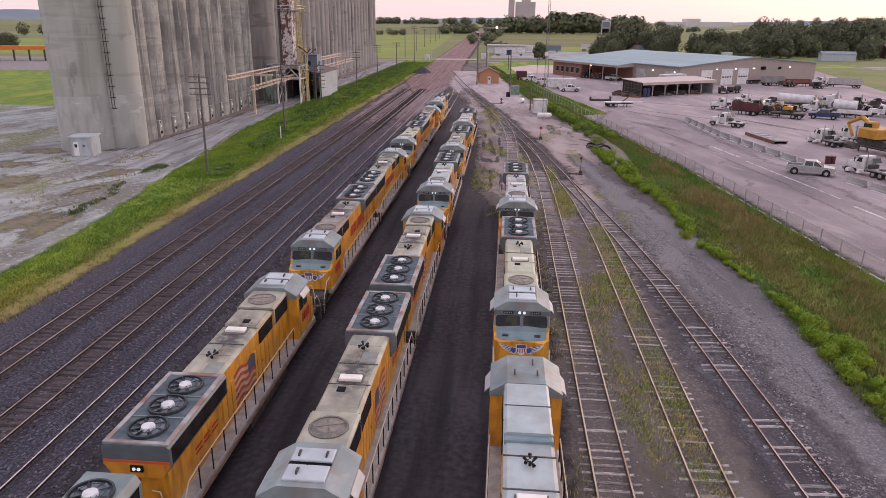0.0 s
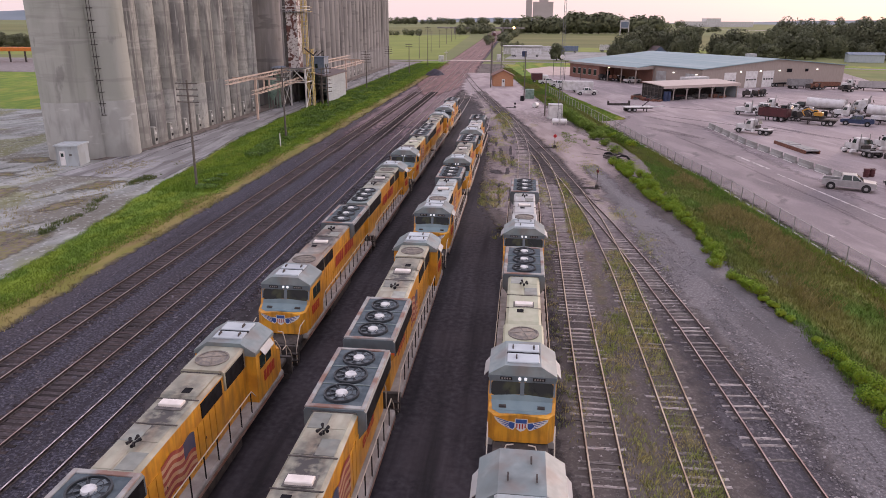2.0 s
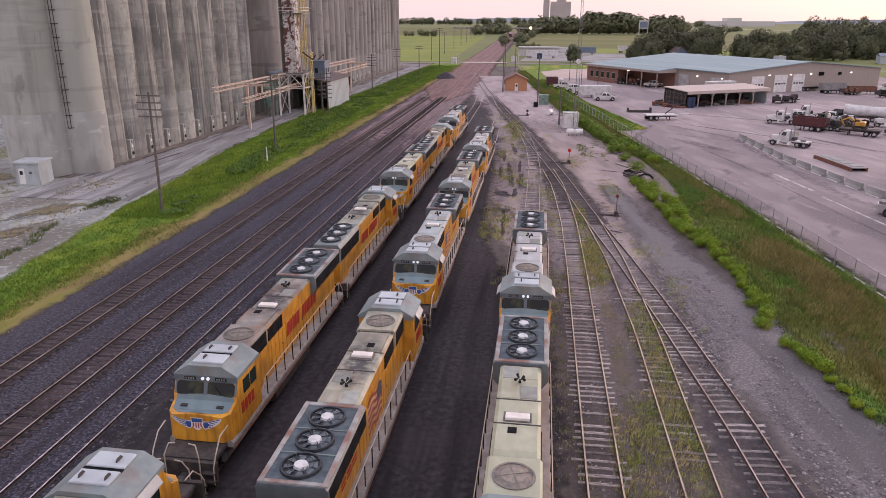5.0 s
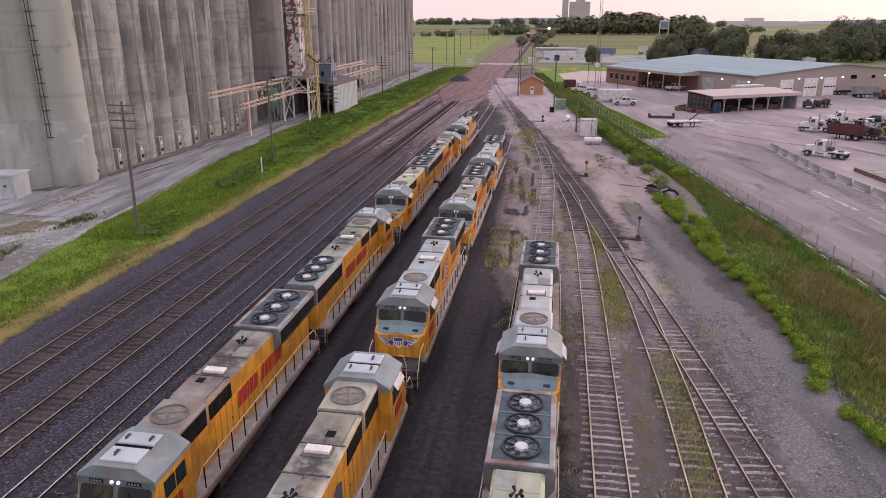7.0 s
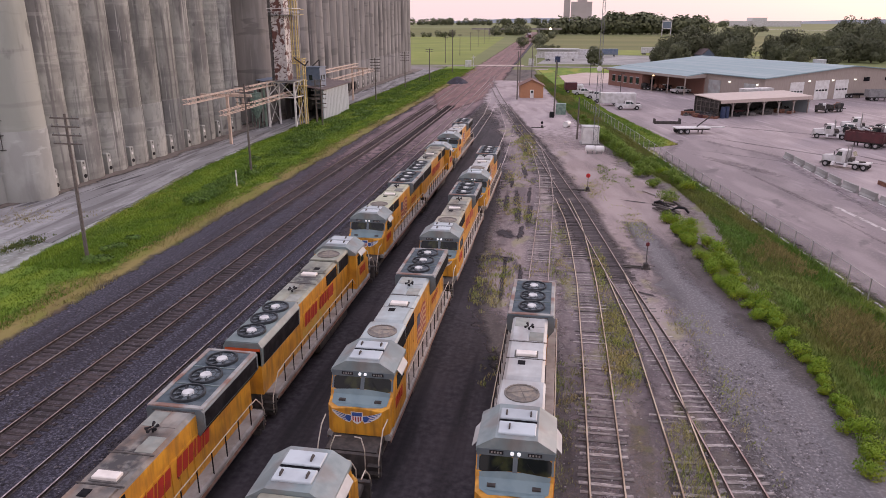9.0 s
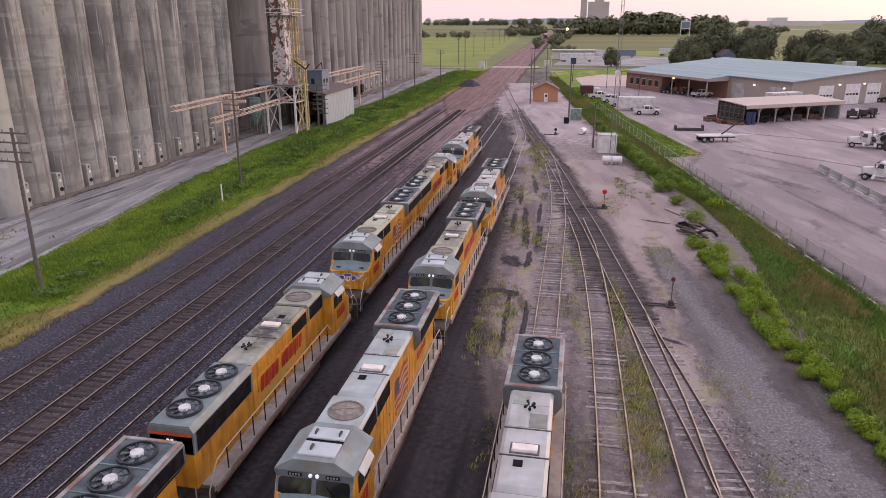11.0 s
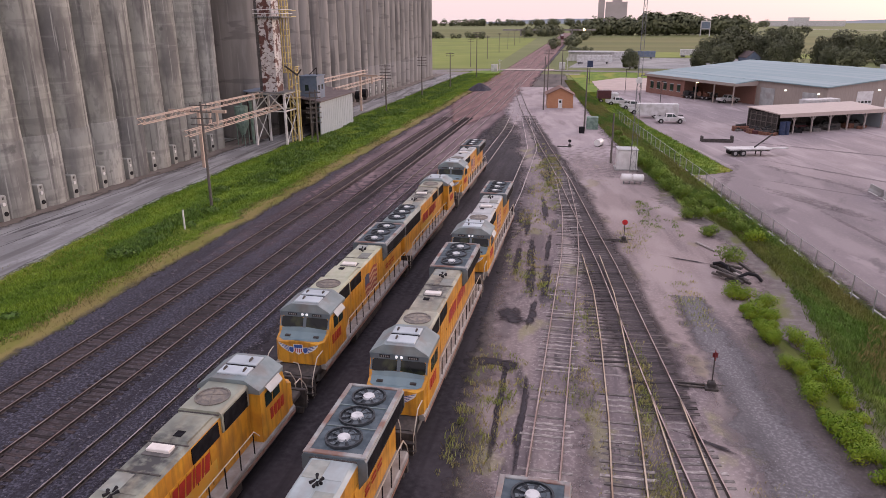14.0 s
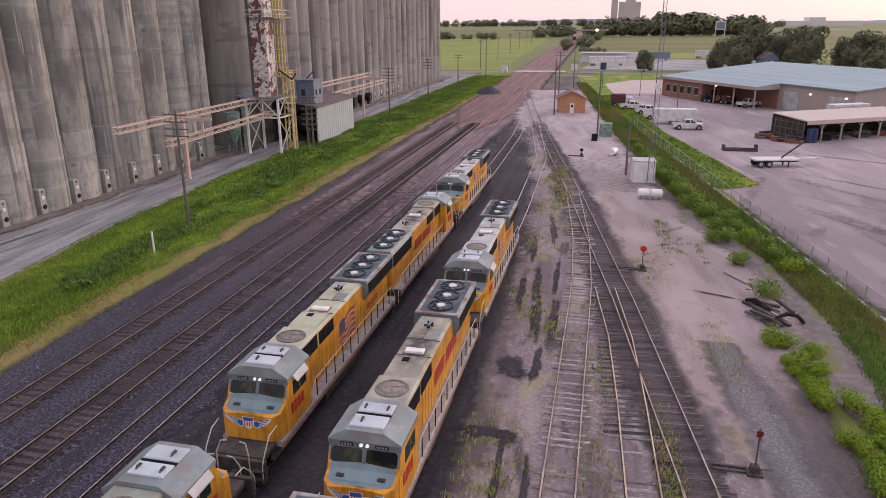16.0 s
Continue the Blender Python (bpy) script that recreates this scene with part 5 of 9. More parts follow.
    for yf2 in (16.14, 17.72, 19.30) if kind != 1 else (15.95, 17.5, 19.1):
        fan = Mesh()
        fan.ring((0, o + yf2), 0.74, 0.67, fz, fz + 0.13, 22, 0)
        fan.cyl((0, o + yf2, fz), (0, o + yf2, fz + 0.04), 0.68, seg=22, mi=0)
        fan.cyl((0, o + yf2, fz + 0.04), (0, o + yf2, fz + 0.14), 0.28, 0.24, 16, 1)
        for q in range(8):
            a = q * 2 * math.pi / 8
            fan.quad((0.2 * math.cos(a), o + yf2 + 0.2 * math.sin(a), fz + 0.05), (0.61 * math.cos(a - 0.05), o + yf2 + 0.61 * math.sin(a - 0.05), fz + 0.05),
                     (0.61 * math.cos(a + 0.42), o + yf2 + 0.61 * math.sin(a + 0.42), fz + 0.10), (0.2 * math.cos(a + 0.55), o + yf2 + 0.2 * math.sin(a + 0.55), fz + 0.10), 2)
        for q in range(4):
            a = q * math.pi / 2 + 0.6
            fan.cyl((0.24 * math.cos(a), o + yf2 + 0.24 * math.sin(a), fz + 0.125), (0.67 * math.cos(a), o + yf2 + 0.67 * math.sin(a), fz + 0.125), 0.016, seg=4, mi=0)
        fan.ring((0, o + yf2), 0.475, 0.455, fz + 0.125, fz + 0.14, 20, 0)
        part("fan", fan, [M_FANDARK, M_FANHUB, M_FANBLADE], rad, "black roof fan with a white hub")
    yr = o + (20.31 if kind == 1 else 20.375)
    part("rear_light_box", Mesh().box(-0.24, yr, 3.72 if kind == 1 else 3.46, 0.24, yr + 0.06, 3.98 if kind == 1 else 3.72), M_BLACK, hood)
    for q in range(4):
        yn = yr if kind == 1 else o + 20.0
        part("rear_number_bar", Mesh().box(0.15 + q * 0.16, yn, 2.7, 0.26 + q * 0.16, yn + 0.02, 2.88), M_RED, hood)
    if kind == 1:
        part("rear_band", Mesh().box(-0.93, yr - 0.2, 4.02, 0.93, yr + 0.015, 4.16), M_SIGNALSTRIPE, hood, "orange band round the rear end")
        part("rear_cap", Mesh().prism([(-0.93, 4.17), (0.93, 4.17), (0.93, 4.3), (0.79, 4.45), (-0.79, 4.45), (-0.93, 4.3)], yr - 0.05, yr + 0.02, "y"), M_LGREY, hood)
    for s in (-0.09, 0.09):
        zc = 3.85 if kind == 1 else 3.59
        part("rear_headlight", Mesh().cyl((s, yr + 0.05, zc), (s, yr + 0.09, zc), 0.065, seg=12), M_HEADLIGHT, hood)
    # side lettering bars, or a waving striped panel
    for s in (-1, 1):
        xs = s * (hw + 0.03)
        if kind == 1 or letters:
            bar_w = (0.40, 0.40, 0.16, 0.40, 0.40, 0.0, 0.36, 0.40, 0.36, 0.16, 0.34, 0.16, 0.36)
            yl = o + (9.0 if kind == 1 else 10.5)
            for wq in bar_w if s > 0 else bar_w[::-1]:
                # leaning letter-sized strokes
                if wq:
                    xo, lean = xs + s * 0.012, 0.16 * s
                    part("lettering_bar", Mesh().add([(xo, yl, 2.62), (xo, yl + wq, 2.62), (xo, yl + wq + lean, 3.40), (xo, yl + lean, 3.40)], [(0, 1, 2, 3)[::s]]), M_RED, hood, "red leaning lettering stroke")
                yl += (wq or 0.30) + 0.085
        if kind == 1:
            part("patch_panel", Mesh().box(min(xs, xs - s * 0.004), o + 8.4, 1.95, max(xs, xs - s * 0.004), o + 14.6, 2.75), M_FADEDYELLOW, hood, "faded pale yellow patch on the hood side")
        elif not letters:
            n2 = 14
            flag = Mesh()
            for row in range(9):
                for q in range(n2):
                    y0, y1 = o + 10.8 + q * 0.19, o + 10.8 + (q + 1) * 0.19
                    za = 1.85 + row * 0.18 + 0.09 * math.sin(q * 0.8) + 0.25 * q / n2
                    zb2 = 1.85 + row * 0.18 + 0.09 * math.sin((q + 1) * 0.8) + 0.25 * (q + 1) / n2
                    mi = 2 if (row > 4 and q < 5) else row % 2
                    flag.quad((xs, y0, za), (xs, y1, zb2), (xs, y1, zb2 + 0.18), (xs, y0, za + 0.18), mi)
            part("flag_panel", flag, [M_FLAGRED, M_FLAGWHITE, M_FLAGBLUE], hood, "faded waving red, white and blue striped panel")
            for q in range(3):
                for row in range(2):
                    part("slogan_bar", Mesh().box(min(xs, xs + s * 0.01), o + 15.6 + q * 0.8, 2.42 + row * 0.22, max(xs, xs + s * 0.01), o + 16.2 + q * 0.8, 2.52 + row * 0.22), M_RED, hood)
    for s in (-1, 1):
        x = s * 1.46
        part("handrail", Mesh().tube([(x, o + 5.6, 2.1), (x, o + 6.1, 2.62), (x, o + 19.0, 2.62)], 0.024, 6), M_HANDRAIL, loco, "long cream side handrail")
        sta = Mesh().cyl((0, 0, 1.55), (0, 0, 2.62), 0.03, seg=6).data("stanchion", M_BLACK)
        for q in range(11):
            part("stanchion", sta, None, loco).matrix_basis = pose(x, o + 6.2 + q * 1.25, 0)
    # the short forward-set cab: drawn in towards the hood
    front = {"cab", "visor", "number_board", "headlight", "windscreen", "windscreen_pillar", "wiper", "windscreen_sill", "side_window", "cab_number_bar", "cab_roof", "roof_hatch", "roof_gap", "sunshade",
             "nose", "nose_top", "nose_step", "nose_emblem", "shield_top", "shield_stripe", "wing", "wing_root", "feather_line"}
    for ob in loco.children_recursive:
        kind_name = ob.name.split(".")[0]
        if kind_name in front:
            for vert in ob.data.vertices:
                if vert.co.y < o + 5.6:
                    vert.co.y = o + 5.6 + (vert.co.y - o - 5.6) * 0.84
        elif kind_name == "antenna":
            mb = ob.matrix_basis.copy()
            mb.translation.y = o + 5.6 + (mb.translation.y - o - 5.6) * 0.84
            ob.matrix_basis = mb
    return loco


M_TEALGREY = mat("teal_grey_paint", (0.165, 0.220, 0.218), (0.215, 0.270, 0.265), 1.5, 0.5, third=(0.115, 0.145, 0.145), third_scale=0.6, third_amount=0.7)
M_PANEL = mat("roof_panel_paint", (0.26, 0.285, 0.255), (0.33, 0.345, 0.30), 1.8, 0.6, third=(0.17, 0.15, 0.12), third_scale=0.8, third_amount=0.7, vary=0.3)
M_DECK = mat("deck_grey", (0.36, 0.35, 0.33), (0.28, 0.27, 0.25), 2.0, 0.7, third=(0.17, 0.15, 0.13), third_scale=0.8, third_amount=0.7)
M_RUSTYSILL = mat("rusty_sill", (0.24, 0.12, 0.08), (0.30, 0.20, 0.16), 2.0, 0.8)
M_ANTIGLARE = mat("antiglare_bluegrey", (0.145, 0.215, 0.235), (0.185, 0.26, 0.275), 1.5, 0.5, vary=0.12)
M_HATCH = mat("hatch_bluewhite", (0.46, 0.52, 0.54), (0.40, 0.45, 0.47), 1.2, 0.5, vary=0.10)
M_GRATE = mat("grate_brown", (0.19, 0.175, 0.15), (0.26, 0.225, 0.18), 6.0, 0.8, vary=0.2)
M_GRATE2 = mat("grate_vane", (0.15, 0.14, 0.125), (0.22, 0.19, 0.155), 6.0, 0.8, vary=0.2)
M_FANDARK = mat("fan_guard", (0.022, 0.028, 0.034), (0.04, 0.048, 0.055), 4.0, 0.6)
M_FANHUB = mat("fan_hub", (0.62, 0.64, 0.63), (0.48, 0.50, 0.50), 4.0, 0.5)
M_FANBLADE = mat("fan_blade", (0.085, 0.110, 0.125), (0.15, 0.18, 0.195), 3.0, 0.5, 0.2)
M_FADEDYELLOW = mat("faded_patch", (0.62, 0.44, 0.10), (0.68, 0.34, 0.04), 1.6, 0.5, cut=(0.35, 0.6))
M_SIGNALSTRIPE = mat("orange_band", (0.62, 0.10, 0.03), (0.55, 0.10, 0.03), 2.0, 0.5)
M_FLAGRED = mat("flag_red", (0.30, 0.05, 0.05), (0.40, 0.12, 0.06), 1.5, 0.5)
M_FLAGWHITE = mat("flag_cream", (0.55, 0.32, 0.16), (0.60, 0.42, 0.28), 1.5, 0.5)
M_FLAGBLUE = mat("flag_blue", (0.06, 0.07, 0.13), (0.10, 0.09, 0.12), 1.5, 0.5)


M_STEELDULL = mat("dull_steel", (0.17, 0.18, 0.18), (0.24, 0.25, 0.25), 5.0, 0.5, 0.4)
# near-white stands for bright reflection off the exhaust metal
M_EXH_GLARE = mat("exhaust_glare", (0.80, 0.76, 0.70), (0.70, 0.66, 0.60), 2.0, 0.5)
M_RIM = mat("worn_rim", (0.34, 0.35, 0.335), (0.25, 0.26, 0.25), 1.5, 0.6, third=(0.20, 0.10, 0.07), third_scale=0.9, third_amount=0.9)
M_FANBAY = mat("fan_bay", (0.075, 0.100, 0.115), (0.120, 0.150, 0.165), 2.0, 0.8, spec=0.2)
M_HANDRAIL = mat("handrail_paint", (0.55, 0.50, 0.42), (0.48, 0.42, 0.33), 3.0, 0.5)

proto = {}


def place_loco(x, centre, away, kind, roof, label, letters=False):
    key = (kind, roof.name, letters)
    m = pose(x, centre, -0.06 if x < 0 else 0.0, 0, 0, 180 if away else 0)
    if key not in proto:
        ob = proto[key] = locomotive(kind, roof, letters)
        ob.matrix_basis = m
    else:
        ob = copy_thing(proto[key], m)
    tagged(ob, label)
    return ob


Y1 = "yellow diesel locomotive with faded grey roof and three roof fans"
Y2 = "yellow diesel locomotive with lettered hood and grey roof"
Y4 = "yellow diesel locomotive with whitish grey roof"
# train on track 4
place_loco(XD, 8.6, False, 1, M_ROOF_PALE, Y2)
place_loco(XD, 30.4, True, 0, M_ROOF_PALE, Y1)
place_loco(XD, 51.4, False, 0, M_ROOF_DIRTY, "yellow diesel locomotive with rust-stained roof and red lettering", True)
place_loco(XD, 72.7, True, 1, M_ROOF_GREEN, "yellow diesel locomotive with lettered hood and grey-green roof")
place_loco(XD, 93.6, False, 0, M_ROOF_OLIVE, "yellow diesel locomotive with faded olive-cream roof")
place_loco(XD, 114.6, True, 1, M_ROOF_PALE, Y2)
place_loco(XD, 135.6, False, 0, M_ROOF_WHITE, Y4)
# train on track 5
place_loco(XE, 25.6, False, 0, M_ROOF_PALE, Y1)
place_loco(XE, 46.9, True, 0, M_ROOF_PALE, Y1)
place_loco(XE, 68.4, False, 0, M_ROOF_BLUE, "yellow diesel locomotive with bluish white roof and striped panel")
place_loco(XE, 89.6, False, 0, M_ROOF_PALE, "yellow diesel locomotive with patchy grey roof and red lettering", True)
place_loco(XE, 110.4, False, 0, M_ROOF_WHITE, Y4)
# train on track 6
place_loco(XF, 20.9, True, 2, M_ROOF_BLUE, "yellow diesel locomotive with long whitish roof and raised blower housing")
place_loco(XF, 41.8, False, 0, M_ROOF_OLIVE, "yellow diesel locomotive with faded olive-cream roof")
place_loco(XF, 63.2, False, 0, M_ROOF_WHITE, Y4)

# ---- grain elevator ----


def silo_row(name, label, centres, material, h=38.0, foot=8.0):
    th = thing(name, label, "grain silo", kind="structure")
    for k, (cx, cy, r) in enumerate(centres):
        seg = 44
        ring = [(math.cos(2 * math.pi * a / seg), math.sin(2 * math.pi * a / seg)) for a in range(seg)]
        if foot:
            me = Mesh()
            for z, rr in ((-0.1, r + 0.05), (foot - 0.12, r + 0.05), (foot, r - 0.05)):
                me.v.extend([(cx + rr * c, cy + rr * s, z) for c, s in ring])
            for i in range(2):
                me.f += [(i * seg + a, i * seg + (a + 1) % seg, (i + 1) * seg + (a + 1) % seg, (i + 1) * seg + a) for a in range(seg)]
            me.m = [0] * len(me.f)
            part("silo_foot", me, M_SILO_FOOT if material is M_SILO_END else material, th, smooth=True)
        me = Mesh()
        # slip-form lifts, each a few millimetres off the last
        z, lift = (foot - 0.11 if foot else -0.1), random.Random(k * 7 + len(name))
        levels = [z]
        while z < h - 1.6:
            z += lift.uniform(1.2, 1.6)
            levels.append(z)
        levels.append(h)
        for z in levels:
            rr = r + lift.uniform(-0.018, 0.018)
            me.v.extend([(cx + rr * c, cy + rr * s, z) for c, s in ring])
        for i in range(len(levels) - 1):
            me.f += [(i * seg + a, i * seg + (a + 1) % seg, (i + 1) * seg + (a + 1) % seg, (i + 1) * seg + a) for a in range(seg)]
        me.f.append(tuple(range((len(levels) - 1) * seg, len(levels) * seg)))
        me.m = [0] * len(me.f)
        part("silo_cylinder", me, material, th, smooth=True)
    return th


def silo_hatch(x, y):
    """A short pilaster between two silos with two round hatches near the ground."""
    th = thing("silo_buttress", "short concrete buttress with two round hatches between silos", "buttress", "silo buttresses", m=pose(x, y, 0))
    part("pilaster", Mesh().box(-1.6, -0.42, -0.1, 0, 0.42, 2.75, c=0.12), M_SILO_FOOT, th)
    part("lower_hatch", Mesh().cyl((-0.04, 0.05, 0.75), (0.10, 0.05, 0.75), 0.25, seg=14), M_BLACK, th, "black round hatch")
    part("upper_hatch", Mesh().cyl((-0.04, -0.05, 1.8), (0.10, -0.05, 1.8), 0.20, seg=14), M_WHITE, th, "white round hatch cover")
    part("hatch_box", Mesh().box(-0.02, -0.1, 2.3, 0.06, 0.1, 2.55), M_TRUCKGREY, th)
    return th


SP = 5.25
row1 = [(-59.1, 109.0 + SP * k, 2.88) for k in range(10)]
silo_row("grain_silo_1", "tall streaked concrete grain silos in a long row", row1, M_SILO)
silo_row("grain_silo_2", "broad pale concrete end silos of the elevator", [(-62.4, 100.9, 4.05), (-58.0, 103.5, 3.0), (-66.0, 107.2, 3.6)], M_SILO_END)
silo_row("grain_silo_3", "inner rows of concrete grain silos", [(-64.5, 113.0 + 8 * k, 4.2) for k in range(7)], M_SILO2, foot=0)
SP2 = 5.55
row2 = [(-59.9, 181.0 + SP2 * k, 2.95) for k in range(25)]
silo_row("grain_silo_4", "tall dark concrete grain silos in a long row", row2, M_SILO2)
silo_row("grain_silo_5", "broad round concrete silo between the blocks", [(-60.6, 171.6, 5.0), (-67.5, 165.5, 5.0), (-68, 177, 5.0)], M_SILO2, foot=0)
first = silo_hatch(-56.45, row1[0][1] - SP / 2)
for k in range(1, 10):
    copy_thing(first, pose(-56.45, row1[0][1] - SP / 2 + SP * k, 0))
for k in range(5, 16):
    copy_thing(first, pose(-57.2, row2[0][1] - SP2 / 2 + SP2 * k, 0))

# caged ladder up the end silo
lad = thing("silo_ladder", "dark steel caged ladder on the concrete silo", "ladder", m=pose(-57.75, 101.12, 0, 0, 0, 8))
for s in (-0.3, 0.3):
    part("ladder_rail", Mesh().box(s - 0.04, -0.12, 5.6, s + 0.04, 0.0, 37), M_UNDER, lad)
rung = Mesh().cyl((-0.3, -0.05, 0), (0.3, -0.05, 0), 0.03, seg=5).data("rung", M_UNDER)
for k in range(78):
    part("rung", rung, None, lad).matrix_basis = pose(0, 0, 5.8 + 0.4 * k)
hoop = Mesh().tube([(-0.5, 0.3, 0), (-0.5, -0.5, 0), (-0.2, -0.85, 0), (0.2, -0.85, 0), (0.5, -0.5, 0), (0.5, 0.3, 0)], 0.06, 5).data("hoop", M_UNDER)
for k in range(20):
    part("cage_hoop", hoop, None, lad).matrix_basis = pose(0, 0, 6.0 + 1.6 * k)
for dx in (-0.48, -0.2, 0.2, 0.48):
    part("cage_strap", Mesh().box(dx - 0.04, -0.87 if abs(dx) < 0.3 else -0.54, 6, dx + 0.04, -0.82 if abs(dx) < 0.3 else -0.48, 36.5), M_UNDER, lad)
fr = thing("switch_box", "dark electrical frame on the silo wall", "electrical box", m=pose(-57.55, 101.22, 0, 0, 0, 8))
part("box", Mesh().box(-0.5, -0.18, 2.6, 0.5, 0.1, 3.9, c=0.05), M_TRUCKGREY, fr)
for q in range(3):
    part("bar", Mesh().box(-0.6, -0.26, 2.8 + 0.4 * q, 0.6, -0.18, 2.86 + 0.4 * q), M_UNDER, fr)

# concrete slab road beside the silos, and its joints
SLAB_L = [(60, -60), (96, -57.2), (150, -56.8), (340, -56.8)]
SLAB_R = [(60, -42.6), (86, -43.0), (102, -44.2), (119, -46.6), (144, -47.9), (340, -48.3)]
sheet("slab_road", "stained concrete road along the silos", "road", SLAB_L, SLAB_R, 88, 335, -0.02, M_CONCRETE_F, rag=0.1, margin=0.6)
sheet("silo_foot_dirt", "dark dirt and spilled grain along the silo foot", "soil", [(98, -62), (104, -58.5), (330, -58.5)], [(98, -57.5), (104, -55.2), (118, -54.6), (160, -54.0), (330, -54.4)], 98, 330, -0.012, M_BASEDIRT_F, rag=0.4, margin=1.6)
jt = Mesh()
for off in (-50.2, -53.2):
    for k in range(60):
        y = 100 + 4 * k
        jt.box(off - 0.03, y, -0.03, off + 0.03, y + 3.9, -0.012)
tagged(part("slab_joint", jt, M_OILSOIL), "dark joints in the concrete road", "joint", kind="structure")

# small concrete kiosk
M_KIOSK = layered("pale_hut_paint", (0.43, 0.48, 0.49), [((0.34, 0.37, 0.37), (1, 1, 0.4), 0.9, 0.46, 0.62, 0.7, 0), ((0.24, 0.25, 0.24), (1, 1, 0.2), 1.6, 0.58, 0.68, 0.6, 0)], 0.8, 0.15, 4.0)
ki = thing("utility_kiosk", "small pale concrete utility hut with white door", "hut", m=pose(-59.8, 95.2, 0, 0, 0, 8) @ Matrix.Diagonal((0.88, 0.88, 0.95, 1)))
part("wall", Mesh().box(-1.7, -1.7, -0.1, 1.7, 1.7, 2.75), M_KIOSK, ki)
part("roof", Mesh().box(-1.9, -1.9, 2.75, 1.9, 1.9, 2.98, c=0.06), M_KIOSK, ki)
part("door", Mesh().box(-1.15, -1.76, 0.05, -0.35, -1.7, 2.1), M_WHITE, ki, "white metal door")
part("door_window", Mesh().box(-0.95, -1.78, 1.3, -0.55, -1.76, 1.8), M_GLASS, ki)
part("vent", Mesh().box(0.3, -1.74, 1.4, 0.7, -1.7, 1.7), M_TRUCKGREY, ki)

# loading tower: white steel frame, rusty white leg, yellow ladder tower
M_WHITERUST = layered("rust_streaked_white", (0.64, 0.61, 0.59), [((0.46, 0.41, 0.38), (1, 1, 0.4), 1.6, 0.48, 0.62, 0.7, 0), ((0.13, 0.045, 0.032), (1, 1, 0.8), 0.9, 0.53, 0.57, 0.95, 0), ((0.11, 0.05, 0.04), (1, 1, 1.6), 1.8, 0.57, 0.61, 0.9, 0), ((0.045, 0.03, 0.03), (1, 1, 1), 2.6, 0.62, 0.67, 0.85, 0)], 0.6)
M_SAFETY = mat("faded_yellow", (0.62, 0.50, 0.20), (0.52, 0.41, 0.16), 2.0, 0.6)
M_TRUSS = mat("faded_orange_cream", (0.60, 0.47, 0.38), (0.52, 0.40, 0.32), 2.0, 0.6)
M_BLUEGREY = mat("blue_grey_metal", (0.14, 0.19, 0.26), (0.11, 0.155, 0.215), 1.0, 0.5, third=(0.18, 0.21, 0.25), third_scale=0.4)
M_METALSHED = mat("galvanised_sheet", (0.42, 0.48, 0.51), (0.38, 0.44, 0.47), 1.0, 0.5, 0.1, streak=(1, 1, 0.3))
M_ROOFBROWN = mat("brown_roof", (0.11, 0.085, 0.085), (0.15, 0.12, 0.115), 1.0, 0.7)
M_GREENMACH = mat("faded_green", (0.22, 0.32, 0.26), (0.13, 0.20, 0.165), 1.5, 0.6)
tw = thing("loading_tower", "white steel tower carrying a rust-streaked elevator leg", "tower")
L = [(-52.0, 160.4), (-46.9, 161.0), (-46.6, 165.5), (-51.7, 165.0)]
for x, y in L:
    part("tower_leg", Mesh().box(x - 0.16, y - 0.16, -0.1, x + 0.16, y + 0.16, 8.6), M_WHITE, tw, "white steel leg")
for a in range(4):
    (x0, y0), (x1, y1) = L[a], L[(a + 1) % 4]
    part("tower_beam", Mesh().cyl((x0, y0, 8.5), (x1, y1, 8.5), 0.18, seg=6), M_WHITE, tw)
    part("tower_beam", Mesh().cyl((x0, y0, 5.6), (x1, y1, 5.6), 0.12, seg=6), M_WHITE, tw)
    mx, my = (x0 + x1) / 2, (y0 + y1) / 2
    part("tower_brace", Mesh().cyl((x0, y0, 5.7), (mx, my, 8.4), 0.10, seg=6), M_WHITE, tw)
    part("tower_brace", Mesh().cyl((x1, y1, 5.7), (mx, my, 8.4), 0.10, seg=6), M_WHITE, tw)
    if a in (1, 3):
        part("tower_brace", Mesh().cyl((x0, y0, 0.2), (x1, y1, 5.5), 0.08, seg=6), M_WHITE, tw)
        part("tower_brace", Mesh().cyl((x1, y1, 0.2), (x0, y0, 5.5), 0.08, seg=6), M_WHITE, tw)
part("platform", Mesh().box(-52.3, 160.1, 8.6, -46.3, 165.7, 8.75), M_STEELDULL, tw)
part("leg_casing", Mesh().box(-50.6, 161.2, 8.75, -48.1, 163.8, 36.0, c=0.1), M_WHITERUST, tw, "rust-streaked white elevator leg")
for k in range(15):
    part("casing_band", Mesh().box(-50.68, 161.12, 10.5 + k * 1.75, -48.02, 163.88, 10.62 + k * 1.75), M_WHITERUST, tw)
part("upper_platform", Mesh().box(-51.2, 160.6, 20.4, -46.2, 165.2, 20.55), M_STEELDULL, tw)
for z in (21.0, 21.6):
    part("platform_rail", Mesh().tube([(-51.1, 165.1, z), (-51.1, 160.7, z), (-46.3, 160.7, z), (-46.3, 165.1, z)], 0.05, 5), M_WHITE, tw)
for x, y in ((-47.5, 164.6), (-46.3, 164.6), (-47.5, 165.8), (-46.3, 165.8)):
    part("stair_post", Mesh().box(x - 0.1, y - 0.1, -0.1, x + 0.1, y + 0.1, 12.6), M_SAFETY, tw, "faded yellow stair post")
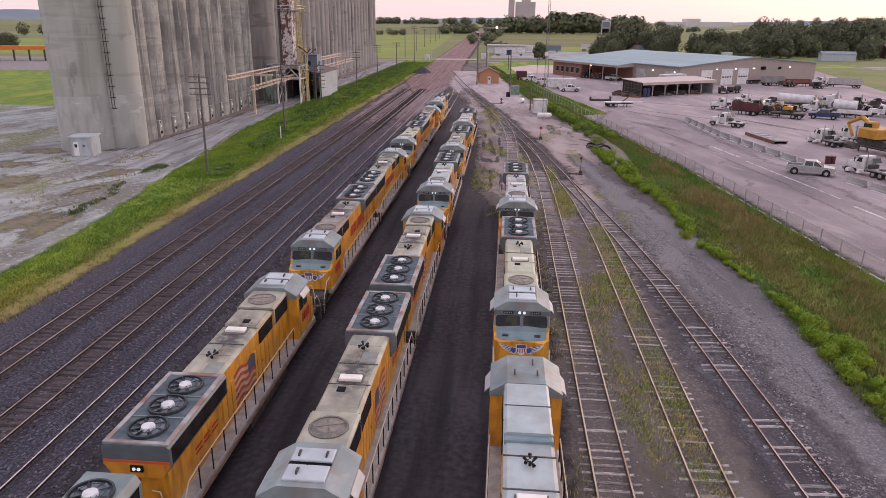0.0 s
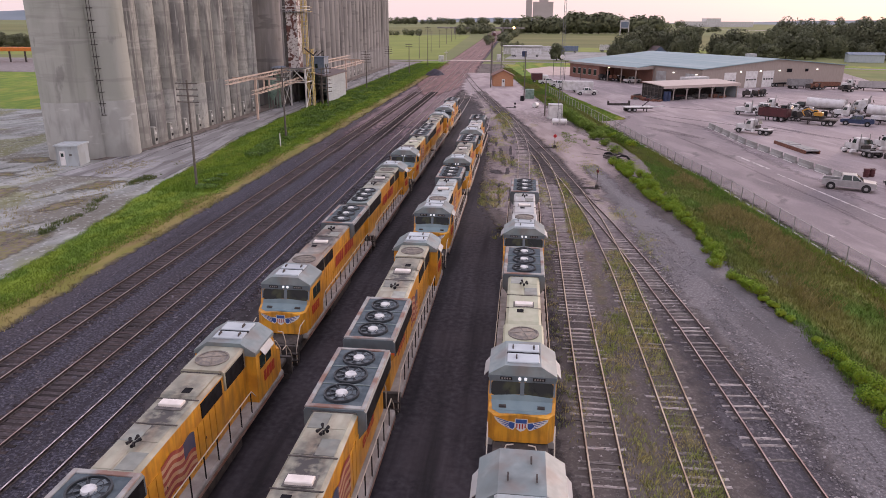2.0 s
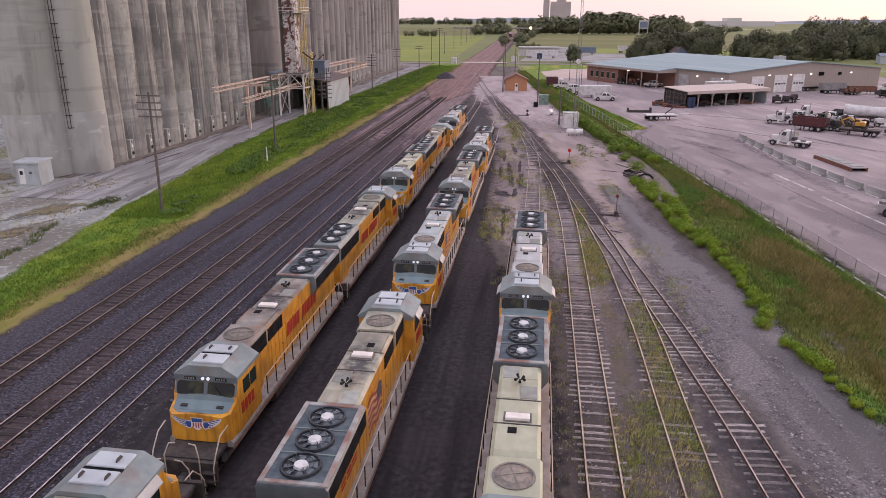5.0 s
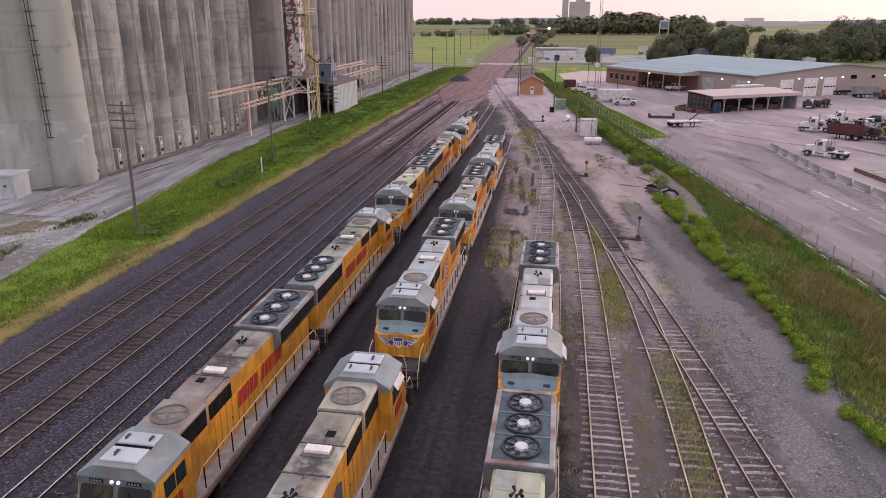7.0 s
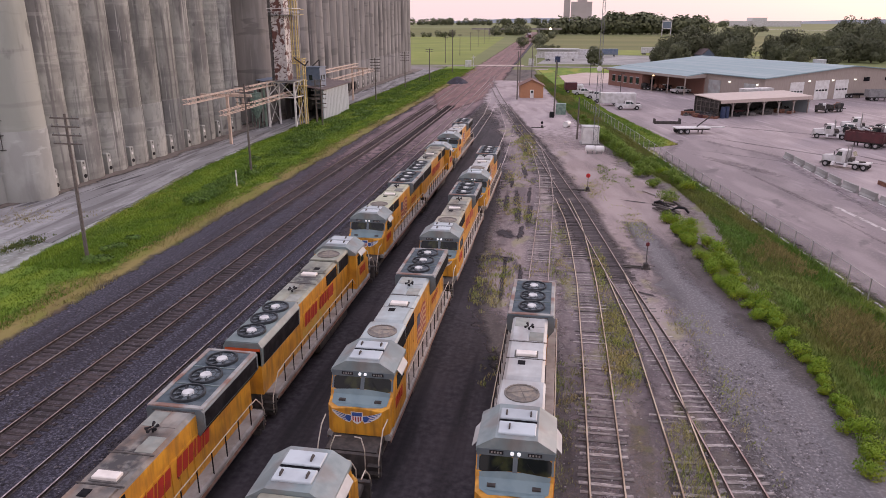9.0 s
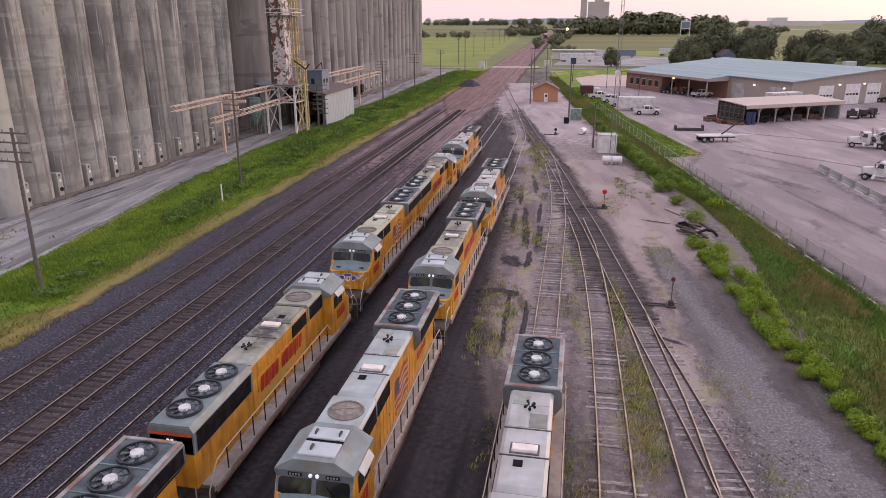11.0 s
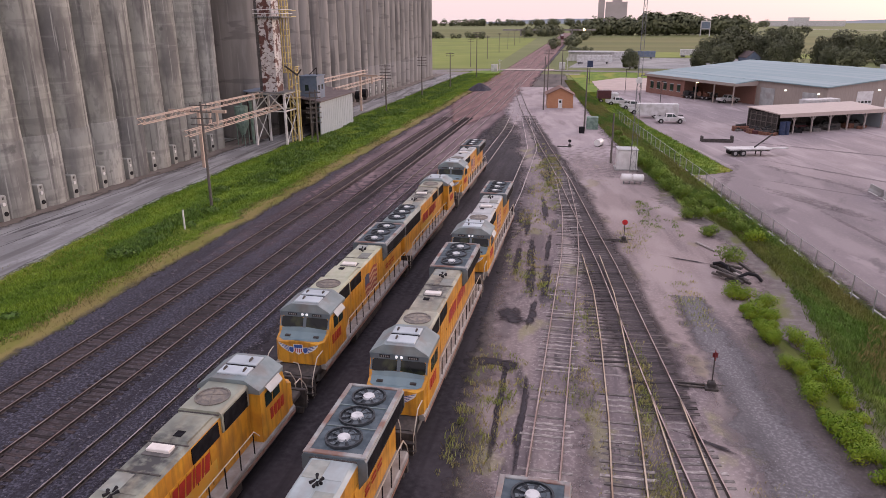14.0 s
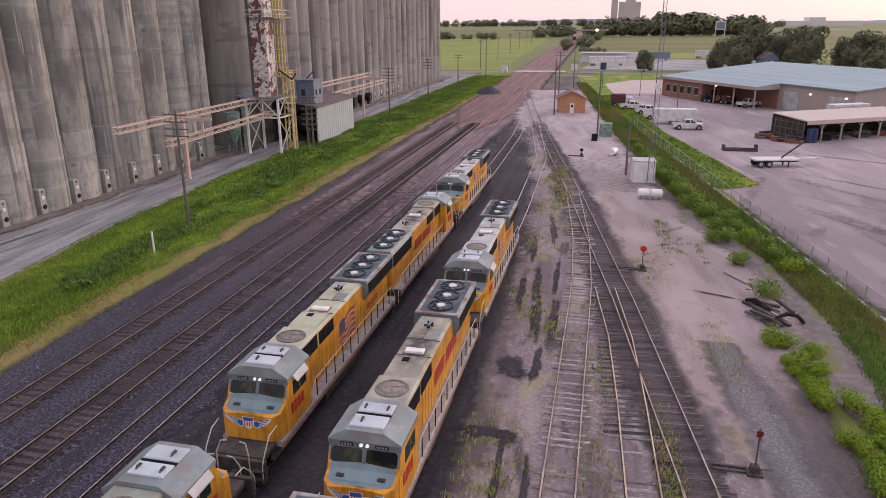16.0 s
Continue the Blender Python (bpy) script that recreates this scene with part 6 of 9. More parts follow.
for x, y in ((-48.2, 164.4), (-47.2, 164.4), (-48.2, 165.4), (-47.2, 165.4)):
    part("stair_post", Mesh().box(x - 0.08, y - 0.08, 11.6, x + 0.08, y + 0.08, 36), M_SAFETY, tw, "faded yellow stair post")
for k in range(10):
    z = 0.8 + k * 1.2
    part("stair_rail", Mesh().tube([(-47.5, 165.8, z), (-47.5, 164.6, z), (-46.3, 164.6, z + 0.6), (-46.3, 165.8, z + 0.6)], 0.06, 5), M_SAFETY, tw)
for k in range(26):
    z = 12.2 + k * 0.9
    part("stair_rail", Mesh().tube([(-48.2, 165.4, z), (-48.2, 164.4, z), (-47.2, 164.4, z), (-47.2, 165.4, z)], 0.05, 5), M_SAFETY, tw)
for z in (7.4, 11.6, 20.5):
    part("landing", Mesh().box(-48.4, 164.0, z, -46.0, 166.0, z + 0.1), M_SAFETY, tw)
    part("landing_rail", Mesh().tube([(-48.4, 164.0, z + 1.0), (-46.0, 164.0, z + 1.0), (-46.0, 166.0, z + 1.0)], 0.05, 5), M_SAFETY, tw)
part("side_duct", Mesh().cyl((-51.2, 162.0, 8.7), (-51.2, 162.0, 36), 0.32, seg=10), M_TRUCKGREY, tw, "narrow grey duct beside the leg")
part("spout", Mesh().cyl((-47.6, 163.6, 12.8), (-45.6, 164.2, 11.2), 0.15, seg=8), M_UNDER, tw, "dark grain spout")
part("spout", Mesh().cyl((-45.7, 164.2, 11.3), (-44.9, 164.0, 12.2), 0.13, seg=8), M_UNDER, tw)


def truss(name, p0, p1, h, w, material, label):
    """A light lattice gallery between two points."""
    th = thing(name, label, "truss gallery", "truss galleries")
    p0, p1 = Vector(p0), Vector(p1)
    d = p1 - p0
    side = Vector((-d.y, d.x, 0)).normalized() * w / 2
    up = Vector((0, 0, h))
    for a in (side, -side):
        for b in (Vector((0, 0, 0)), up):
            part("chord", Mesh().cyl(p0 + a + b, p1 + a + b, 0.07, seg=5), material, th)
    n = max(4, int(d.length / 1.1))
    for k in range(n):
        q0, q1 = p0 + d * k / n, p0 + d * (k + 1) / n
        for a in (side, -side):
            part("lacing", Mesh().cyl(q0 + a, q1 + a + up, 0.03, seg=4) if k % 2 else Mesh().cyl(q0 + a + up, q1 + a, 0.03, seg=4), material, th)
    return th


truss("truss_gallery", (-51.0, 128.2, 7.9), (-50.6, 160.4, 8.0), 0.7, 0.7, M_TRUSS, "faded orange lattice gallery along the silos")
truss("truss_gallery", (-48.8, 134.6, 5.5), (-48.4, 163.0, 5.9), 0.7, 0.7, M_TRUSS, "faded orange lattice gallery along the silos")
truss("truss_gallery", (-50.0, 181.0, 8.15), (-49.9, 214, 8.15), 0.7, 0.7, M_TRUSS, "faded orange lattice gallery along the silos")
truss("truss_gallery", (-47.5, 186.0, 6.4), (-47.0, 220, 6.6), 0.7, 0.7, M_TRUSS, "faded orange lattice gallery along the silos")
for x, y in ((-50.9, 141.4), (-49.5, 208.0)):
    tp = thing("gallery_support", "cream steel T-shaped post carrying the gallery", "post", "gallery supports", m=pose(x, y, 0))
    part("post", Mesh().box(-0.2, -0.2, -0.1, 0.2, 0.2, 8.0), M_TRUSS, tp)
    part("crossbeam", Mesh().box(-4.6, -0.16, 7.75, 4.2, 0.16, 8.15), M_TRUSS, tp)
    for dx in (1.7, 2.8):
        part("hanger", Mesh().box(dx - 0.14, -0.12, 6.2, dx + 0.14, 0.12, 7.75), M_TRUSS, tp)

sh = thing("loading_shed", "grey metal loading shed with brown roof", "shed")
part("wall", Mesh().box(-45.1, 171.4, -0.1, -44.9, 189.0, 6.0), M_METALSHED, sh, "pale corrugated metal wall")
ribs = Mesh().box(-0.03, -0.05, 0, 0.005, 0.05, 6.0).data("rib", M_METALSHED)
for k in range(17):
    part("rib", ribs, None, sh).matrix_basis = pose(-44.88, 171.9 + k, 0)
part("end_wall", Mesh().box(-53.0, 188.8, -0.1, -45.1, 189.0, 6.0), M_METALSHED, sh)
part("inner_wall", Mesh().box(-53.2, 171.4, -0.1, -53.0, 189.0, 7.0), M_UNDER, sh, "dark inner wall")
part("roof", Mesh().prism([(-54.5, 7.6), (-44.4, 6.05), (-44.4, 6.25), (-54.5, 7.8)], 170.6, 189.5, "y"), M_ROOFBROWN, sh, "brown sheet roof")
part("lean_to_roof", Mesh().prism([(-56.0, 8.4), (-51.6, 7.6), (-51.6, 7.75), (-56.0, 8.55)], 164.5, 171.5, "y"), M_BLUEGREY, sh, "blue-grey sheet roof")
for x, y, h in ((-46.5, 171.6, 6.2), (-49.2, 171.6, 6.7), (-52.0, 171.6, 7.1), (-52.0, 165.0, 7.6), (-55.6, 165.0, 8.2)):
    part("shed_post", Mesh().box(x - 0.12, y - 0.12, -0.1, x + 0.12, y + 0.12, h), M_UNDER, sh)
part("beam", Mesh().box(-52.2, 171.4, 4.3, -45.2, 171.6, 4.6), M_UNDER, sh)
hp = thing("grain_hopper", "dark steel hopper under the shed roof", "hopper", m=pose(-49.5, 176, 0))
part("bin", Mesh().cyl((0, 0, 1.4), (0, 0, 4.0), 0.5, 2.0, 12), M_UNDER, hp)
for a in range(4):
    part("leg", Mesh().cyl((1.5 * math.cos(a * 1.57), 1.5 * math.sin(a * 1.57), -0.1), (1.5 * math.cos(a * 1.57), 1.5 * math.sin(a * 1.57), 3.4), 0.1, seg=6), M_UNDER, hp)
bh = thing("rooftop_cabin", "blue-grey metal cabin on the shed roof", "cabin", m=pose(-47.4, 174.6, 6.55) @ Matrix.Diagonal((1, 1, 0.88, 1)))
part("wall", Mesh().box(-1.6, -1.9, -0.15, 1.6, 1.9, 4.3), M_BLUEGREY, bh)
part("roof", Mesh().box(-1.75, -2.05, 4.3, 1.75, 2.05, 4.5), M_BLUEGREY, bh)
part("duct", Mesh().add([(-2.9, -1.6, 0.3), (-1.6, -1.6, -0.1), (-1.6, 0.2, -0.1), (-2.9, 0.2, 0.3), (-2.6, -1.6, 3.6), (-1.6, -1.6, 4.2), (-1.6, 0.2, 4.2), (-2.6, 0.2, 3.6)], [(4, 5, 6, 7), (0, 1, 5, 4), (2, 3, 7, 6), (3, 0, 4, 7)]), M_METALSHED, bh)
for y in (-0.9, 0.7):
    part("window", Mesh().box(1.6, y - 0.35, 1.6, 1.63, y + 0.35, 2.6), M_GLASS, bh)
part("window", Mesh().box(-0.7, -1.93, 1.5, 0.0, -1.9, 2.7), M_GLASS, bh)
part("pipe", Mesh().tube([(-1.0, 1.0, 4.4), (0.2, 0.4, 5.4), (0.9, 0.2, 6.0), (0.9, 0.2, 4.4)], 0.1, 6), M_UNDER, bh)
gm = thing("dust_collector", "faded green dust collector with pipes", "machine", m=pose(-54.4, 160.2, 0) @ Matrix.Diagonal((0.8, 0.8, 0.85, 1)))
part("hopper", Mesh().cyl((0, 0, 2.0), (0, 0, 4.2), 0.4, 1.4, 14), M_GREENMACH, gm)
part("drum", Mesh().cyl((0, 0, 4.2), (0, 0, 7.6), 1.4, seg=16), M_GREENMACH, gm)
part("pipe", Mesh().tube([(0, 0, 7.6), (0, 0.2, 8.6), (1.2, 0.8, 9.2), (1.6, 1.2, 8.0), (1.6, 1.4, 0)], 0.3, 8), M_GREENMACH, gm)
for a in range(4):
    part("leg", Mesh().cyl((1.2 * math.cos(a * 1.57 + 0.7), 1.2 * math.sin(a * 1.57 + 0.7), -0.1), (1.2 * math.cos(a * 1.57 + 0.7), 1.2 * math.sin(a * 1.57 + 0.7), 4.4), 0.1, seg=6), M_GREENMACH, gm)

# round dark intake drums along the far silos
for k in range(4):
    dr = thing("intake_drum", "black round intake drum beside the silos", "drum", "intake drums", m=pose(-56.6, 214.0 + 5.55 * k, 0))
    part("drum", Mesh().cyl((0, 0, 1.7), (1.2, 0, 1.7), 1.1, seg=16), M_BLACK, dr)
    part("stand", Mesh().box(0.2, -0.5, -0.1, 0.9, 0.5, 1.0), M_UNDER, dr)

# ---- utility poles ----


def utility_pole(x, y, h, arms, lean=0.0, label="weathered wooden utility pole with crossarms", spacing=0.7, arm=2.6):
    th = thing("utility_pole", label, "utility pole", "utility poles", m=pose(x, y, 0, 0, lean, 0))
    part("shaft", Mesh().cyl((0, 0, -0.3), (0, 0, h), 0.17, 0.11, 10), M_WOOD, th)
    for k in range(arms):
        z = h - 0.35 - k * spacing
        part("crossarm", Mesh().box(-arm / 2, -0.16, z - 0.06, arm / 2, -0.05, z + 0.06), M_WOOD, th)
        for q in (-0.46, -0.26, 0.26, 0.46):
            part("insulator", Mesh().cyl((q * arm, -0.1, z + 0.06), (q * arm, -0.1, z + 0.24), 0.05, 0.035, 6), M_STEELDULL, th)
    return th


utility_pole(-37.2, 84.7, 12.4, 4, 0.5)
utility_pole(-38.5, 121.5, 11.6, 4, 0.0)
utility_pole(-43.0, 164.8, 8.8, 7, spacing=0.85, arm=2.0, label="short wooden pole with many crossarms")
utility_pole(-44.9, 167.0, 8.4, 6, spacing=0.85, arm=1.6, label="short wooden pole with many crossarms")
utility_pole(-43.5, 208.0, 10.5, 5)
utility_pole(-43.8, 244.0, 10.5, 4)
utility_pole(-41.1, 270.0, 10.5, 2)
utility_pole(-39.9, 313.0, 16.0, 3)
for k in range(7):
    utility_pole(-52 - 3 * k, 370 + 70 * k, 12.0, 2)
utility_pole(-8.3, 217.0, 12.0, 0, label="bare wooden pole beside the hut")
utility_pole(-9.2, 243.0, 12.5, 2)
utility_pole(-7.5, 284.0, 11.0, 1)
utility_pole(1.6, 185.5, 11.6, 0, label="tall dark bare wooden pole")
utility_pole(6.0, 155.6, 7.2, 0, label="short grey wooden pole")
mk = thing("marker_post", "thin white marker post in the grass", "post", m=pose(-36.4, 112.6, 0))
part("stake", Mesh().box(-0.06, -0.06, -0.1, 0.06, 0.06, 2.0), M_WHITE, mk)

# ---- yard things ----
M_TAN = mat("tan_siding", (0.47, 0.24, 0.13), (0.42, 0.21, 0.115), 1.2, 0.8, streak=(1, 1, 6))
M_SHINGLE = mat("brown_shingles", (0.24, 0.15, 0.12), (0.17, 0.10, 0.085), 2.0, 0.9)
hut = thing("yard_hut", "tan yard hut with gabled roof and white door", "hut", m=pose(-5.0, 224.0, 0, 0, 0, 6))
part("wall", Mesh().prism([(-3.0, -0.1), (3.0, -0.1), (3.0, 3.2), (0, 4.6), (-3.0, 3.2)], -2.6, 4.0, "y"), M_TAN, hut)
for s in (-1, 1):
    part("roof", Mesh().prism([(0, 4.62), (s * 3.5, 2.98), (s * 3.5, 3.1), (0, 4.78)][::s], -3.0, 4.4, "y"), M_SHINGLE, hut)
dd = part("door", Mesh().box(-0.45, -2.66, 0, 0.5, -2.6, 2.1), M_WHITE, hut, "white door with window")
part("door_window", Mesh().box(-0.22, -2.68, 1.2, 0.27, -2.66, 1.8), M_GLASS, dd)

wc = thing("signal_cabinet", "white metal signal cabinet on a slab", "cabinet", m=pose(8.0, 152.0, 0, 0, 0, 4))
part("body", Mesh().box(-1.35, -1.3, 0.1, 1.35, 1.3, 2.8, c=0.05), M_WHITE, wc)
part("base_slab", Mesh().box(-1.6, -1.6, -0.1, 1.6, 1.6, 0.12), M_CONCRETE, wc)
for dx in (-0.66, 0.02):
    part("door", Mesh().box(dx, -1.33, 0.3, dx + 0.62, -1.3, 2.5), M_WHITE, wc)
part("roof_lip", Mesh().box(-1.42, -1.37, 2.8, 1.42, 1.37, 2.88), M_ROOF_WHITE, wc)
for dx in (-0.65, 0.75):
    tk = thing("propane_tank", "white horizontal propane tank", "tank", "propane tanks", m=pose(8.4 + dx, 142.4, 0, 0, 0, 0))
    part("body", Mesh().cyl((-0.6, 0, 0.75), (0.6, 0, 0.75), 0.5, seg=16), M_WHITE, tk, smooth=True)
    for s in (-1, 1):
        part("tank_end", Mesh().cyl((s * 0.6, 0, 0.75), (s * 0.74, 0, 0.75), 0.5, 0.28, 16), M_WHITE, tk)
        part("leg", Mesh().box(s * 0.35 - 0.06, -0.35, -0.05, s * 0.35 + 0.06, 0.35, 0.4), M_STEELDULL, tk)
ma = thing("radio_mast", "tall thin lattice radio mast", "mast", m=pose(8.7, 149.6, 0))
for a in range(3):
    part("mast_leg", Mesh().cyl((0.5 * math.cos(a * 2.094), 0.5 * math.sin(a * 2.094), -0.1), (0.2 * math.cos(a * 2.094), 0.2 * math.sin(a * 2.094), 26), 0.035, seg=5), M_STEELDULL, ma)
for k in range(26):
    for a in range(3):
        r0, r1 = 0.5 - 0.3 * k / 26, 0.5 - 0.3 * (k + 1) / 26
        part("lacing", Mesh().cyl((r0 * math.cos(a * 2.094), r0 * math.sin(a * 2.094), k), (r1 * math.cos((a + 1) * 2.094), r1 * math.sin((a + 1) * 2.094), k + 1), 0.018, seg=4), M_STEELDULL, ma)
part("dish", Mesh().cyl((0, -0.3, 12.3), (0, -0.45, 12.3), 0.42, seg=18), M_WHITE, ma, "white round dish")
gb = thing("equipment_box", "dark green equipment box", "cabinet", m=pose(3.0, 189.2, 0))
part("body", Mesh().box(-1.1, -0.9, -0.05, 1.1, 0.9, 2.3, c=0.08), M_GREENMACH, gb)
gb = thing("relay_box", "black relay box at the pole foot", "cabinet", m=pose(1.2, 183.4, 0))
part("body", Mesh().box(-0.5, -0.4, -0.05, 0.5, 0.4, 1.2, c=0.05), M_BLACK, gb)
tk = thing("water_tank", "small white water tank on its side", "tank", m=pose(4.3, 170.0, 0, 0, 0, 70))
part("body", Mesh().cyl((-0.9, 0, 0.6), (0.9, 0, 0.6), 0.55, seg=16), M_WHITE, tk, smooth=True)
part("cradle", Mesh().box(-0.7, -0.4, -0.05, 0.7, 0.4, 0.2), M_UNDER, tk)


def switch_stand(x, y, h, colour, label, throw, edge=False):
    th = thing("switch_stand", label, "switch stand", "switch stands", m=pose(x, y, 0))
    part("base", Mesh().box(-0.35, -0.3, -0.02, 0.35, 0.3, 0.14).box(-0.2, -0.2, 0.14, 0.2, 0.2, 0.5, c=0.06), M_UNDER, th)
    part("mast", Mesh().cyl((0, 0, 0.4), (0, 0, h), 0.035, seg=6), M_UNDER, th)
    if edge:
        part("target", Mesh().box(-0.02, -0.16, h - 0.25, 0.02, 0.16, h + 0.25).box(-0.14, -0.02, h - 0.12, 0.14, 0.02, h + 0.16), colour, th, "narrow target blade")
    else:
        part("target", Mesh().cyl((0, -0.02, h), (0, 0.02, h), 0.26, seg=16), colour, th, "round target disc")
    part("throw_rod", Mesh().box(-throw, -0.07, 0.02, -0.3, 0.07, 0.10).box(-throw, 0.25, 0.02, -0.3, 0.37, 0.12), M_UNDER, th)
    part("lever", Mesh().cyl((0.1, 0, 0.3), (0.75, 0.1, 0.22), 0.03, seg=5), M_UNDER, th)


M_SIGNALRED = mat("signal_red", (0.55, 0.02, 0.025), (0.45, 0.02, 0.02), 3.0, 0.5)
M_DULLRED = mat("dull_red", (0.16, 0.02, 0.025), (0.12, 0.02, 0.02), 3.0, 0.6)
switch_stand(10.55, 89.7, 2.1, M_DULLRED, "black switch stand with dull red target", 1.8, True)
switch_stand(6.6, 117.0, 1.9, M_SIGNALRED, "switch stand with bright red round target", 2.6)
switch_stand(-0.4, 168.0, 1.0, M_BLACK, "low black switch stand", 2.0)

rnd = random.Random(11)
for k in range(20):
    tb = thing("scrap_timber", "dark discarded timber in a heap of old ties", "timber", "scrap heap", m=pose(15.2 + rnd.uniform(-1.1, 1.0), 109.0 + rnd.uniform(-1.3, 1.6), 0.08 + 0.11 * (k // 4), rnd.uniform(-5, 5), rnd.uniform(-6, 6), -58 + rnd.uniform(-18, 18)))
    part("beam", Mesh().box(-1.0, -0.12, -0.1, 1.0, 0.12, 0.1, c=0.02), M_TIE_GREY if k % 5 == 0 else M_UNDER, tb)
for k, (dx, dy) in enumerate(((-0.9, 1.1), (0.9, -1.0))):
    dp = thing("scrap_pipe", "black bent scrap pipe in the heap", "pipe", "scrap heap", m=pose(15.2 + dx, 109.0 + dy, 0.55, 0, 12, -50 + 60 * k))
    part("pipe", Mesh().tube([(-0.9, 0, -0.3), (-0.3, 0.1, 0.1), (0.4, 0, 0.15), (0.9, -0.2, -0.2)], 0.14, 8), M_BLACK, dp)
tb = thing("loose_tie", "grey tie lying on the ground", "timber", m=pose(13.9, 116.6, 0.08, 0, 0, -62))
part("beam", Mesh().box(-1.4, -0.13, -0.1, 1.4, 0.13, 0.1, c=0.02), M_TIE_GREY, tb)

# ---- chain-link fence along the lot ----
M_CHAIN = bpy.data.materials.new("chain_link")
M_CHAIN.use_nodes = True
cn, cl = M_CHAIN.node_tree.nodes, M_CHAIN.node_tree.links
cb = cn["Principled BSDF"]
cb.inputs["Base Color"].default_value = (0.40, 0.40, 0.40, 1)
cb.inputs["Metallic"].default_value, cb.inputs["Roughness"].default_value = 0.7, 0.5
cb.inputs["Alpha"].default_value = 0.22
M_GALV = mat("galvanised_pipe", (0.42, 0.42, 0.42), (0.34, 0.34, 0.34), 3.0, 0.45, 0.6)
fence = thing("chain_link_fence", "grey chain-link fence with galvanised posts", "fence")
post = Mesh().cyl((0, 0, -0.2), (0, 0, 1.85), 0.045, seg=7).data("fence_post", M_GALV)
y = -8.0
while y < 205:
    part("fence_post", post, None, fence).matrix_basis = pose(lerp(FENCE, y), y, 0)
    y2 = y + 3.0
    part("top_rail", Mesh().cyl((lerp(FENCE, y), y, 1.8), (lerp(FENCE, y2), y2, 1.8), 0.025, seg=5), M_GALV, fence)
    part("mesh_panel", Mesh().quad((lerp(FENCE, y), y, 0), (lerp(FENCE, y2), y2, 0), (lerp(FENCE, y2), y2, 1.8), (lerp(FENCE, y), y, 1.8)), M_CHAIN, fence)
    y = y2
strip = Mesh()
yy = 0.0
while yy < 170:
    ln = rnd.uniform(1.0, 1.8)
    x0, x1 = lerp(FENCE, yy) + 0.5, lerp(FENCE, yy + ln) + 0.5
    strip.add([(x0 - 0.07, yy, -0.05), (x0 + 0.07, yy, -0.05), (x1 + 0.07, yy + ln, -0.05), (x1 - 0.07, yy + ln, -0.05), (x0 - 0.07, yy, 0.06), (x0 + 0.07, yy, 0.06), (x1 + 0.07, yy + ln, 0.06), (x1 - 0.07, yy + ln, 0.06)],
              [(4, 5, 6, 7), (0, 1, 5, 4), (1, 2, 6, 5), (2, 3, 7, 6), (3, 0, 4, 7)])
    yy += ln + rnd.uniform(1.0, 2.0)
tagged(part("kerb_block", strip, M_ROOF_WHITE), "broken row of pale kerb blocks along the fence", "kerb", kind="stuff")

# ---- truck lot ----
sheet("lot_verge", "green grass triangle beside the lot", "grass", [(149, 16.6), (191, 10.3), (260, 1.1), (330, -7)], [(149, 17.2), (153, 22.6), (175, 18.0), (196, 13.6), (235, 9.0), (262, 5.0), (330, -1)], 149.5, 330, -0.02, M_GRASS_F, rag=0.2, margin=0.8)
sheet("lot_wear", "darker worn asphalt strip across the lot", "road", [(-40, 41.8), (0, 37.2), (50, 30.8), (91, 26.0), (140, 18.6), (160, 24)], [(-40, 55), (0, 49), (60, 41.5), (90, 40.0), (120, 36.5), (145, 35), (160, 27)], -40, 158, -0.03, M_LOTDARK_F, rag=0.5, margin=3.0)
ln = Mesh()
for (x0, y0), (x1, y1), w in (((33.6, 114.0), (35.2, 104.7), 0.26), ((35.2, 101.8), (38.8, 80.1), 0.16), ((30.2, 74.9), (31.0, 73.0), 0.14), ((29.4, 79.1), (30.0, 78.6), 0.14), ((38.7, 77), (42, 58), 0.22)):
    ln.quad((x0 - w, y0, -0.015), (x1 - w, y1, -0.015), (x1 + w, y1, -0.015), (x0 + w, y0, -0.015))
M_WORNLINE = layered("worn_line_paint", (0.50, 0.47, 0.46), [((0.22, 0.195, 0.19), (1, 0.4, 1), 2.2, 0.46, 0.58, 0.9, 0), ((0.60, 0.57, 0.56), (1, 0.3, 1), 1.0, 0.5, 0.62, 0.6, 0)], 0.85)
tagged(part("lot_line", ln, M_WORNLINE), "worn white painted lines on the lot", "road marking", kind="structure")

for k, (cx, cy, rx, ry, tn) in enumerate(((31.0, 118.0, 0.5, 17.0, 0.20), (36.5, 121.0, 0.4, 15.0, 0.02), (28.5, 136.0, 1.6, 10.0, 0.55), (40.0, 150.0, 0.6, 20.0, 0.75), (34.0, 96.0, 0.35, 14.0, 0.16), (45.0, 170.0, 0.8, 22.0, 1.05), (52.0, 140.0, 1.2, 12.0, 0.5), (37.0, 70.0, 0.5, 18.0, 0.12), (33.5, 142.0, 0.3, 12.0, 0.95))):
    blotch("tyre_wear", "dark worn tyre path on the gravel lot", "tyre marks", cx, cy, rx, ry, -0.027 + 0.001 * k, M_LOTDARK_F, 300 + 2.3 * k, tn, dense=0.42)

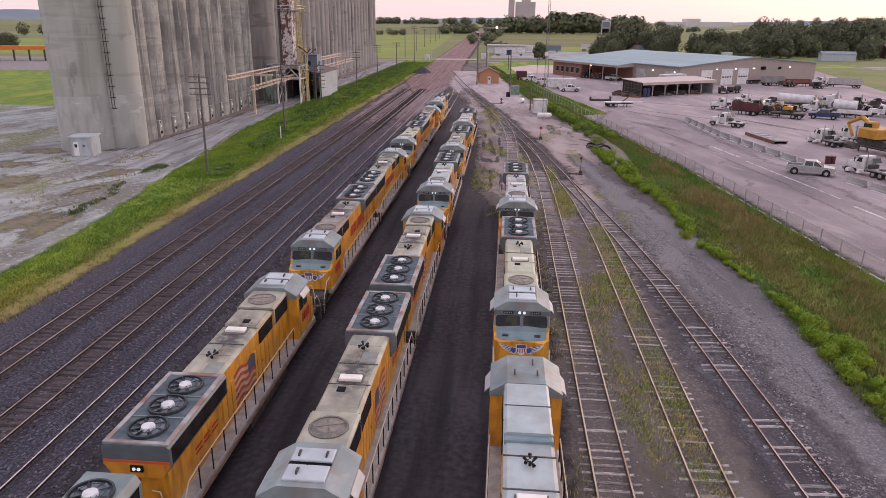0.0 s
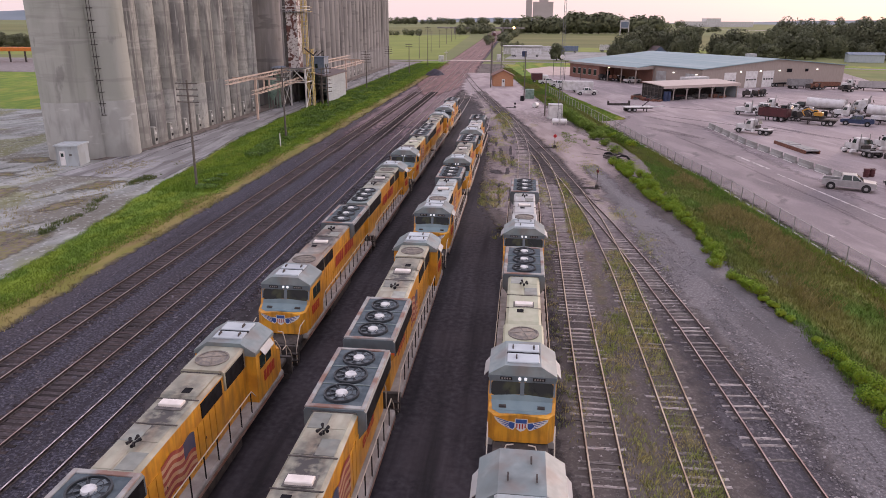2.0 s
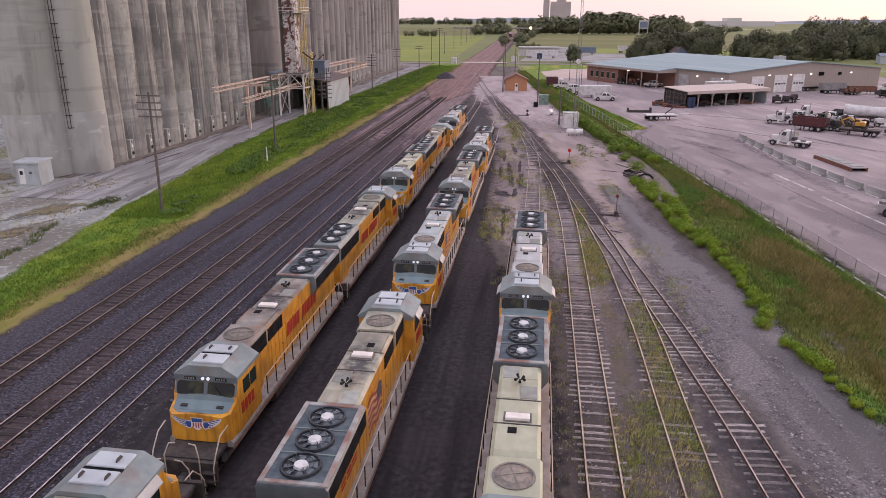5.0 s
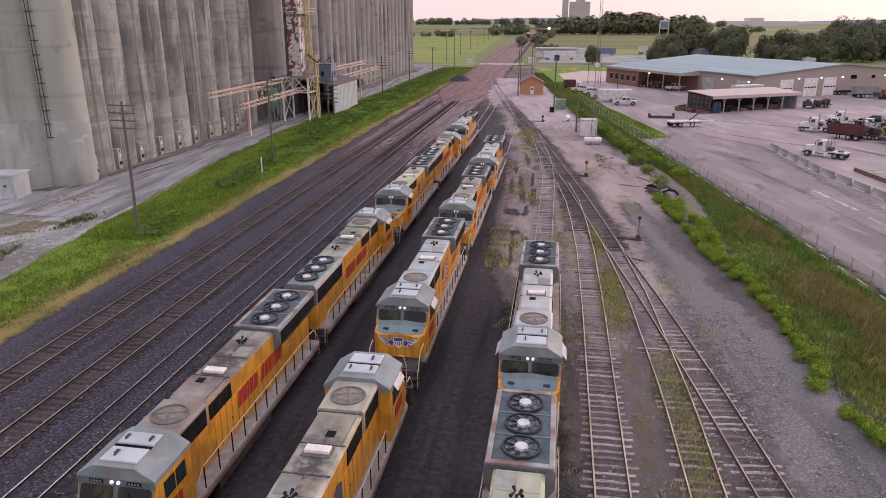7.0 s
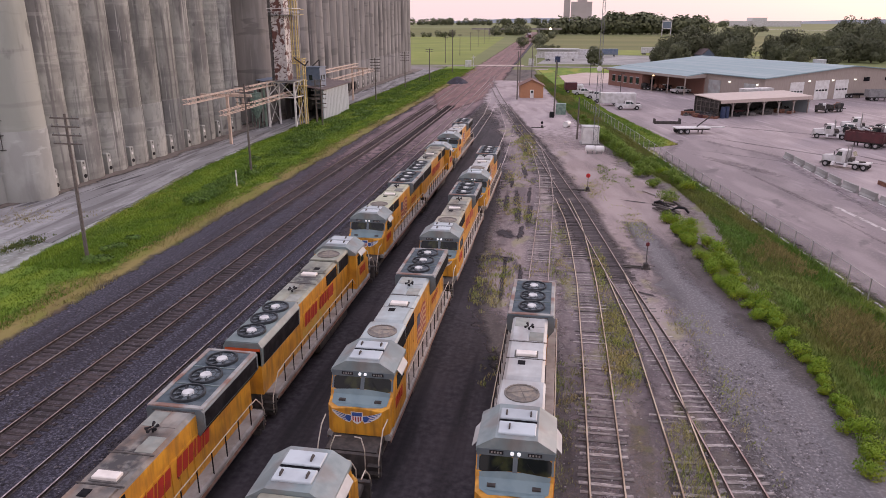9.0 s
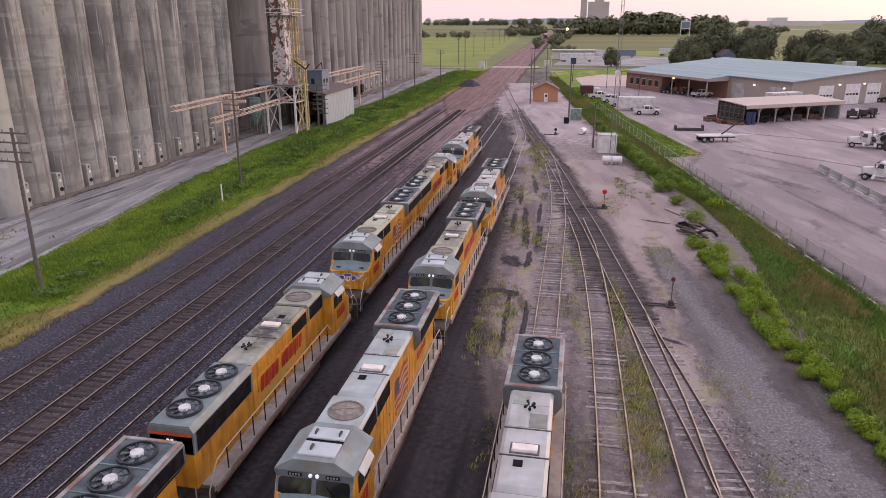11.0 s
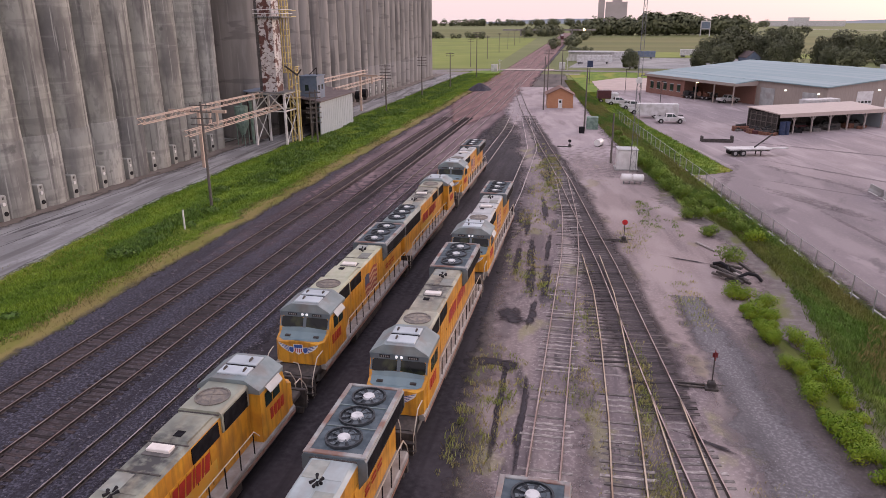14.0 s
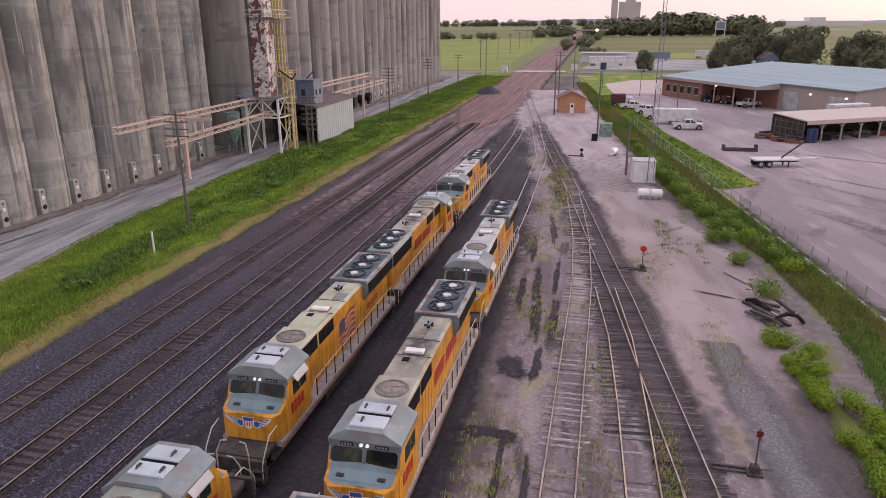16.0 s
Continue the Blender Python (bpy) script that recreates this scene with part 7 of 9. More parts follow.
# concrete barriers
bar = thing("concrete_barrier", "pale concrete traffic barrier with reflective foot", "barrier", "lot barriers")
part("block", Mesh().prism([(-0.3, -0.05), (0.3, -0.05), (0.3, 0.12), (0.13, 0.35), (0.09, 0.85), (-0.09, 0.85), (-0.13, 0.35), (-0.3, 0.12)], -1.6, 1.6, "y"), M_CONCRETE, bar)
part("foot_strip", Mesh().box(-0.42, -1.2, -0.05, -0.30, 1.2, 0.03), M_WHITE, bar, "white painted foot strip")
BAR = [(84, 45.0), (90, 43.3), (100.5, 42.2), (110, 40.3), (125, 37.9), (145, 36.6)]
y, first_bar = 84.0, True
while y < 146:
    slope = math.degrees(math.atan((lerp(BAR, y + 1) - lerp(BAR, y - 1)) / 2))
    m = pose(lerp(BAR, y), y, 0, 0, 0, -slope)
    if not 91 < y < 95:
        if first_bar:
            bar.matrix_basis, first_bar = m, False
        else:
            copy_thing(bar, m)
    y += 3.9

# vehicles
M_BLUEDARK = mat("dark_blue", (0.02, 0.035, 0.085), (0.03, 0.05, 0.11), 2.0, 0.5)
M_ORANGE = mat("orange_paint", (0.65, 0.20, 0.02), (0.55, 0.17, 0.02), 1.0, 0.5)
M_TRUCKWHITE = mat("truck_white", (0.64, 0.64, 0.64), (0.52, 0.52, 0.51), 1.0, 0.4, third=(0.42, 0.40, 0.38), third_scale=0.5, third_amount=0.6)
M_SILVER = mat("silver_paint", (0.42, 0.42, 0.42), (0.36, 0.36, 0.36), 2.0, 0.35, 0.5)
M_MAROON = mat("maroon_paint", (0.085, 0.020, 0.024), (0.06, 0.017, 0.02), 2.0, 0.5)
M_TYRE = mat("tyre_rubber", (0.02, 0.02, 0.02), (0.035, 0.035, 0.035), 5.0, 0.85)
M_DIGGER = mat("machine_yellow", (0.48, 0.25, 0.03), (0.38, 0.19, 0.03), 1.5, 0.5)
M_GREYSTEEL = mat("grey_trailer", (0.26, 0.26, 0.26), (0.20, 0.20, 0.20), 1.5, 0.5)
M_TRUNK = mat("bark", (0.09, 0.07, 0.055), (0.13, 0.10, 0.08), 3.0, 0.9, streak=(4, 4, 1))


def wheels(th, xs, half, r, w=0.28):
    for x in xs:
        for s in (-1, 1):
            tyre = part("wheel", Mesh().cyl((x, s * half, r), (x, s * (half - w), r), r, seg=14), M_TYRE, th)
            part("rim", Mesh().cyl((x, s * (half + 0.01), r), (x, s * (half - 0.02), r), r * 0.55, seg=10), M_SILVER, tyre)


def pickup(x, y, yaw, paint, label, cap=False):
    """A crew-cab pickup, bonnet towards +x."""
    th = thing("pickup_truck", label, "pickup truck", "pickup trucks", m=pose(x, y, 0, 0, 0, yaw))
    lower = [(-2.85, 0.55), (-2.2, 0.45), (2.3, 0.42), (2.8, 0.55), (2.86, 0.95), (2.75, 1.08), (1.45, 1.20), (-0.95, 1.20), (-0.95, 0.80), (-2.85, 0.80)]
    part("body", Mesh().prism(lower, -0.96, 0.96, "y"), paint, th)
    for s in (-1, 1):
        part("bed_side", Mesh().box(-2.85, min(s * 0.84, s * 0.96), 0.80, -0.95, max(s * 0.84, s * 0.96), 1.22, c=0.03), paint, th)
    part("tailgate", Mesh().box(-2.87, -0.84, 0.62, -2.79, 0.84, 1.22), paint, th)
    part("bed_liner", Mesh().box(-2.79, -0.84, 0.80, -0.95, 0.84, 0.84) if not cap else Mesh().box(-2.79, -0.84, 0.80, -0.95, 0.84, 1.7, c=0.1), M_BLACK if not cap else paint, th)
    part("cab", Mesh().add([(-1.0, -0.92, 1.19), (1.50, -0.92, 1.19), (1.50, 0.92, 1.19), (-1.0, 0.92, 1.19), (-0.82, -0.74, 1.86), (0.62, -0.74, 1.88), (0.62, 0.74, 1.88), (-0.82, 0.74, 1.86)],
                           [(4, 5, 6, 7), (0, 1, 5, 4), (1, 2, 6, 5), (2, 3, 7, 6), (3, 0, 4, 7)]), paint, th)
    part("windscreen", Mesh().quad((1.46, -0.82, 1.24), (1.46, 0.82, 1.24), (0.70, 0.70, 1.84), (0.70, -0.70, 1.84)), M_GLASS, th)
    part("rear_window", Mesh().quad((-0.995, 0.78, 1.26), (-0.995, -0.78, 1.26), (-0.85, -0.66, 1.80), (-0.85, 0.66, 1.80)), M_GLASS, th)
    for s in (-1, 1):
        for xa, xb, xc, xd in ((-0.78, 0.22, 0.18, -0.68), (0.32, 1.22, 0.58, 0.30)):
            part("side_window", Mesh().quad((xa, s * 0.918, 1.24), (xb, s * 0.918, 1.24), (xc, s * 0.765, 1.80), (xd, s * 0.765, 1.80)), M_GLASS, th)
        part("headlight", Mesh().box(2.78, s * 0.68 - 0.2, 0.80, 2.88, s * 0.68 + 0.2, 0.98), M_STEEL, th)
        part("mirror", Mesh().box(1.05, s * 1.06 - 0.10, 1.24, 1.17, s * 1.06 + 0.10, 1.42), M_BLACK, th)
        for xw in (-1.85, 1.85):
            part("wheel_arch", Mesh().cyl((xw, s * 0.965, 0.42), (xw, s * 0.80, 0.42), 0.50, seg=16), M_BLACK, th)
    part("grille", Mesh().box(2.80, -0.46, 0.68, 2.90, 0.46, 1.0), M_UNDER, th)
    part("bumper", Mesh().box(2.80, -0.95, 0.42, 2.96, 0.95, 0.60, c=0.03), M_STEEL, th)
    wheels(th, (-1.85, 1.85), 0.99, 0.40)
    return th


def tractor(x, y, yaw, paint, label, sleeper=False, deck=M_GREYSTEEL):
    th = thing("semi_truck", label, "truck", "lot trucks", m=pose(x, y, 0, 0, 0, yaw) @ Matrix.Diagonal((0.86, 0.86, 0.86, 1)))
    part("chassis", Mesh().box(-3.6, -0.45, 0.6, 3.2, 0.45, 0.95), M_UNDER, th)
    part("bonnet", Mesh().add([(1.4, -0.85, 0.9), (3.4, -0.7, 0.8), (3.4, 0.7, 0.8), (1.4, 0.85, 0.9), (1.4, -0.8, 2.0), (3.3, -0.55, 1.75), (3.3, 0.55, 1.75), (1.4, 0.8, 2.0)],
                              [(4, 5, 6, 7), (0, 1, 5, 4), (1, 2, 6, 5), (2, 3, 7, 6), (3, 0, 4, 7)]), paint, th)
    part("grille", Mesh().box(3.35, -0.45, 0.9, 3.43, 0.45, 1.7), M_STEEL, th)
    b = -1.6 if sleeper else -0.3
    part("cab", Mesh().add([(b, -1.15, 0.9), (1.5, -1.1, 0.9), (1.5, 1.1, 0.9), (b, 1.15, 0.9), (b, -1.1, 3.4 if sleeper else 2.9), (1.0, -0.95, 2.9), (1.0, 0.95, 2.9), (b, 1.1, 3.4 if sleeper else 2.9)],
                           [(4, 5, 6, 7), (0, 1, 5, 4), (1, 2, 6, 5), (2, 3, 7, 6), (3, 0, 4, 7)]), paint, th)
    part("windscreen", Mesh().quad((1.42, -0.95, 2.05), (1.42, 0.95, 2.05), (1.1, 0.85, 2.75), (1.1, -0.85, 2.75)), M_GLASS, th)
    for s in (-1, 1):
        part("side_window", Mesh().quad((0.3, s * 1.13, 2.0), (1.25, s * 1.11, 2.0), (0.95, s * 1.03, 2.65), (0.3, s * 1.06, 2.65)), M_GLASS, th)
        part("fender", Mesh().prism([(2.0, 0.7), (3.3, 0.7), (3.0, 1.2), (2.3, 1.2)], s * 0.95 - 0.2, s * 0.95 + 0.2, "x"), paint, th)
        th.children[-1].data.transform(Matrix.Rotation(radians(-90), 4, "Z"))
        part("exhaust_pipe", Mesh().cyl((b - 0.15, s * 0.95, 0.9), (b - 0.15, s * 0.95, 3.7), 0.08, seg=7), M_STEEL, th)
        part("fuel_tank", Mesh().cyl((-0.2, s * 0.9, 0.75), (1.0, s * 0.9, 0.75), 0.3, seg=10), M_STEEL, th)
    part("deck", Mesh().box(-3.7, -1.1, 0.95, b - 0.3, 1.1, 1.15), deck, th)
    part("deck_gear", Mesh().box(b - 0.9, -0.8, 1.15, b - 0.35, 0.8, 1.75, c=0.06).cyl((-2.5, 0, 1.15), (-2.5, 0, 1.3), 0.5, seg=10), M_UNDER, th, "dark coupling gear on the deck")
    part("bumper", Mesh().box(3.3, -1.1, 0.4, 3.5, 1.1, 0.75), M_STEEL, th)
    part("sun_visor", Mesh().box(1.0, -0.95, 2.72, 1.4, 0.95, 2.84), M_UNDER, th)
    for s in (-1, 1):
        part("mirror", Mesh().box(1.35, s * 1.35 - 0.1, 2.0, 1.45, s * 1.35 + 0.1, 2.6), M_UNDER, th)
    wheels(th, (2.6,), 1.15, 0.5)
    wheels(th, (-1.9, -3.1), 1.2, 0.5, 0.5)
    return th


def trailer(x, y, yaw, length, paint, label, walls=0.0, tank=False):
    th = thing("trailer", label, "trailer", "lot trailers", m=pose(x, y, 0, 0, 0, yaw))
    if tank:
        part("tank", Mesh().cyl((-length / 2, 0, 2.0), (length / 2, 0, 2.1), 1.05, seg=18), paint, th, smooth=True)
        part("walkway", Mesh().box(-length / 2 + 1, -0.3, 3.02, length / 2 - 1, 0.3, 3.08), M_GREYSTEEL, th)
    else:
        part("deck", Mesh().box(-length / 2, -1.2, 0.95, length / 2, 1.2, 1.15), paint, th)
        if walls:
            for s in (-1, 1):
                part("side_wall", Mesh().box(-length / 2, s * 1.15 - 0.05, 1.15, length / 2, s * 1.15 + 0.05, 1.15 + walls), paint, th)
            for s in (-1, 1):
                part("end_wall", Mesh().box(s * length / 2 - 0.05, -1.1, 1.15, s * length / 2 + 0.05, 1.1, 1.15 + walls), paint, th)
    part("frame", Mesh().box(-length / 2 + 0.2, -0.5, 0.65, length / 2, 0.5, 0.96), M_UNDER, th)
    wheels(th, (-length / 2 + 0.9, -length / 2 + 2.1), 1.2, 0.48, 0.45)
    part("landing_leg", Mesh().box(length / 2 - 1.6, -0.9, -0.02, length / 2 - 1.45, -0.75, 0.95), M_UNDER, th)
    part("landing_leg", Mesh().box(length / 2 - 1.6, 0.75, -0.02, length / 2 - 1.45, 0.9, 0.95), M_UNDER, th)
    return th


def excavator(x, y, yaw, z0, label, s=0.9):
    th = thing("excavator", label, "excavator", m=pose(x, y, z0, 0, 0, yaw) @ Matrix.Diagonal((s, s, s, 1)))
    for s in (-1, 1):
        part("crawler", Mesh().prism([(-2.2, 0.3), (-1.8, 0.0), (1.8, 0.0), (2.2, 0.3), (2.2, 0.7), (1.8, 0.95), (-1.8, 0.95), (-2.2, 0.7)], s * 1.2 - 0.3, s * 1.2 + 0.3, "x"), M_UNDER, th)
        th.children[-1].data.transform(Matrix.Rotation(radians(-90), 4, "Z"))
    part("house", Mesh().box(-2.3, -1.35, 1.1, 1.2, 1.35, 2.3, c=0.15), M_DIGGER, th)
    part("cab", Mesh().box(0.2, 0.4, 1.2, 1.6, 1.35, 3.0, c=0.12), M_DIGGER, th)
    part("cab_window", Mesh().box(0.4, 0.38, 1.9, 1.62, 1.37, 2.75), M_GLASS, th)
    part("boom", Mesh().cyl((0.9, -0.2, 1.8), (3.6, -0.2, 3.2), 0.32, 0.28, 8).cyl((3.6, -0.2, 3.2), (5.6, -0.2, 2.2), 0.28, 0.22, 8), M_DIGGER, th)
    part("arm", Mesh().cyl((5.6, -0.2, 2.2), (4.6, -0.2, 0.6), 0.22, 0.18, 8), M_DIGGER, th)
    part("bucket", Mesh().prism([(4.1, 0.0), (5.0, 0.0), (5.1, 0.5), (4.6, 0.8), (4.1, 0.6)], -0.8, 0.4, "x"), M_UNDER, th)
    th.children[-1].data.transform(Matrix.Rotation(radians(-90), 4, "Z"))
    return th


pickup(40.7, 93.6, -23, M_SILVER, "silver pickup truck parked beside the barriers")
pickup(18.3, 200.6, 5, M_TRUCKWHITE, "white pickup truck parked on the lot")
pickup(13.6, 214.5, 8, M_TRUCKWHITE, "white pickup truck parked on the lot")
pickup(12.0, 223.0, 12, M_TRUCKWHITE, "white pickup truck near the fence")
pickup(8.8, 231.0, 12, M_TRUCKWHITE, "white pickup truck near the fence")
pickup(36.0, 241.0, 30, M_TRUCKWHITE, "white pickup truck beside the building")
bx = thing("box_trailer", "plain white enclosed box trailer", "trailer", m=pose(16.3, 207.9, 0, 0, 0, 3))
part("box", Mesh().box(-4.2, -1.2, 0.6, 4.2, 1.2, 3.0, c=0.06), M_TRUCKWHITE, bx)
wheels(bx, (-0.6, 0.5), 1.22, 0.36)
part("hitch", Mesh().box(4.2, -0.08, 0.5, 5.4, 0.08, 0.65), M_UNDER, bx)
tractor(42.6, 137.4, 143, M_TRUCKWHITE, "white day-cab truck with empty deck", deck=M_TRUCKWHITE)
lowbed = thing("flat_deck", "low rusty flat deck lying by the barriers", "deck", m=pose(44.8, 122.4, 0, 0, 0, 99))
part("deck", Mesh().box(-4.8, -1.1, 0.35, 4.8, 1.1, 0.5), M_GREYSTEEL, lowbed)
for s in (-1, 1):
    part("side_beam", Mesh().box(-4.8, s * 1.1 - 0.1, -0.05, 4.8, s * 1.1 + 0.1, 0.45), M_RUST, lowbed, "rusty side beam")
for q in range(4):
    part("plank", Mesh().box(-4.2 + 2.3 * q, -1.0, 0.5, -3.0 + 2.3 * q, 0.6, 0.56), M_CONCRETE, lowbed)
tractor(49.7, 164.0, 165, M_TRUCKWHITE, "white day-cab truck in the parked row")
trailer(52.0, 155.6, 142, 5.6, M_MAROON, "maroon dump trailer in the parked row", walls=1.3)
tractor(56.0, 160.6, 148, M_BLACK, "black truck in the parked row")
trailer(58.8, 150.8, 150, 6.5, M_UNDER, "dark flat equipment trailer")
excavator(58.8, 151.0, 150, 1.15, "small yellow digger on a trailer", 0.55)
trailer(67.5, 170.5, 150, 7.5, M_TRUCKWHITE, "long white tank trailer", tank=True)
tractor(68.8, 161.6, 150, M_TRUCKWHITE, "white truck with a tank")
trailer(73.4, 158.6, 150, 4.5, M_TRUCKWHITE, "short white tank trailer", tank=True)
tractor(80.0, 155.5, 150, M_TRUCKWHITE, "white truck in the far row")
tractor(82.0, 171.0, 150, M_BLACK, "black truck in the far row")
trailer(87.0, 166.0, 150, 9.0, M_UNDER, "dark flatbed trailer with gear", walls=0.8)
tractor(52.6, 118.0, 110, M_TRUCKWHITE, "large white truck beside the barriers")
tractor(58.2, 121.0, 110, M_TRUCKWHITE, "large white sleeper truck", sleeper=True)
trailer(57.4, 109.6, 110, 10.0, M_GREYSTEEL, "long lowbed trailer carrying an excavator")
excavator(57.2, 110.2, 110, 1.15, "large yellow excavator on a lowbed trailer", 1.2)
tractor(48.0, 94.0, 115, M_TRUCKWHITE, "white truck behind the barriers")
trailer(50.8, 86.5, 115, 9.0, M_GREYSTEEL, "grey flat trailer behind the truck")
tractor(57.7, 174.0, 160, M_TRUCKWHITE, "white truck behind the parked row")
pickup(60.8, 169.6, 150, M_TRUCKWHITE, "white pickup truck among the trucks")
pickup(64.0, 174.5, 150, M_BLACK, "black pickup truck among the trucks")
tractor(71.5, 170.5, 150, M_TRUCKWHITE, "white truck coupled to a tank trailer")
tractor(75.4, 172.0, 150, M_TRUCKWHITE, "white truck in the back row", sleeper=True)
trailer(72.6, 152.6, 145, 6.0, M_TRUCKWHITE, "white flat trailer in the parked row", walls=0.4)
tractor(79.0, 176.5, 150, M_TRUCKWHITE, "white truck in the back row")
tractor(86.5, 157.0, 150, M_TRUCKWHITE, "white truck in the far row")
pickup(66.0, 150.8, 150, M_BLUEDARK, "dark blue pickup truck among the trucks")
trailer(92.0, 161.0, 150, 8.0, M_TRUCKWHITE, "white flat trailer with low sides", walls=0.5)
tractor(94.0, 176.0, 150, M_TRUCKWHITE, "white truck in the back row", sleeper=True)
pickup(54.6, 169.6, 150, M_TRUCKWHITE, "white pickup truck among the trucks")
trailer(62.6, 117.4, 112, 7.0, M_GREYSTEEL, "grey flat trailer behind the sleeper truck")
for k, (dx, dy, hh) in enumerate(((0, 0, 1.5), (0.8, 0.3, 1.4))):
    b = thing("oil_drum", "dark reddish drum standing by the barriers", "drum", "oil drums", m=pose(46.2 + dx, 101.5 + dy, 0))
    part("body", Mesh().cyl((0, 0, -0.05), (0, 0, hh * 0.7), 0.36, seg=14).ring((0, 0), 0.43, 0.39, 0.45, 0.5, 14).ring((0, 0), 0.43, 0.39, 0.95, 1.0, 14), M_MAROON, b)
trailer(79.0, 236.0, 10, 6.0, M_BLACK, "black trailer by the building wall")
trailer(83.0, 229.5, 5, 6.5, M_GREYSTEEL, "grey dump trailer by the building", walls=1.6)
trailer(90.5, 229.0, 5, 7.0, M_RUST, "rusty trailer with scrap", walls=0.9)
tractor(99.0, 233.0, 170, M_TRUCKWHITE, "white truck at the lot edge")
trailer(103.0, 226.0, 160, 9.0, M_SILVER, "silver high-sided dump trailer", walls=1.5)
tractor(48.5, 213.0, 60, M_RUST, "faded red truck beside the open shed")
tractor(34.0, 256.0, 150, M_BLACK, "black dump truck by the brick wall")
tractor(42.5, 247.0, 200, M_TRUCKWHITE, "white truck by the garage door")
trailer(46.5, 246.0, 20, 6.0, M_BLACK, "black trailer beside the building", walls=0.7)
wt = trailer(26.6, 166.0, 14, 6.5, M_TRUCKWHITE, "white pole trailer with a raised boom")
part("boom", Mesh().cyl((1.0, 0, 1.2), (3.6, 0, 3.2), 0.12, seg=6), M_UNDER, wt)
part("drawbar", Mesh().box(3.2, -0.3, 0.95, 6.2, 0.3, 1.15), M_TRUCKWHITE, wt)
sk = thing("steel_skid", "rusty steel skid frame on the ground", "skid", m=pose(24.0, 178.3, 0, 0, 0, 3))
part("frame", Mesh().box(-2.6, -0.7, -0.05, 2.6, -0.5, 0.35).box(-2.6, 0.5, -0.05, 2.6, 0.7, 0.35).box(-2.6, -0.6, 0.1, -2.3, 0.6, 0.9).box(2.3, -0.6, 0.1, 2.6, 0.6, 1.0), M_UNDER, sk)
rd = thing("dump_truck", "small truck with a red box body", "truck", m=pose(6.2, 237.0, 0, 0, 0, 8))
part("box", Mesh().box(-2.4, -1.2, 0.9, 0.9, 1.2, 2.9), M_MAROON, rd)
part("cab", Mesh().box(1.0, -1.05, 0.6, 2.8, 1.05, 2.4, c=0.3), M_TRUCKWHITE, rd)
wheels(rd, (-1.5, 2.0), 1.1, 0.42)
for x, y in ((14.4, 240.0), (11.6, 262.0), (18.0, 222.0)):
    lp = thing("lot_lamp", "slim dark lamp post with a flat head", "lamp post", "lot lamps", m=pose(x, y, 0))
    part("pole", Mesh().cyl((0, 0, -0.1), (0, 0, 6.5), 0.08, 0.06, 8), M_UNDER, lp)
    part("head", Mesh().box(-0.1, -0.15, 6.4, 0.9, 0.15, 6.55), M_UNDER, lp)

# rows of parked gear between the trucks
def gear(x, y, yaw, ln, paint, label):
    """A low flatbed stacked with hoses, reels and boxes."""
    th = thing("equipment_trailer", label, "trailer", "parked gear", m=pose(x, y, 0, 0, 0, yaw))
    part("deck", Mesh().box(-ln / 2, -1.05, 0.6, ln / 2, 1.05, 0.75), M_UNDER, th)
    wheels(th, (-0.6, 0.5), 1.15, 0.42, 0.3)
    gr = random.Random(int(x * 31 + y * 7))
    for q in range(7):
        u, v = gr.uniform(-ln / 2 + 0.5, ln / 2 - 0.5), gr.uniform(-0.6, 0.6)
        if q % 3 == 0:
            part("reel", Mesh().cyl((u, v - 0.35, 1.35), (u, v + 0.35, 1.35), 0.6, seg=12), gr.choice((M_TYRE, paint, M_UNDER)), th)
        elif q % 3 == 1:
            part("box", Mesh().box(u - 0.5, v - 0.35, 0.75, u + 0.5, v + 0.35, gr.uniform(1.2, 1.9), c=0.06), paint, th)
        else:
            part("pipe", Mesh().tube([(u - 0.9, v, 0.85), (u - 0.2, v, 1.6), (u + 0.7, v + 0.1, 1.8), (u + 1.1, v, 1.1)], 0.12, 6), gr.choice((M_TYRE, M_TRUCKGREY, M_SILVER)), th)
    part("tail_gate", Mesh().box(-ln / 2 - 0.1, -1.0, 0.75, -ln / 2, 1.0, 1.7), M_UNDER, th)


for x, y, yaw, ln, paint, label in ((54.4, 164.6, 150, 5.0, M_MAROON, "dark trailer loaded with maroon boxes"), (56.6, 156.0, 150, 5.5, M_BLUEDARK, "dark trailer loaded with blue boxes"), (60.5, 165.0, 150, 5.5, M_TRUCKWHITE, "dark trailer loaded with white boxes"),
                                    (61.4, 158.4, 150, 5.5, M_BLACK, "dark trailer stacked with black gear"), (77.5, 167.5, 150, 5.5, M_TRUCKWHITE, "dark trailer loaded with white boxes"), (80.0, 161.0, 150, 5.5, M_BLACK, "dark trailer stacked with black gear"),
                                    (84.5, 164.0, 150, 5.5, M_MAROON, "dark trailer loaded with maroon boxes"), (88.0, 176.0, 150, 5.5, M_TRUCKWHITE, "dark trailer loaded with white boxes"), (92.0, 168.0, 150, 5.5, M_BLACK, "dark trailer stacked with black gear"),
                                    (64.0, 204.0, 40, 4.5, M_RUST, "dark trailer loaded with rusty boxes"), (60.5, 202.2, 60, 4.0, M_TRUCKWHITE, "dark trailer loaded with white boxes"), (86.5, 226.0, 20, 5.5, M_RUST, "dark trailer loaded with rusty boxes"), (93.5, 221.5, 20, 5.0, M_BLACK, "dark trailer stacked with black gear"),
                                    (31.6, 247.5, 150, 5.0, M_RUST, "dark trailer loaded with rusty boxes"), (28.0, 250.0, 150, 4.5, M_BLACK, "dark trailer stacked with black gear")):
    gear(x, y, yaw, ln, paint, label)

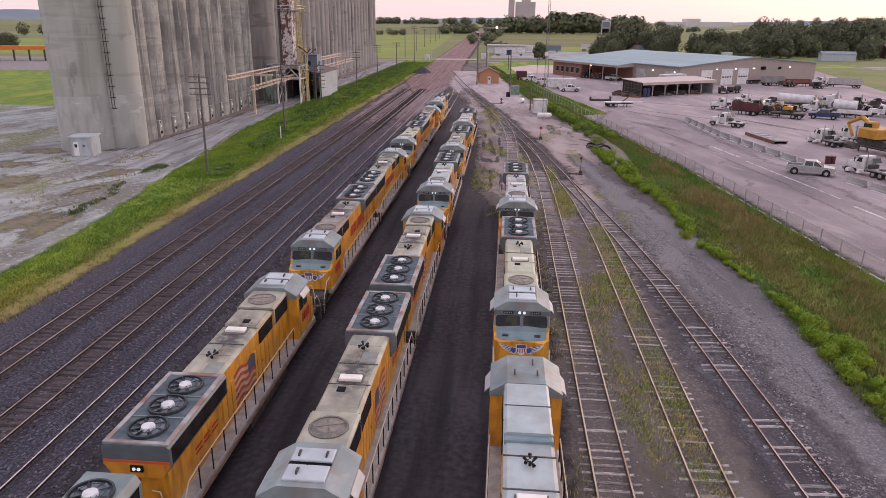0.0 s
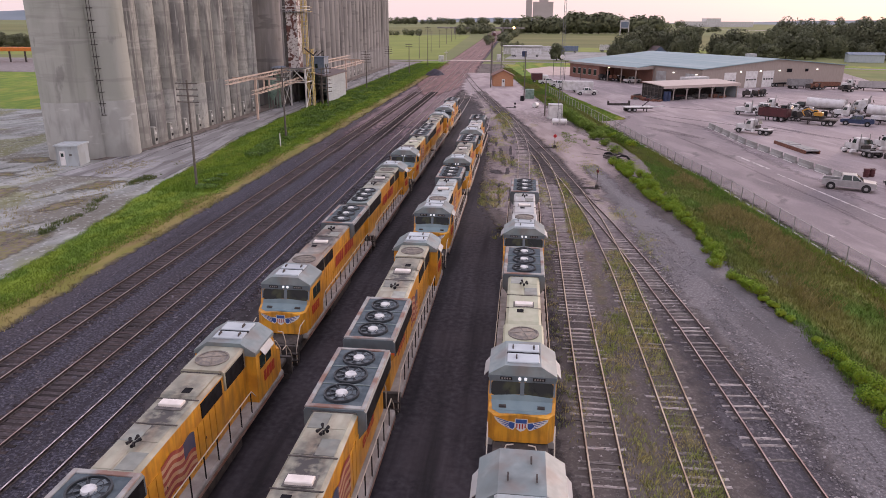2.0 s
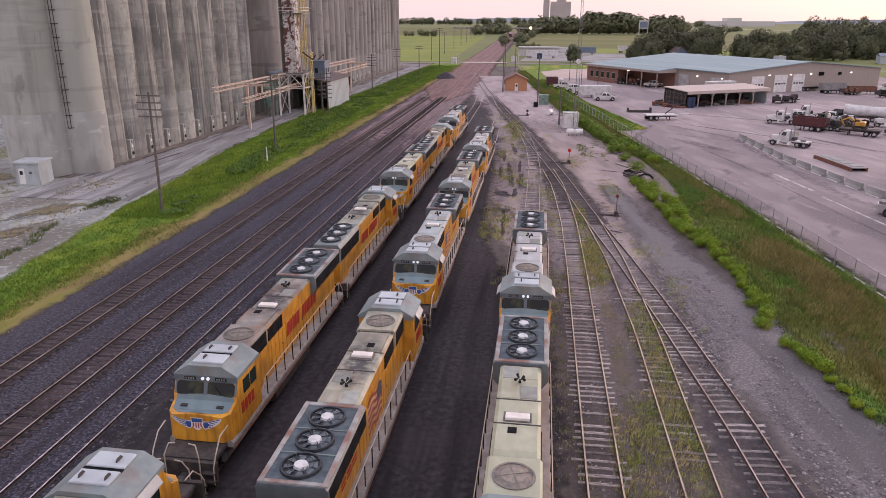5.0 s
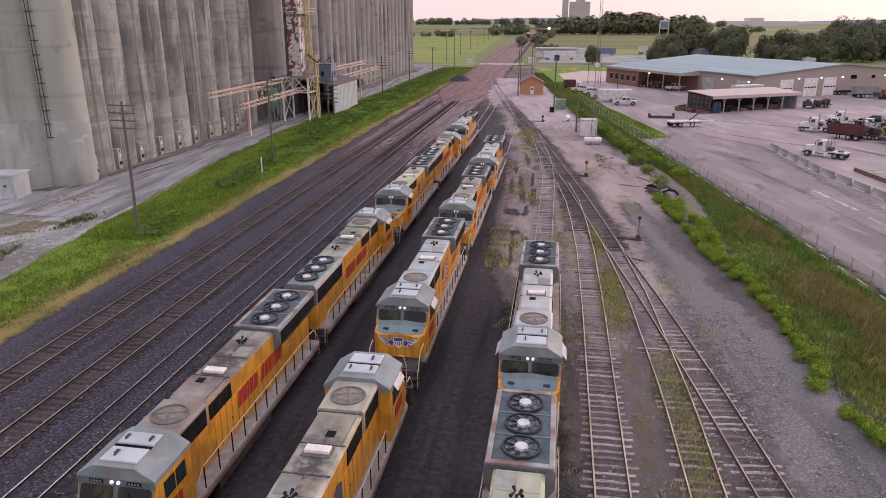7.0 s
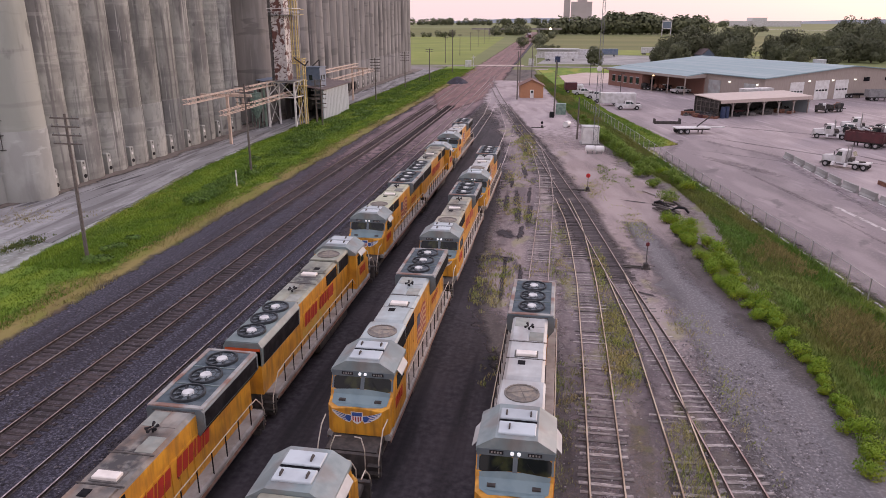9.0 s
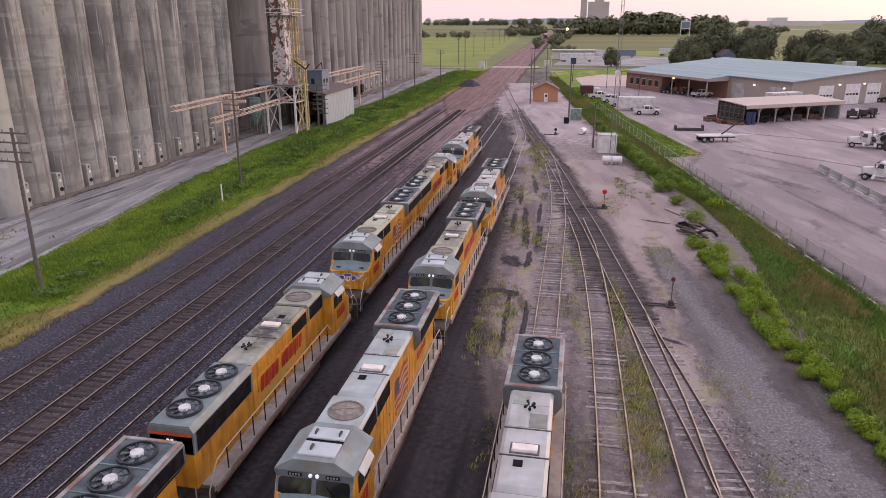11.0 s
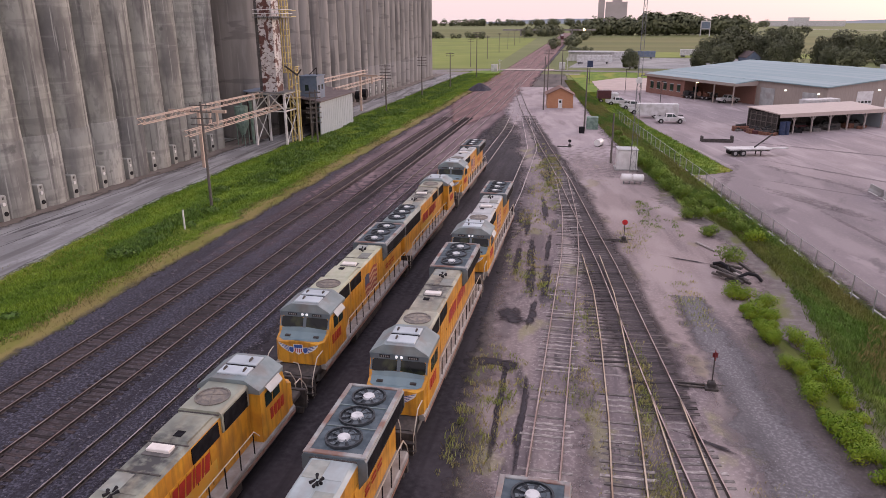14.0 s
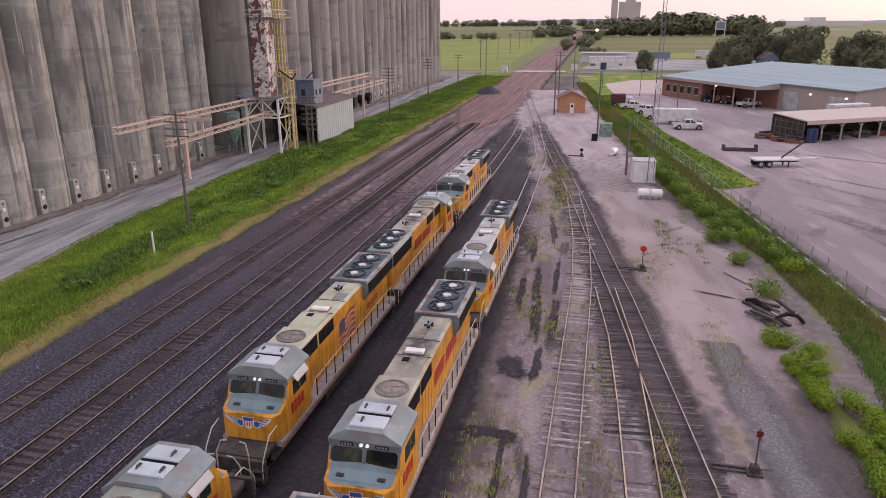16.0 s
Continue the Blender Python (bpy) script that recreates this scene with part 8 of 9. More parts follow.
# workshop building
M_ROOFBLUE = mat("pale_blue_roof", (0.215, 0.32, 0.34), (0.185, 0.28, 0.30), 0.6, 0.55, 0.0, streak=(6, 0.3, 1), third=(0.27, 0.36, 0.375), third_scale=0.1)
# far concrete made paler: distance haze is painted into this colour
M_HAZECONC = mat("hazed_far_concrete", (0.46, 0.415, 0.41), (0.42, 0.375, 0.37), 0.05, 0.9)
M_TANWALL = mat("tan_wall", (0.36, 0.31, 0.27), (0.32, 0.275, 0.24), 0.8, 0.7, streak=(5, 5, 0.5))
M_BRICK = mat("red_brown_brick", (0.22, 0.11, 0.085), (0.28, 0.15, 0.115), 4.0, 0.85)
BW, BL, EH, PH = 60.0, 57.0, 5.7, 8.0
wk = thing("workshop", "long tan metal workshop with pale blue roof", "building", m=pose(52.5, 220.0, 0, 0, 0, 31))
part("wall", Mesh().prism([(0, -0.1), (BW, -0.1), (BW, EH), (BW / 2, PH), (0, EH)], 0, BL, "y"), M_TANWALL, wk, "tan ribbed metal wall")
for s in (0, 1):
    a, b = ((-0.6, EH - 0.02), (BW / 2, PH + 0.05)) if s == 0 else ((BW + 0.6, EH - 0.02), (BW / 2, PH + 0.05))
    prof = [a, b, (b[0], b[1] + 0.22), (a[0], a[1] + 0.22)]
    part("roof", Mesh().prism(prof if s == 0 else prof[::-1], -0.5, BL + 0.5, "y"), M_ROOFBLUE, wk, "pale blue-grey metal roof")
for x, w, h in ((8.5, 4.6, 4.6), (17.0, 4.8, 4.8), (24.0, 4.6, 4.8)):
    d2 = part("garage_door", Mesh().box(x, -0.08, 0, x + w, 0, h), M_WHITE, wk, "white sectional garage door")
    for q in range(4):
        part("door_pane", Mesh().box(x + 0.4 + q * 1.05, -0.11, h * 0.45, x + 1.1 + q * 1.05, -0.08, h * 0.45 + 0.4), M_GLASS, d2)
for y, w in ((2.5, 4.2), (15.0, 4.4)):
    part("garage_door", Mesh().box(-0.08, y, 0, 0, y + w, 4.2), M_ROOF_WHITE, wk, "pale garage door")
for x in (14.5, 22.6, 30.5, 47.0):
    part("wall_lamp", Mesh().box(x, -0.3, 4.6, x + 0.45, 0, 4.9), M_LAMP, wk, "lit white wall lamp")
for y in (2.0, 11.5):
    part("wall_lamp", Mesh().box(-0.3, y, 4.0, 0, y + 0.4, 4.3), M_LAMP, wk, "lit white wall lamp")
part("wall_vent", Mesh().box(34, -0.2, 4.2, 36, 0, 5.2), M_SOOT, wk)
part("wall_vent", Mesh().box(42, -0.2, 4.2, 43.2, 0, 5.0), M_SOOT, wk)
XW = -6.5
part("brick_wing", Mesh().box(XW, 40.0, -0.1, 0.0, BL, 4.7), M_BRICK, wk, "red-brown brick office wing")
part("porch_back_wall", Mesh().box(-0.25, 21.0, -0.1, -0.02, 40.0, 5.2), M_BRICK, wk, "brick wall under the porch")
part("porch_roof", Mesh().prism([(XW - 0.5, 4.98), (-0.6, 5.64), (-0.6, 5.86), (XW - 0.5, 5.2)], 20.5, BL + 0.5, "y"), M_ROOFBLUE, wk, "pale blue-grey roof over the porch")
part("porch_fascia", Mesh().box(XW - 0.55, 20.45, 4.5, XW - 0.45, BL + 0.5, 5.2).prism([(XW - 0.5, 4.5), (-0.1, 4.5), (-0.1, 5.64), (XW - 0.5, 4.98)], 20.4, 20.5, "y"), M_TANWALL, wk, "tan fascia of the porch")
for y in (21.0, 28.0, 35.0):
    part("porch_post", Mesh().box(XW - 0.35, y - 0.12, -0.1, XW - 0.1, y + 0.12, 4.6), M_TANWALL, wk)
for k in range(5):
    wn2 = part("window", Mesh().box(XW - 0.06, 41.5 + k * 3.0, 1.4, XW, 42.9 + k * 3.0, 3.2), M_GLASS, wk)
    part("frame", Mesh().box(XW - 0.1, 41.35 + k * 3.0, 1.25, XW - 0.03, 43.05 + k * 3.0, 1.4).box(XW - 0.1, 41.35 + k * 3.0, 3.2, XW - 0.03, 43.05 + k * 3.0, 3.35), M_ROOF_WHITE, wn2)
part("porch_window", Mesh().box(-3.6, 39.94, 1.2, -2.0, 40.0, 2.8), M_GLASS, wk)
part("porch_lamp", Mesh().box(XW - 0.3, 34.6, 4.3, XW + 0.1, 35.0, 4.6), M_GLOW_WARM, wk, "lit orange porch lamp")
part("roof_unit", Mesh().box(33.0, 14.0, 7.7, 36.0, 16.0, 9.0), M_ROOF_WHITE, wk, "white roof air unit")

M_CREAM = mat("cream_sheet", (0.52, 0.44, 0.39), (0.46, 0.385, 0.34), 1.2, 0.55, streak=(6, 0.3, 1))
M_PALEWOOD = mat("pale_post", (0.38, 0.34, 0.31), (0.30, 0.26, 0.24), 3.0, 0.85)
# open-fronted shed
cp = thing("open_shed", "open-fronted storage shed with low pale roof", "shed", m=pose(35.8, 188.6, 0, 0, 0, 30))
part("back_wall", Mesh().box(0, 7.6, -0.1, 25, 7.8, 3.8), M_UNDER, cp)
part("roof", Mesh().prism([(-0.4, 3.45), (8.2, 3.95), (8.2, 4.15), (-0.4, 3.65)], 0, 25.4, "x"), M_CREAM, cp, "pale sheet metal roof")
part("end_wall", Mesh().box(0.3, 0.5, -0.1, 0.45, 7.6, 3.5), M_UNDER, cp)
part("end_wall", Mesh().box(24.9, 0.0, -0.1, 25.05, 7.6, 3.6), M_METALSHED, cp)
for q in range(6):
    part("end_slat", Mesh().box(0.1, 0.3 + 1.35 * q, -0.1, 0.25, 0.45 + 1.35 * q, 3.5), M_WOOD, cp)
for q in range(3):
    part("end_rail", Mesh().box(0.0, 0.3, 0.7 + 1.1 * q, 0.1, 7.4, 0.82 + 1.1 * q), M_WOOD, cp)
part("fascia", Mesh().box(0, -0.42, 2.95, 25.4, -0.3, 3.6), M_CREAM, cp)
for k in range(6):
    x = 3.6 + 4.2 * k
    part("post", Mesh().box(x - 0.12, -0.12, -0.1, x + 0.12, 0.12, 3.4), M_PALEWOOD, cp)
    for s in (-1, 1):
        part("knee_brace", Mesh().cyl((x, 0, 2.1), (x + s * 1.0, 0, 3.2), 0.07, seg=5), M_PALEWOOD, cp)
rnd = random.Random(5)
for k in range(44):
    u, v = rnd.uniform(1.0, 24) if k < 30 else rnd.uniform(-3.6, -0.4), rnd.uniform(0.6, 5.5)
    if u < 0.5:
        v = rnd.uniform(0, 6)
    w, d, h = rnd.uniform(0.5, 1.4), rnd.uniform(0.4, 1.0), rnd.uniform(0.5, 1.6)
    p = cp.matrix_basis @ Vector((u, v, 0))
    c = thing("stored_part", "dark machine part stored in the open shed", "machine part", "stored parts", m=pose(p.x, p.y, 0, 0, 0, rnd.uniform(0, 90)))
    pm = rnd.choice((M_UNDER, M_RUST, M_UNDER, M_TRUCKGREY, M_BLACK, M_MAROON))
    part("body", Mesh().box(-w, -d, -0.05, w, d, h * 0.6, c=0.1), pm, c)
    part("roller", Mesh().cyl((-w * 0.6, 0, h * 0.6), (w * 0.7, 0, h * 0.75), 0.25, seg=9), M_TYRE, c)
for k in range(2):
    p = cp.matrix_basis @ Vector((0.6 + 1.0 * k, -0.6, 0))
    c = thing("blue_barrel", "tall dark blue barrel beside the open shed", "barrel", "blue barrels", m=pose(p.x, p.y, 0))
    part("body", Mesh().cyl((0, 0, -0.05), (0, 0, 2.3), 0.5, seg=14).ring((0, 0), 0.53, 0.49, 0.7, 0.78, 14).ring((0, 0), 0.53, 0.49, 1.5, 1.58, 14), M_BLUEDARK, c)
for u in (17.5, 21.8):
    p = cp.matrix_basis @ Vector((u, 10.5, 0))
    c = thing("white_container", "white storage container behind the shed", "container", "white containers", m=pose(p.x, p.y, 0, 0, 0, 30))
    part("box", Mesh().box(-1.9, -1.2, -0.05, 1.9, 1.2, 4.6, c=0.04), M_TRUCKWHITE, c)
    for k in range(9):
        part("rib", Mesh().box(-1.8 + 0.43 * k, -1.24, 0.1, -1.68 + 0.43 * k, -1.2, 4.4), M_TRUCKWHITE, c)

# ---- beyond the lot: road, pads, far buildings ----
M_ASPHALT = mat("road_asphalt", (0.19, 0.17, 0.165), (0.24, 0.22, 0.21), 0.5, 0.85)
M_PINKPAD = mat("pale_pad", (0.46, 0.37, 0.33), (0.52, 0.43, 0.39), 0.3, 0.9)
M_SOY = mat("soy_field", (0.10, 0.118, 0.026), (0.13, 0.145, 0.034), 0.05, 0.95, third=(0.16, 0.155, 0.045), third_scale=0.012, streak=(0.1, 1, 1))
M_LAWN = mat("mown_lawn", (0.105, 0.145, 0.030), (0.15, 0.185, 0.045), 0.08, 0.95, third=(0.17, 0.165, 0.06), third_scale=0.03)
M_MEADOW = mat("meadow", (0.175, 0.225, 0.030), (0.225, 0.26, 0.05), 0.06, 0.95, third=(0.15, 0.19, 0.03), third_scale=0.03)


def patch(name, label, category, pts, z, material):
    me = Mesh()
    me.v = [(x, y, z) for x, y in pts]
    me.f, me.m = [tuple(range(len(pts)))], [0]
    return tagged(part(name, me, material), label, category, kind="structure")


patch("ground_north", "bright meadow beyond the crossing", "field", [(-400, 362), (-42, 362), (-66, 900), (-460, 820)], -0.08, M_MEADOW)
patch("field_far", "dark green crop field", "field", [(-900, 880), (-80, 960), (-90, 1700), (-1400, 1650)], -0.09, M_SOY)
patch("field_east", "yellow-green soybean field", "field", [(-8, 545), (420, 500), (500, 1000), (-22, 1010)], -0.08, M_SOY)
patch("field_strip", "straw-coloured field strip", "field", [(0, 470), (160, 460), (180, 500), (0, 545)], -0.07, M_MEADOW)
patch("grass_pad", "mown green grass beside the road", "grass", [(-6, 262), (40, 300), (150, 300), (160, 345), (-2, 352)], -0.04, M_GRASS)
patch("pale_pad", "pale dusty gravel pad", "pad", [(1, 276), (6, 268), (28, 272), (34, 300), (30, 316), (12, 318), (2, 300)], -0.03, M_PINKPAD)
patch("road", "grey country road crossing the tracks", "road", [(-400, 300), (-66, 339), (-33, 349), (36, 343), (260, 300), (420, 270), (422, 277), (262, 307), (36, 350), (-33, 357), (-66, 348), (-400, 309)], 0.03, M_ASPHALT)
patch("crossing", "pale concrete grade crossing panels", "crossing", [(-34, 347.5), (-14, 348.5), (-14, 358), (-34, 357)], 0.19, M_PINKPAD)
patch("truck_stop", "pale concrete truck stop yard", "parking lot", [(-9, 372), (75, 368), (80, 455), (-2, 462)], -0.03, M_CONCRETE)
patch("silo_road", "grey side road beyond the silos", "road", [(-75, 335), (-48, 322), (-46, 336), (-66, 342)], 0.0, M_ASPHALT)
patch("left_field", "green lawn field beyond the silo yard", "field", [(-500, 150), (-95, 150), (-150, 248), (-500, 250)], -0.05, M_GRASS)
patch("left_road", "grey lot beyond the lawn", "road", [(-500, 252), (-140, 250), (-180, 335), (-500, 335)], -0.05, M_ASPHALT)
patch("east_lawn", "mown green lawn east of the lot", "grass", [(108, 208), (300, 190), (300, 300), (128, 318)], -0.03, M_LAWN)
pl2 = thing("gravel_pile", "dark heap of spare ballast", "gravel heap", m=pose(-30.6, 263, 0))
pm = Mesh()
nseg = 18
for ring in range(5):
    r = 3.6 * (1 - ring / 4.6)
    for a in range(nseg):
        an = 2 * math.pi * a / nseg
        j = 1 + 0.18 * noise.noise((math.cos(an) * 2, math.sin(an) * 2, ring))
        pm.v.append((r * j * math.cos(an), 2.2 * r * j * math.sin(an) / 1.6, 2.3 * (ring / 4.6) ** 0.8 - 0.05))
for ring in range(4):
    for a in range(nseg):
        b = (a + 1) % nseg
        pm.f.append((ring * nseg + a, ring * nseg + b, (ring + 1) * nseg + b, (ring + 1) * nseg + a))
        pm.m.append(0)
pm.f.append(tuple(range(4 * nseg, 5 * nseg)))
pm.m.append(0)
part("mound", pm, M_BALLAST, pl2, smooth=True)
for x, y in ((-37.5, 343.0), (-11.0, 360.0)):
    cs = thing("crossing_signal", "white crossing cabinet and signal mast", "signal", "crossing signals", m=pose(x, y, 0))
    part("cabinet", Mesh().box(-1.2, -1.0, -0.05, 1.2, 1.0, 2.8), M_TRUCKWHITE, cs)
    part("mast", Mesh().cyl((2.2, 0, -0.1), (2.2, 0, 5.0), 0.12, seg=8), M_TRUCKWHITE, cs)
    part("crossbuck", Mesh().box(1.4, -0.1, 4.0, 3.0, -0.04, 4.3), M_TRUCKWHITE, cs)

# far things: trailers on the truck stop, overpass, elevator
for x, y, yaw, ln2, pt in ((2, 398, 5, 16, M_TRUCKWHITE), (8, 440, 0, 22, M_TRUCKWHITE), (26, 446, 0, 14, M_BLUEGREY), (56, 470, 0, 16, M_TRUCKWHITE)):
    c = thing("semi_trailer", "long box trailer parked at the truck stop", "trailer", "far trailers", m=pose(x, y, 0, 0, 0, yaw))
    part("box", Mesh().box(-ln2 / 2, -1.3, 1.0, ln2 / 2, 1.3, 4.1), pt, c)
    wheels(c, (-ln2 / 2 + 1, -ln2 / 2 + 2.2, ln2 / 2 - 2), 1.3, 0.5)
tractor(58, 398, 170, M_TRUCKWHITE, "white truck on the far truck stop")
cb2 = thing("truck_stop_shop", "low white shop building at the truck stop", "building", m=pose(-2, 425, 0))
part("wall", Mesh().box(-9, 0, -0.1, 13, 10, 4.2), M_TRUCKWHITE, cb2)
part("window_band", Mesh().box(-2, -0.05, 1.0, 11, 0, 2.9), M_GLASS, cb2)
part("roof", Mesh().box(-9.4, -1.5, 4.2, 13.4, 10.4, 4.6), M_ROOF_WHITE, cb2)
sg = thing("blue_sign", "blue square road sign on a post", "sign", m=pose(1.2, 284.5, 0))
part("panel", Mesh().box(-0.9, -0.05, 5.6, 0.9, 0.05, 7.6), M_BLUEDARK, sg)
part("post", Mesh().cyl((0, 0.08, -0.1), (0, 0.08, 7.0), 0.1, seg=8), M_UNDER, sg)
br2 = thing("overpass", "grey concrete road overpass across the tracks", "bridge", m=pose(-60, 1010, 0))
part("deck", Mesh().box(-60, -5, 6.5, 60, 5, 8.4), M_SILO2, br2)
for x in (-36, -14, 30):
    part("pier", Mesh().box(x - 1, -4, -0.1, x + 1, 4, 6.5), M_SILO2, br2)
fe = thing("far_elevator", "distant concrete grain elevator, paled by painted haze", "grain elevator", m=pose(30, 1500, 0))
part("block", Mesh().box(-16, -10, -0.1, 24, 10, 52), M_HAZECONC, fe)
part("headhouse", Mesh().box(-4, -7, 52, 14, 7, 64), M_HAZECONC, fe)
part("tower", Mesh().box(-30, -6, -0.1, -18, 6, 90), M_HAZECONC, fe)
part("annex_roof", Mesh().cyl((50, 0, 0), (50, 0, 14), 26, 1, 20), M_METALSHED, fe)
ft = thing("distant_train", "dark train far down the main line", "train", m=pose(-32.5, 800, 0))
for k in range(6):
    part("wagon", Mesh().box(-1.5 - k * 1.1, k * 18, 1.0, 1.5 - k * 1.1, k * 18 + 16, 4.4, c=0.2), M_MAROON if k % 2 == 0 else M_GREYSTEEL, ft)
# warm emissive disc, set apart from the wagons
part("headlamp", Mesh().cyl((18, 190, 8.0), (18, 189.5, 8.0), 1.6, seg=12), M_GLOW_WARM, ft, "bright warm glowing disc far down the line")
wb = thing("white_warehouse", "long low white warehouse far off", "building", m=pose(565, 2260, 0))
part("wall", Mesh().box(-105, 0, -0.1, 105, 60, 15), M_TRUCKWHITE, wb)
part("annex", Mesh().box(-30, -5, -0.1, 10, 60, 24), M_TRUCKWHITE, wb)
wb = thing("red_barn", "long low dark red shed far off", "building", m=pose(235, 405, 0, 0, 0, -15))
part("wall", Mesh().box(-30, 0, -0.1, 30, 15, 5.5), M_MAROON, wb)
part("roof", Mesh().prism([(-0.6, 5.5), (15.6, 5.5), (7.5, 7.5)], -30.5, 30.5, "x"), M_MAROON, wb)
wb = thing("grey_shed", "grey metal shed beyond the trees", "building", m=pose(168, 378, 0, 0, 0, -10) @ Matrix.Diagonal((0.65, 0.65, 0.65, 1)))
part("wall", Mesh().box(-14, 0, -0.1, 10, 12, 5.5), M_METALSHED, wb)
part("roof", Mesh().prism([(-0.6, 5.5), (12.6, 5.5), (6, 7.2)], -14.5, 10.5, "x"), M_BLUEGREY, wb)
patch("far_road", "pale highway far across the fields", "road", [(120, 1800), (260, 1735), (470, 1500), (900, 1300), (900, 1330), (480, 1530), (262, 1765), (120, 1830)], 0.05, M_HAZECONC)
bb = thing("billboard", "white framed billboard beside the far trees", "billboard", m=pose(132, 1000, 0))
part("panel", Mesh().box(-5, -0.3, 9, 5, 0.3, 17), M_BLUEGREY, bb)
part("panel_frame", Mesh().box(-6, -0.4, 16.6, 6, 0.4, 18.2).box(-6, -0.4, 8, 6, 0.4, 9), M_TRUCKWHITE, bb)
for s in (-1, 1):
    part("post", Mesh().box(s * 5.4 - 0.5, -0.4, -0.1, s * 5.4 + 0.5, 0.4, 17), M_TRUCKWHITE, bb)
hs = thing("farm_house", "blue-grey house among trees", "house", m=pose(73, 410, 0, 0, 0, 20) @ Matrix.Diagonal((0.56, 0.56, 0.6, 1)))
part("wall", Mesh().prism([(-6, -0.1), (6, -0.1), (6, 5.2), (0, 9.5), (-6, 5.2)], -5, 8, "y"), M_BLUEGREY, hs)
for s in (-1, 1):
    part("roof", Mesh().prism([(0, 9.55), (s * 6.6, 4.85), (s * 6.6, 5.1), (0, 9.9)][::s], -5.4, 8.4, "y"), M_ROOFBROWN, hs)
for x in (-3, 2):
    part("window", Mesh().box(x, -5.05, 2.0, x + 1.2, -5, 3.8), M_GLASS, hs)
oc = thing("orange_canopy", "long orange canopy over parked machines", "canopy", m=pose(-222, 305, 0, 0, 0, 12))
part("roof", Mesh().box(-38, -3, 4.6, 38, 3, 6.2), M_ORANGE, oc, "bright orange roof band")
for k in range(12):
    part("post", Mesh().box(-36 + 6.5 * k - 0.3, -2.6, -0.1, -36 + 6.5 * k + 0.3, -2.0, 4.6), M_UNDER, oc)

# ---- plants ----


def leaf_quads(me, centre, radii, count, size, rnd, mi=0, shell=0.55):
    """Small tilted leaf clumps filling an ellipsoid, thicker towards its skin."""
    for _ in range(count):
        d = Vector((rnd.gauss(0, 1), rnd.gauss(0, 1), rnd.gauss(0, 1))).normalized() * (shell + (1 - shell) * rnd.random())
        p = Vector((centre[0] + d.x * radii[0], centre[1] + d.y * radii[1], centre[2] + d.z * radii[2]))
        n = (d + Vector((rnd.uniform(-0.8, 0.8), rnd.uniform(-0.8, 0.8), rnd.uniform(-0.2, 0.9)))).normalized()
        u = n.orthogonal().normalized()
        u.rotate(Matrix.Rotation(rnd.uniform(0, 6.28), 3, n))
        w = n.cross(u)
        s = size * rnd.uniform(0.6, 1.3)
        o = len(me.v)
        me.v.extend([tuple(p + u * s), tuple(p + w * s * 0.6), tuple(p - u * s), tuple(p - w * s * 0.6)])
        me.f.append((o, o + 1, o + 2, o + 3))
        me.m.append(mi)
        soft_n = tuple((d.normalized() + n * 0.22 + Vector((0, 0, 0.25))).normalized())
        me.n.extend([soft_n] * 4)


def tree_mesh(seed, h, spread, clumps, quads, size):
    """A trunk with limbs and a domed crown built of overlapping leafy clumps."""
    rnd = random.Random(seed)
    trunk = Mesh()
    trunk.cyl((0, 0, -0.2), (0.1, 0, h * 0.35), 0.035 * h, 0.026 * h, 9)
    trunk.cyl((0.1, 0, h * 0.35), (0, 0.1, h * 0.8), 0.026 * h, 0.008 * h, 8)
    crown = Mesh()
    for k in range(clumps):
        # clumps spread over a dome, widest at two fifths of the height
        a = k * 2.39996 + rnd.uniform(-0.4, 0.4)
        u = (k + 0.5) / clumps
        z = h * (0.14 + 0.70 * u) + rnd.uniform(-0.5, 0.5)
        wide = math.sqrt(max(0.03, 1 - ((z / h - 0.40) / 0.50) ** 2))
        rr = spread * wide * rnd.uniform(0.45, 0.78)
        c = (rr * math.cos(a), rr * math.sin(a), z)
        if k % 3 == 0:
            trunk.cyl((0.05, 0.05, h * rnd.uniform(0.2, 0.45)), (c[0] * 0.8, c[1] * 0.8, c[2]), 0.014 * h, 0.004 * h, 6)
        q = spread * rnd.uniform(0.30, 0.46)
        leaf_quads(crown, c, (q, q, q * 0.85), quads, size, rnd, shell=0.72)
    leaf_quads(crown, (0, 0, h * 0.46), (spread * 0.62, spread * 0.62, h * 0.36), quads * 4, size * 1.5, rnd, shell=0.6)
    return trunk.data("trunk", M_TRUNK), crown.data("crown", M_LEAF_HAZED)


TREES = [tree_mesh(21 + k, 9.0, 5.2 + 0.3 * k, 26, 190, 0.31) for k in range(4)]


def tree(x, y, wide, tall, k, label="broad dark green tree in full leaf", turn=0.0):
    th = thing("tree", label, "tree", "trees", m=pose(x, y, 0, 0, 0, turn) @ Matrix.Diagonal((0.94 * wide, 0.94 * wide, 0.90 * tall, 1)))
    part("trunk", TREES[k % 4][0], None, th)
    part("crown", TREES[k % 4][1], None, th)


rnd = random.Random(3)
tree(17.0, 365.0, 0.81, 1.06, 0, "round dark tree standing alone by the road")
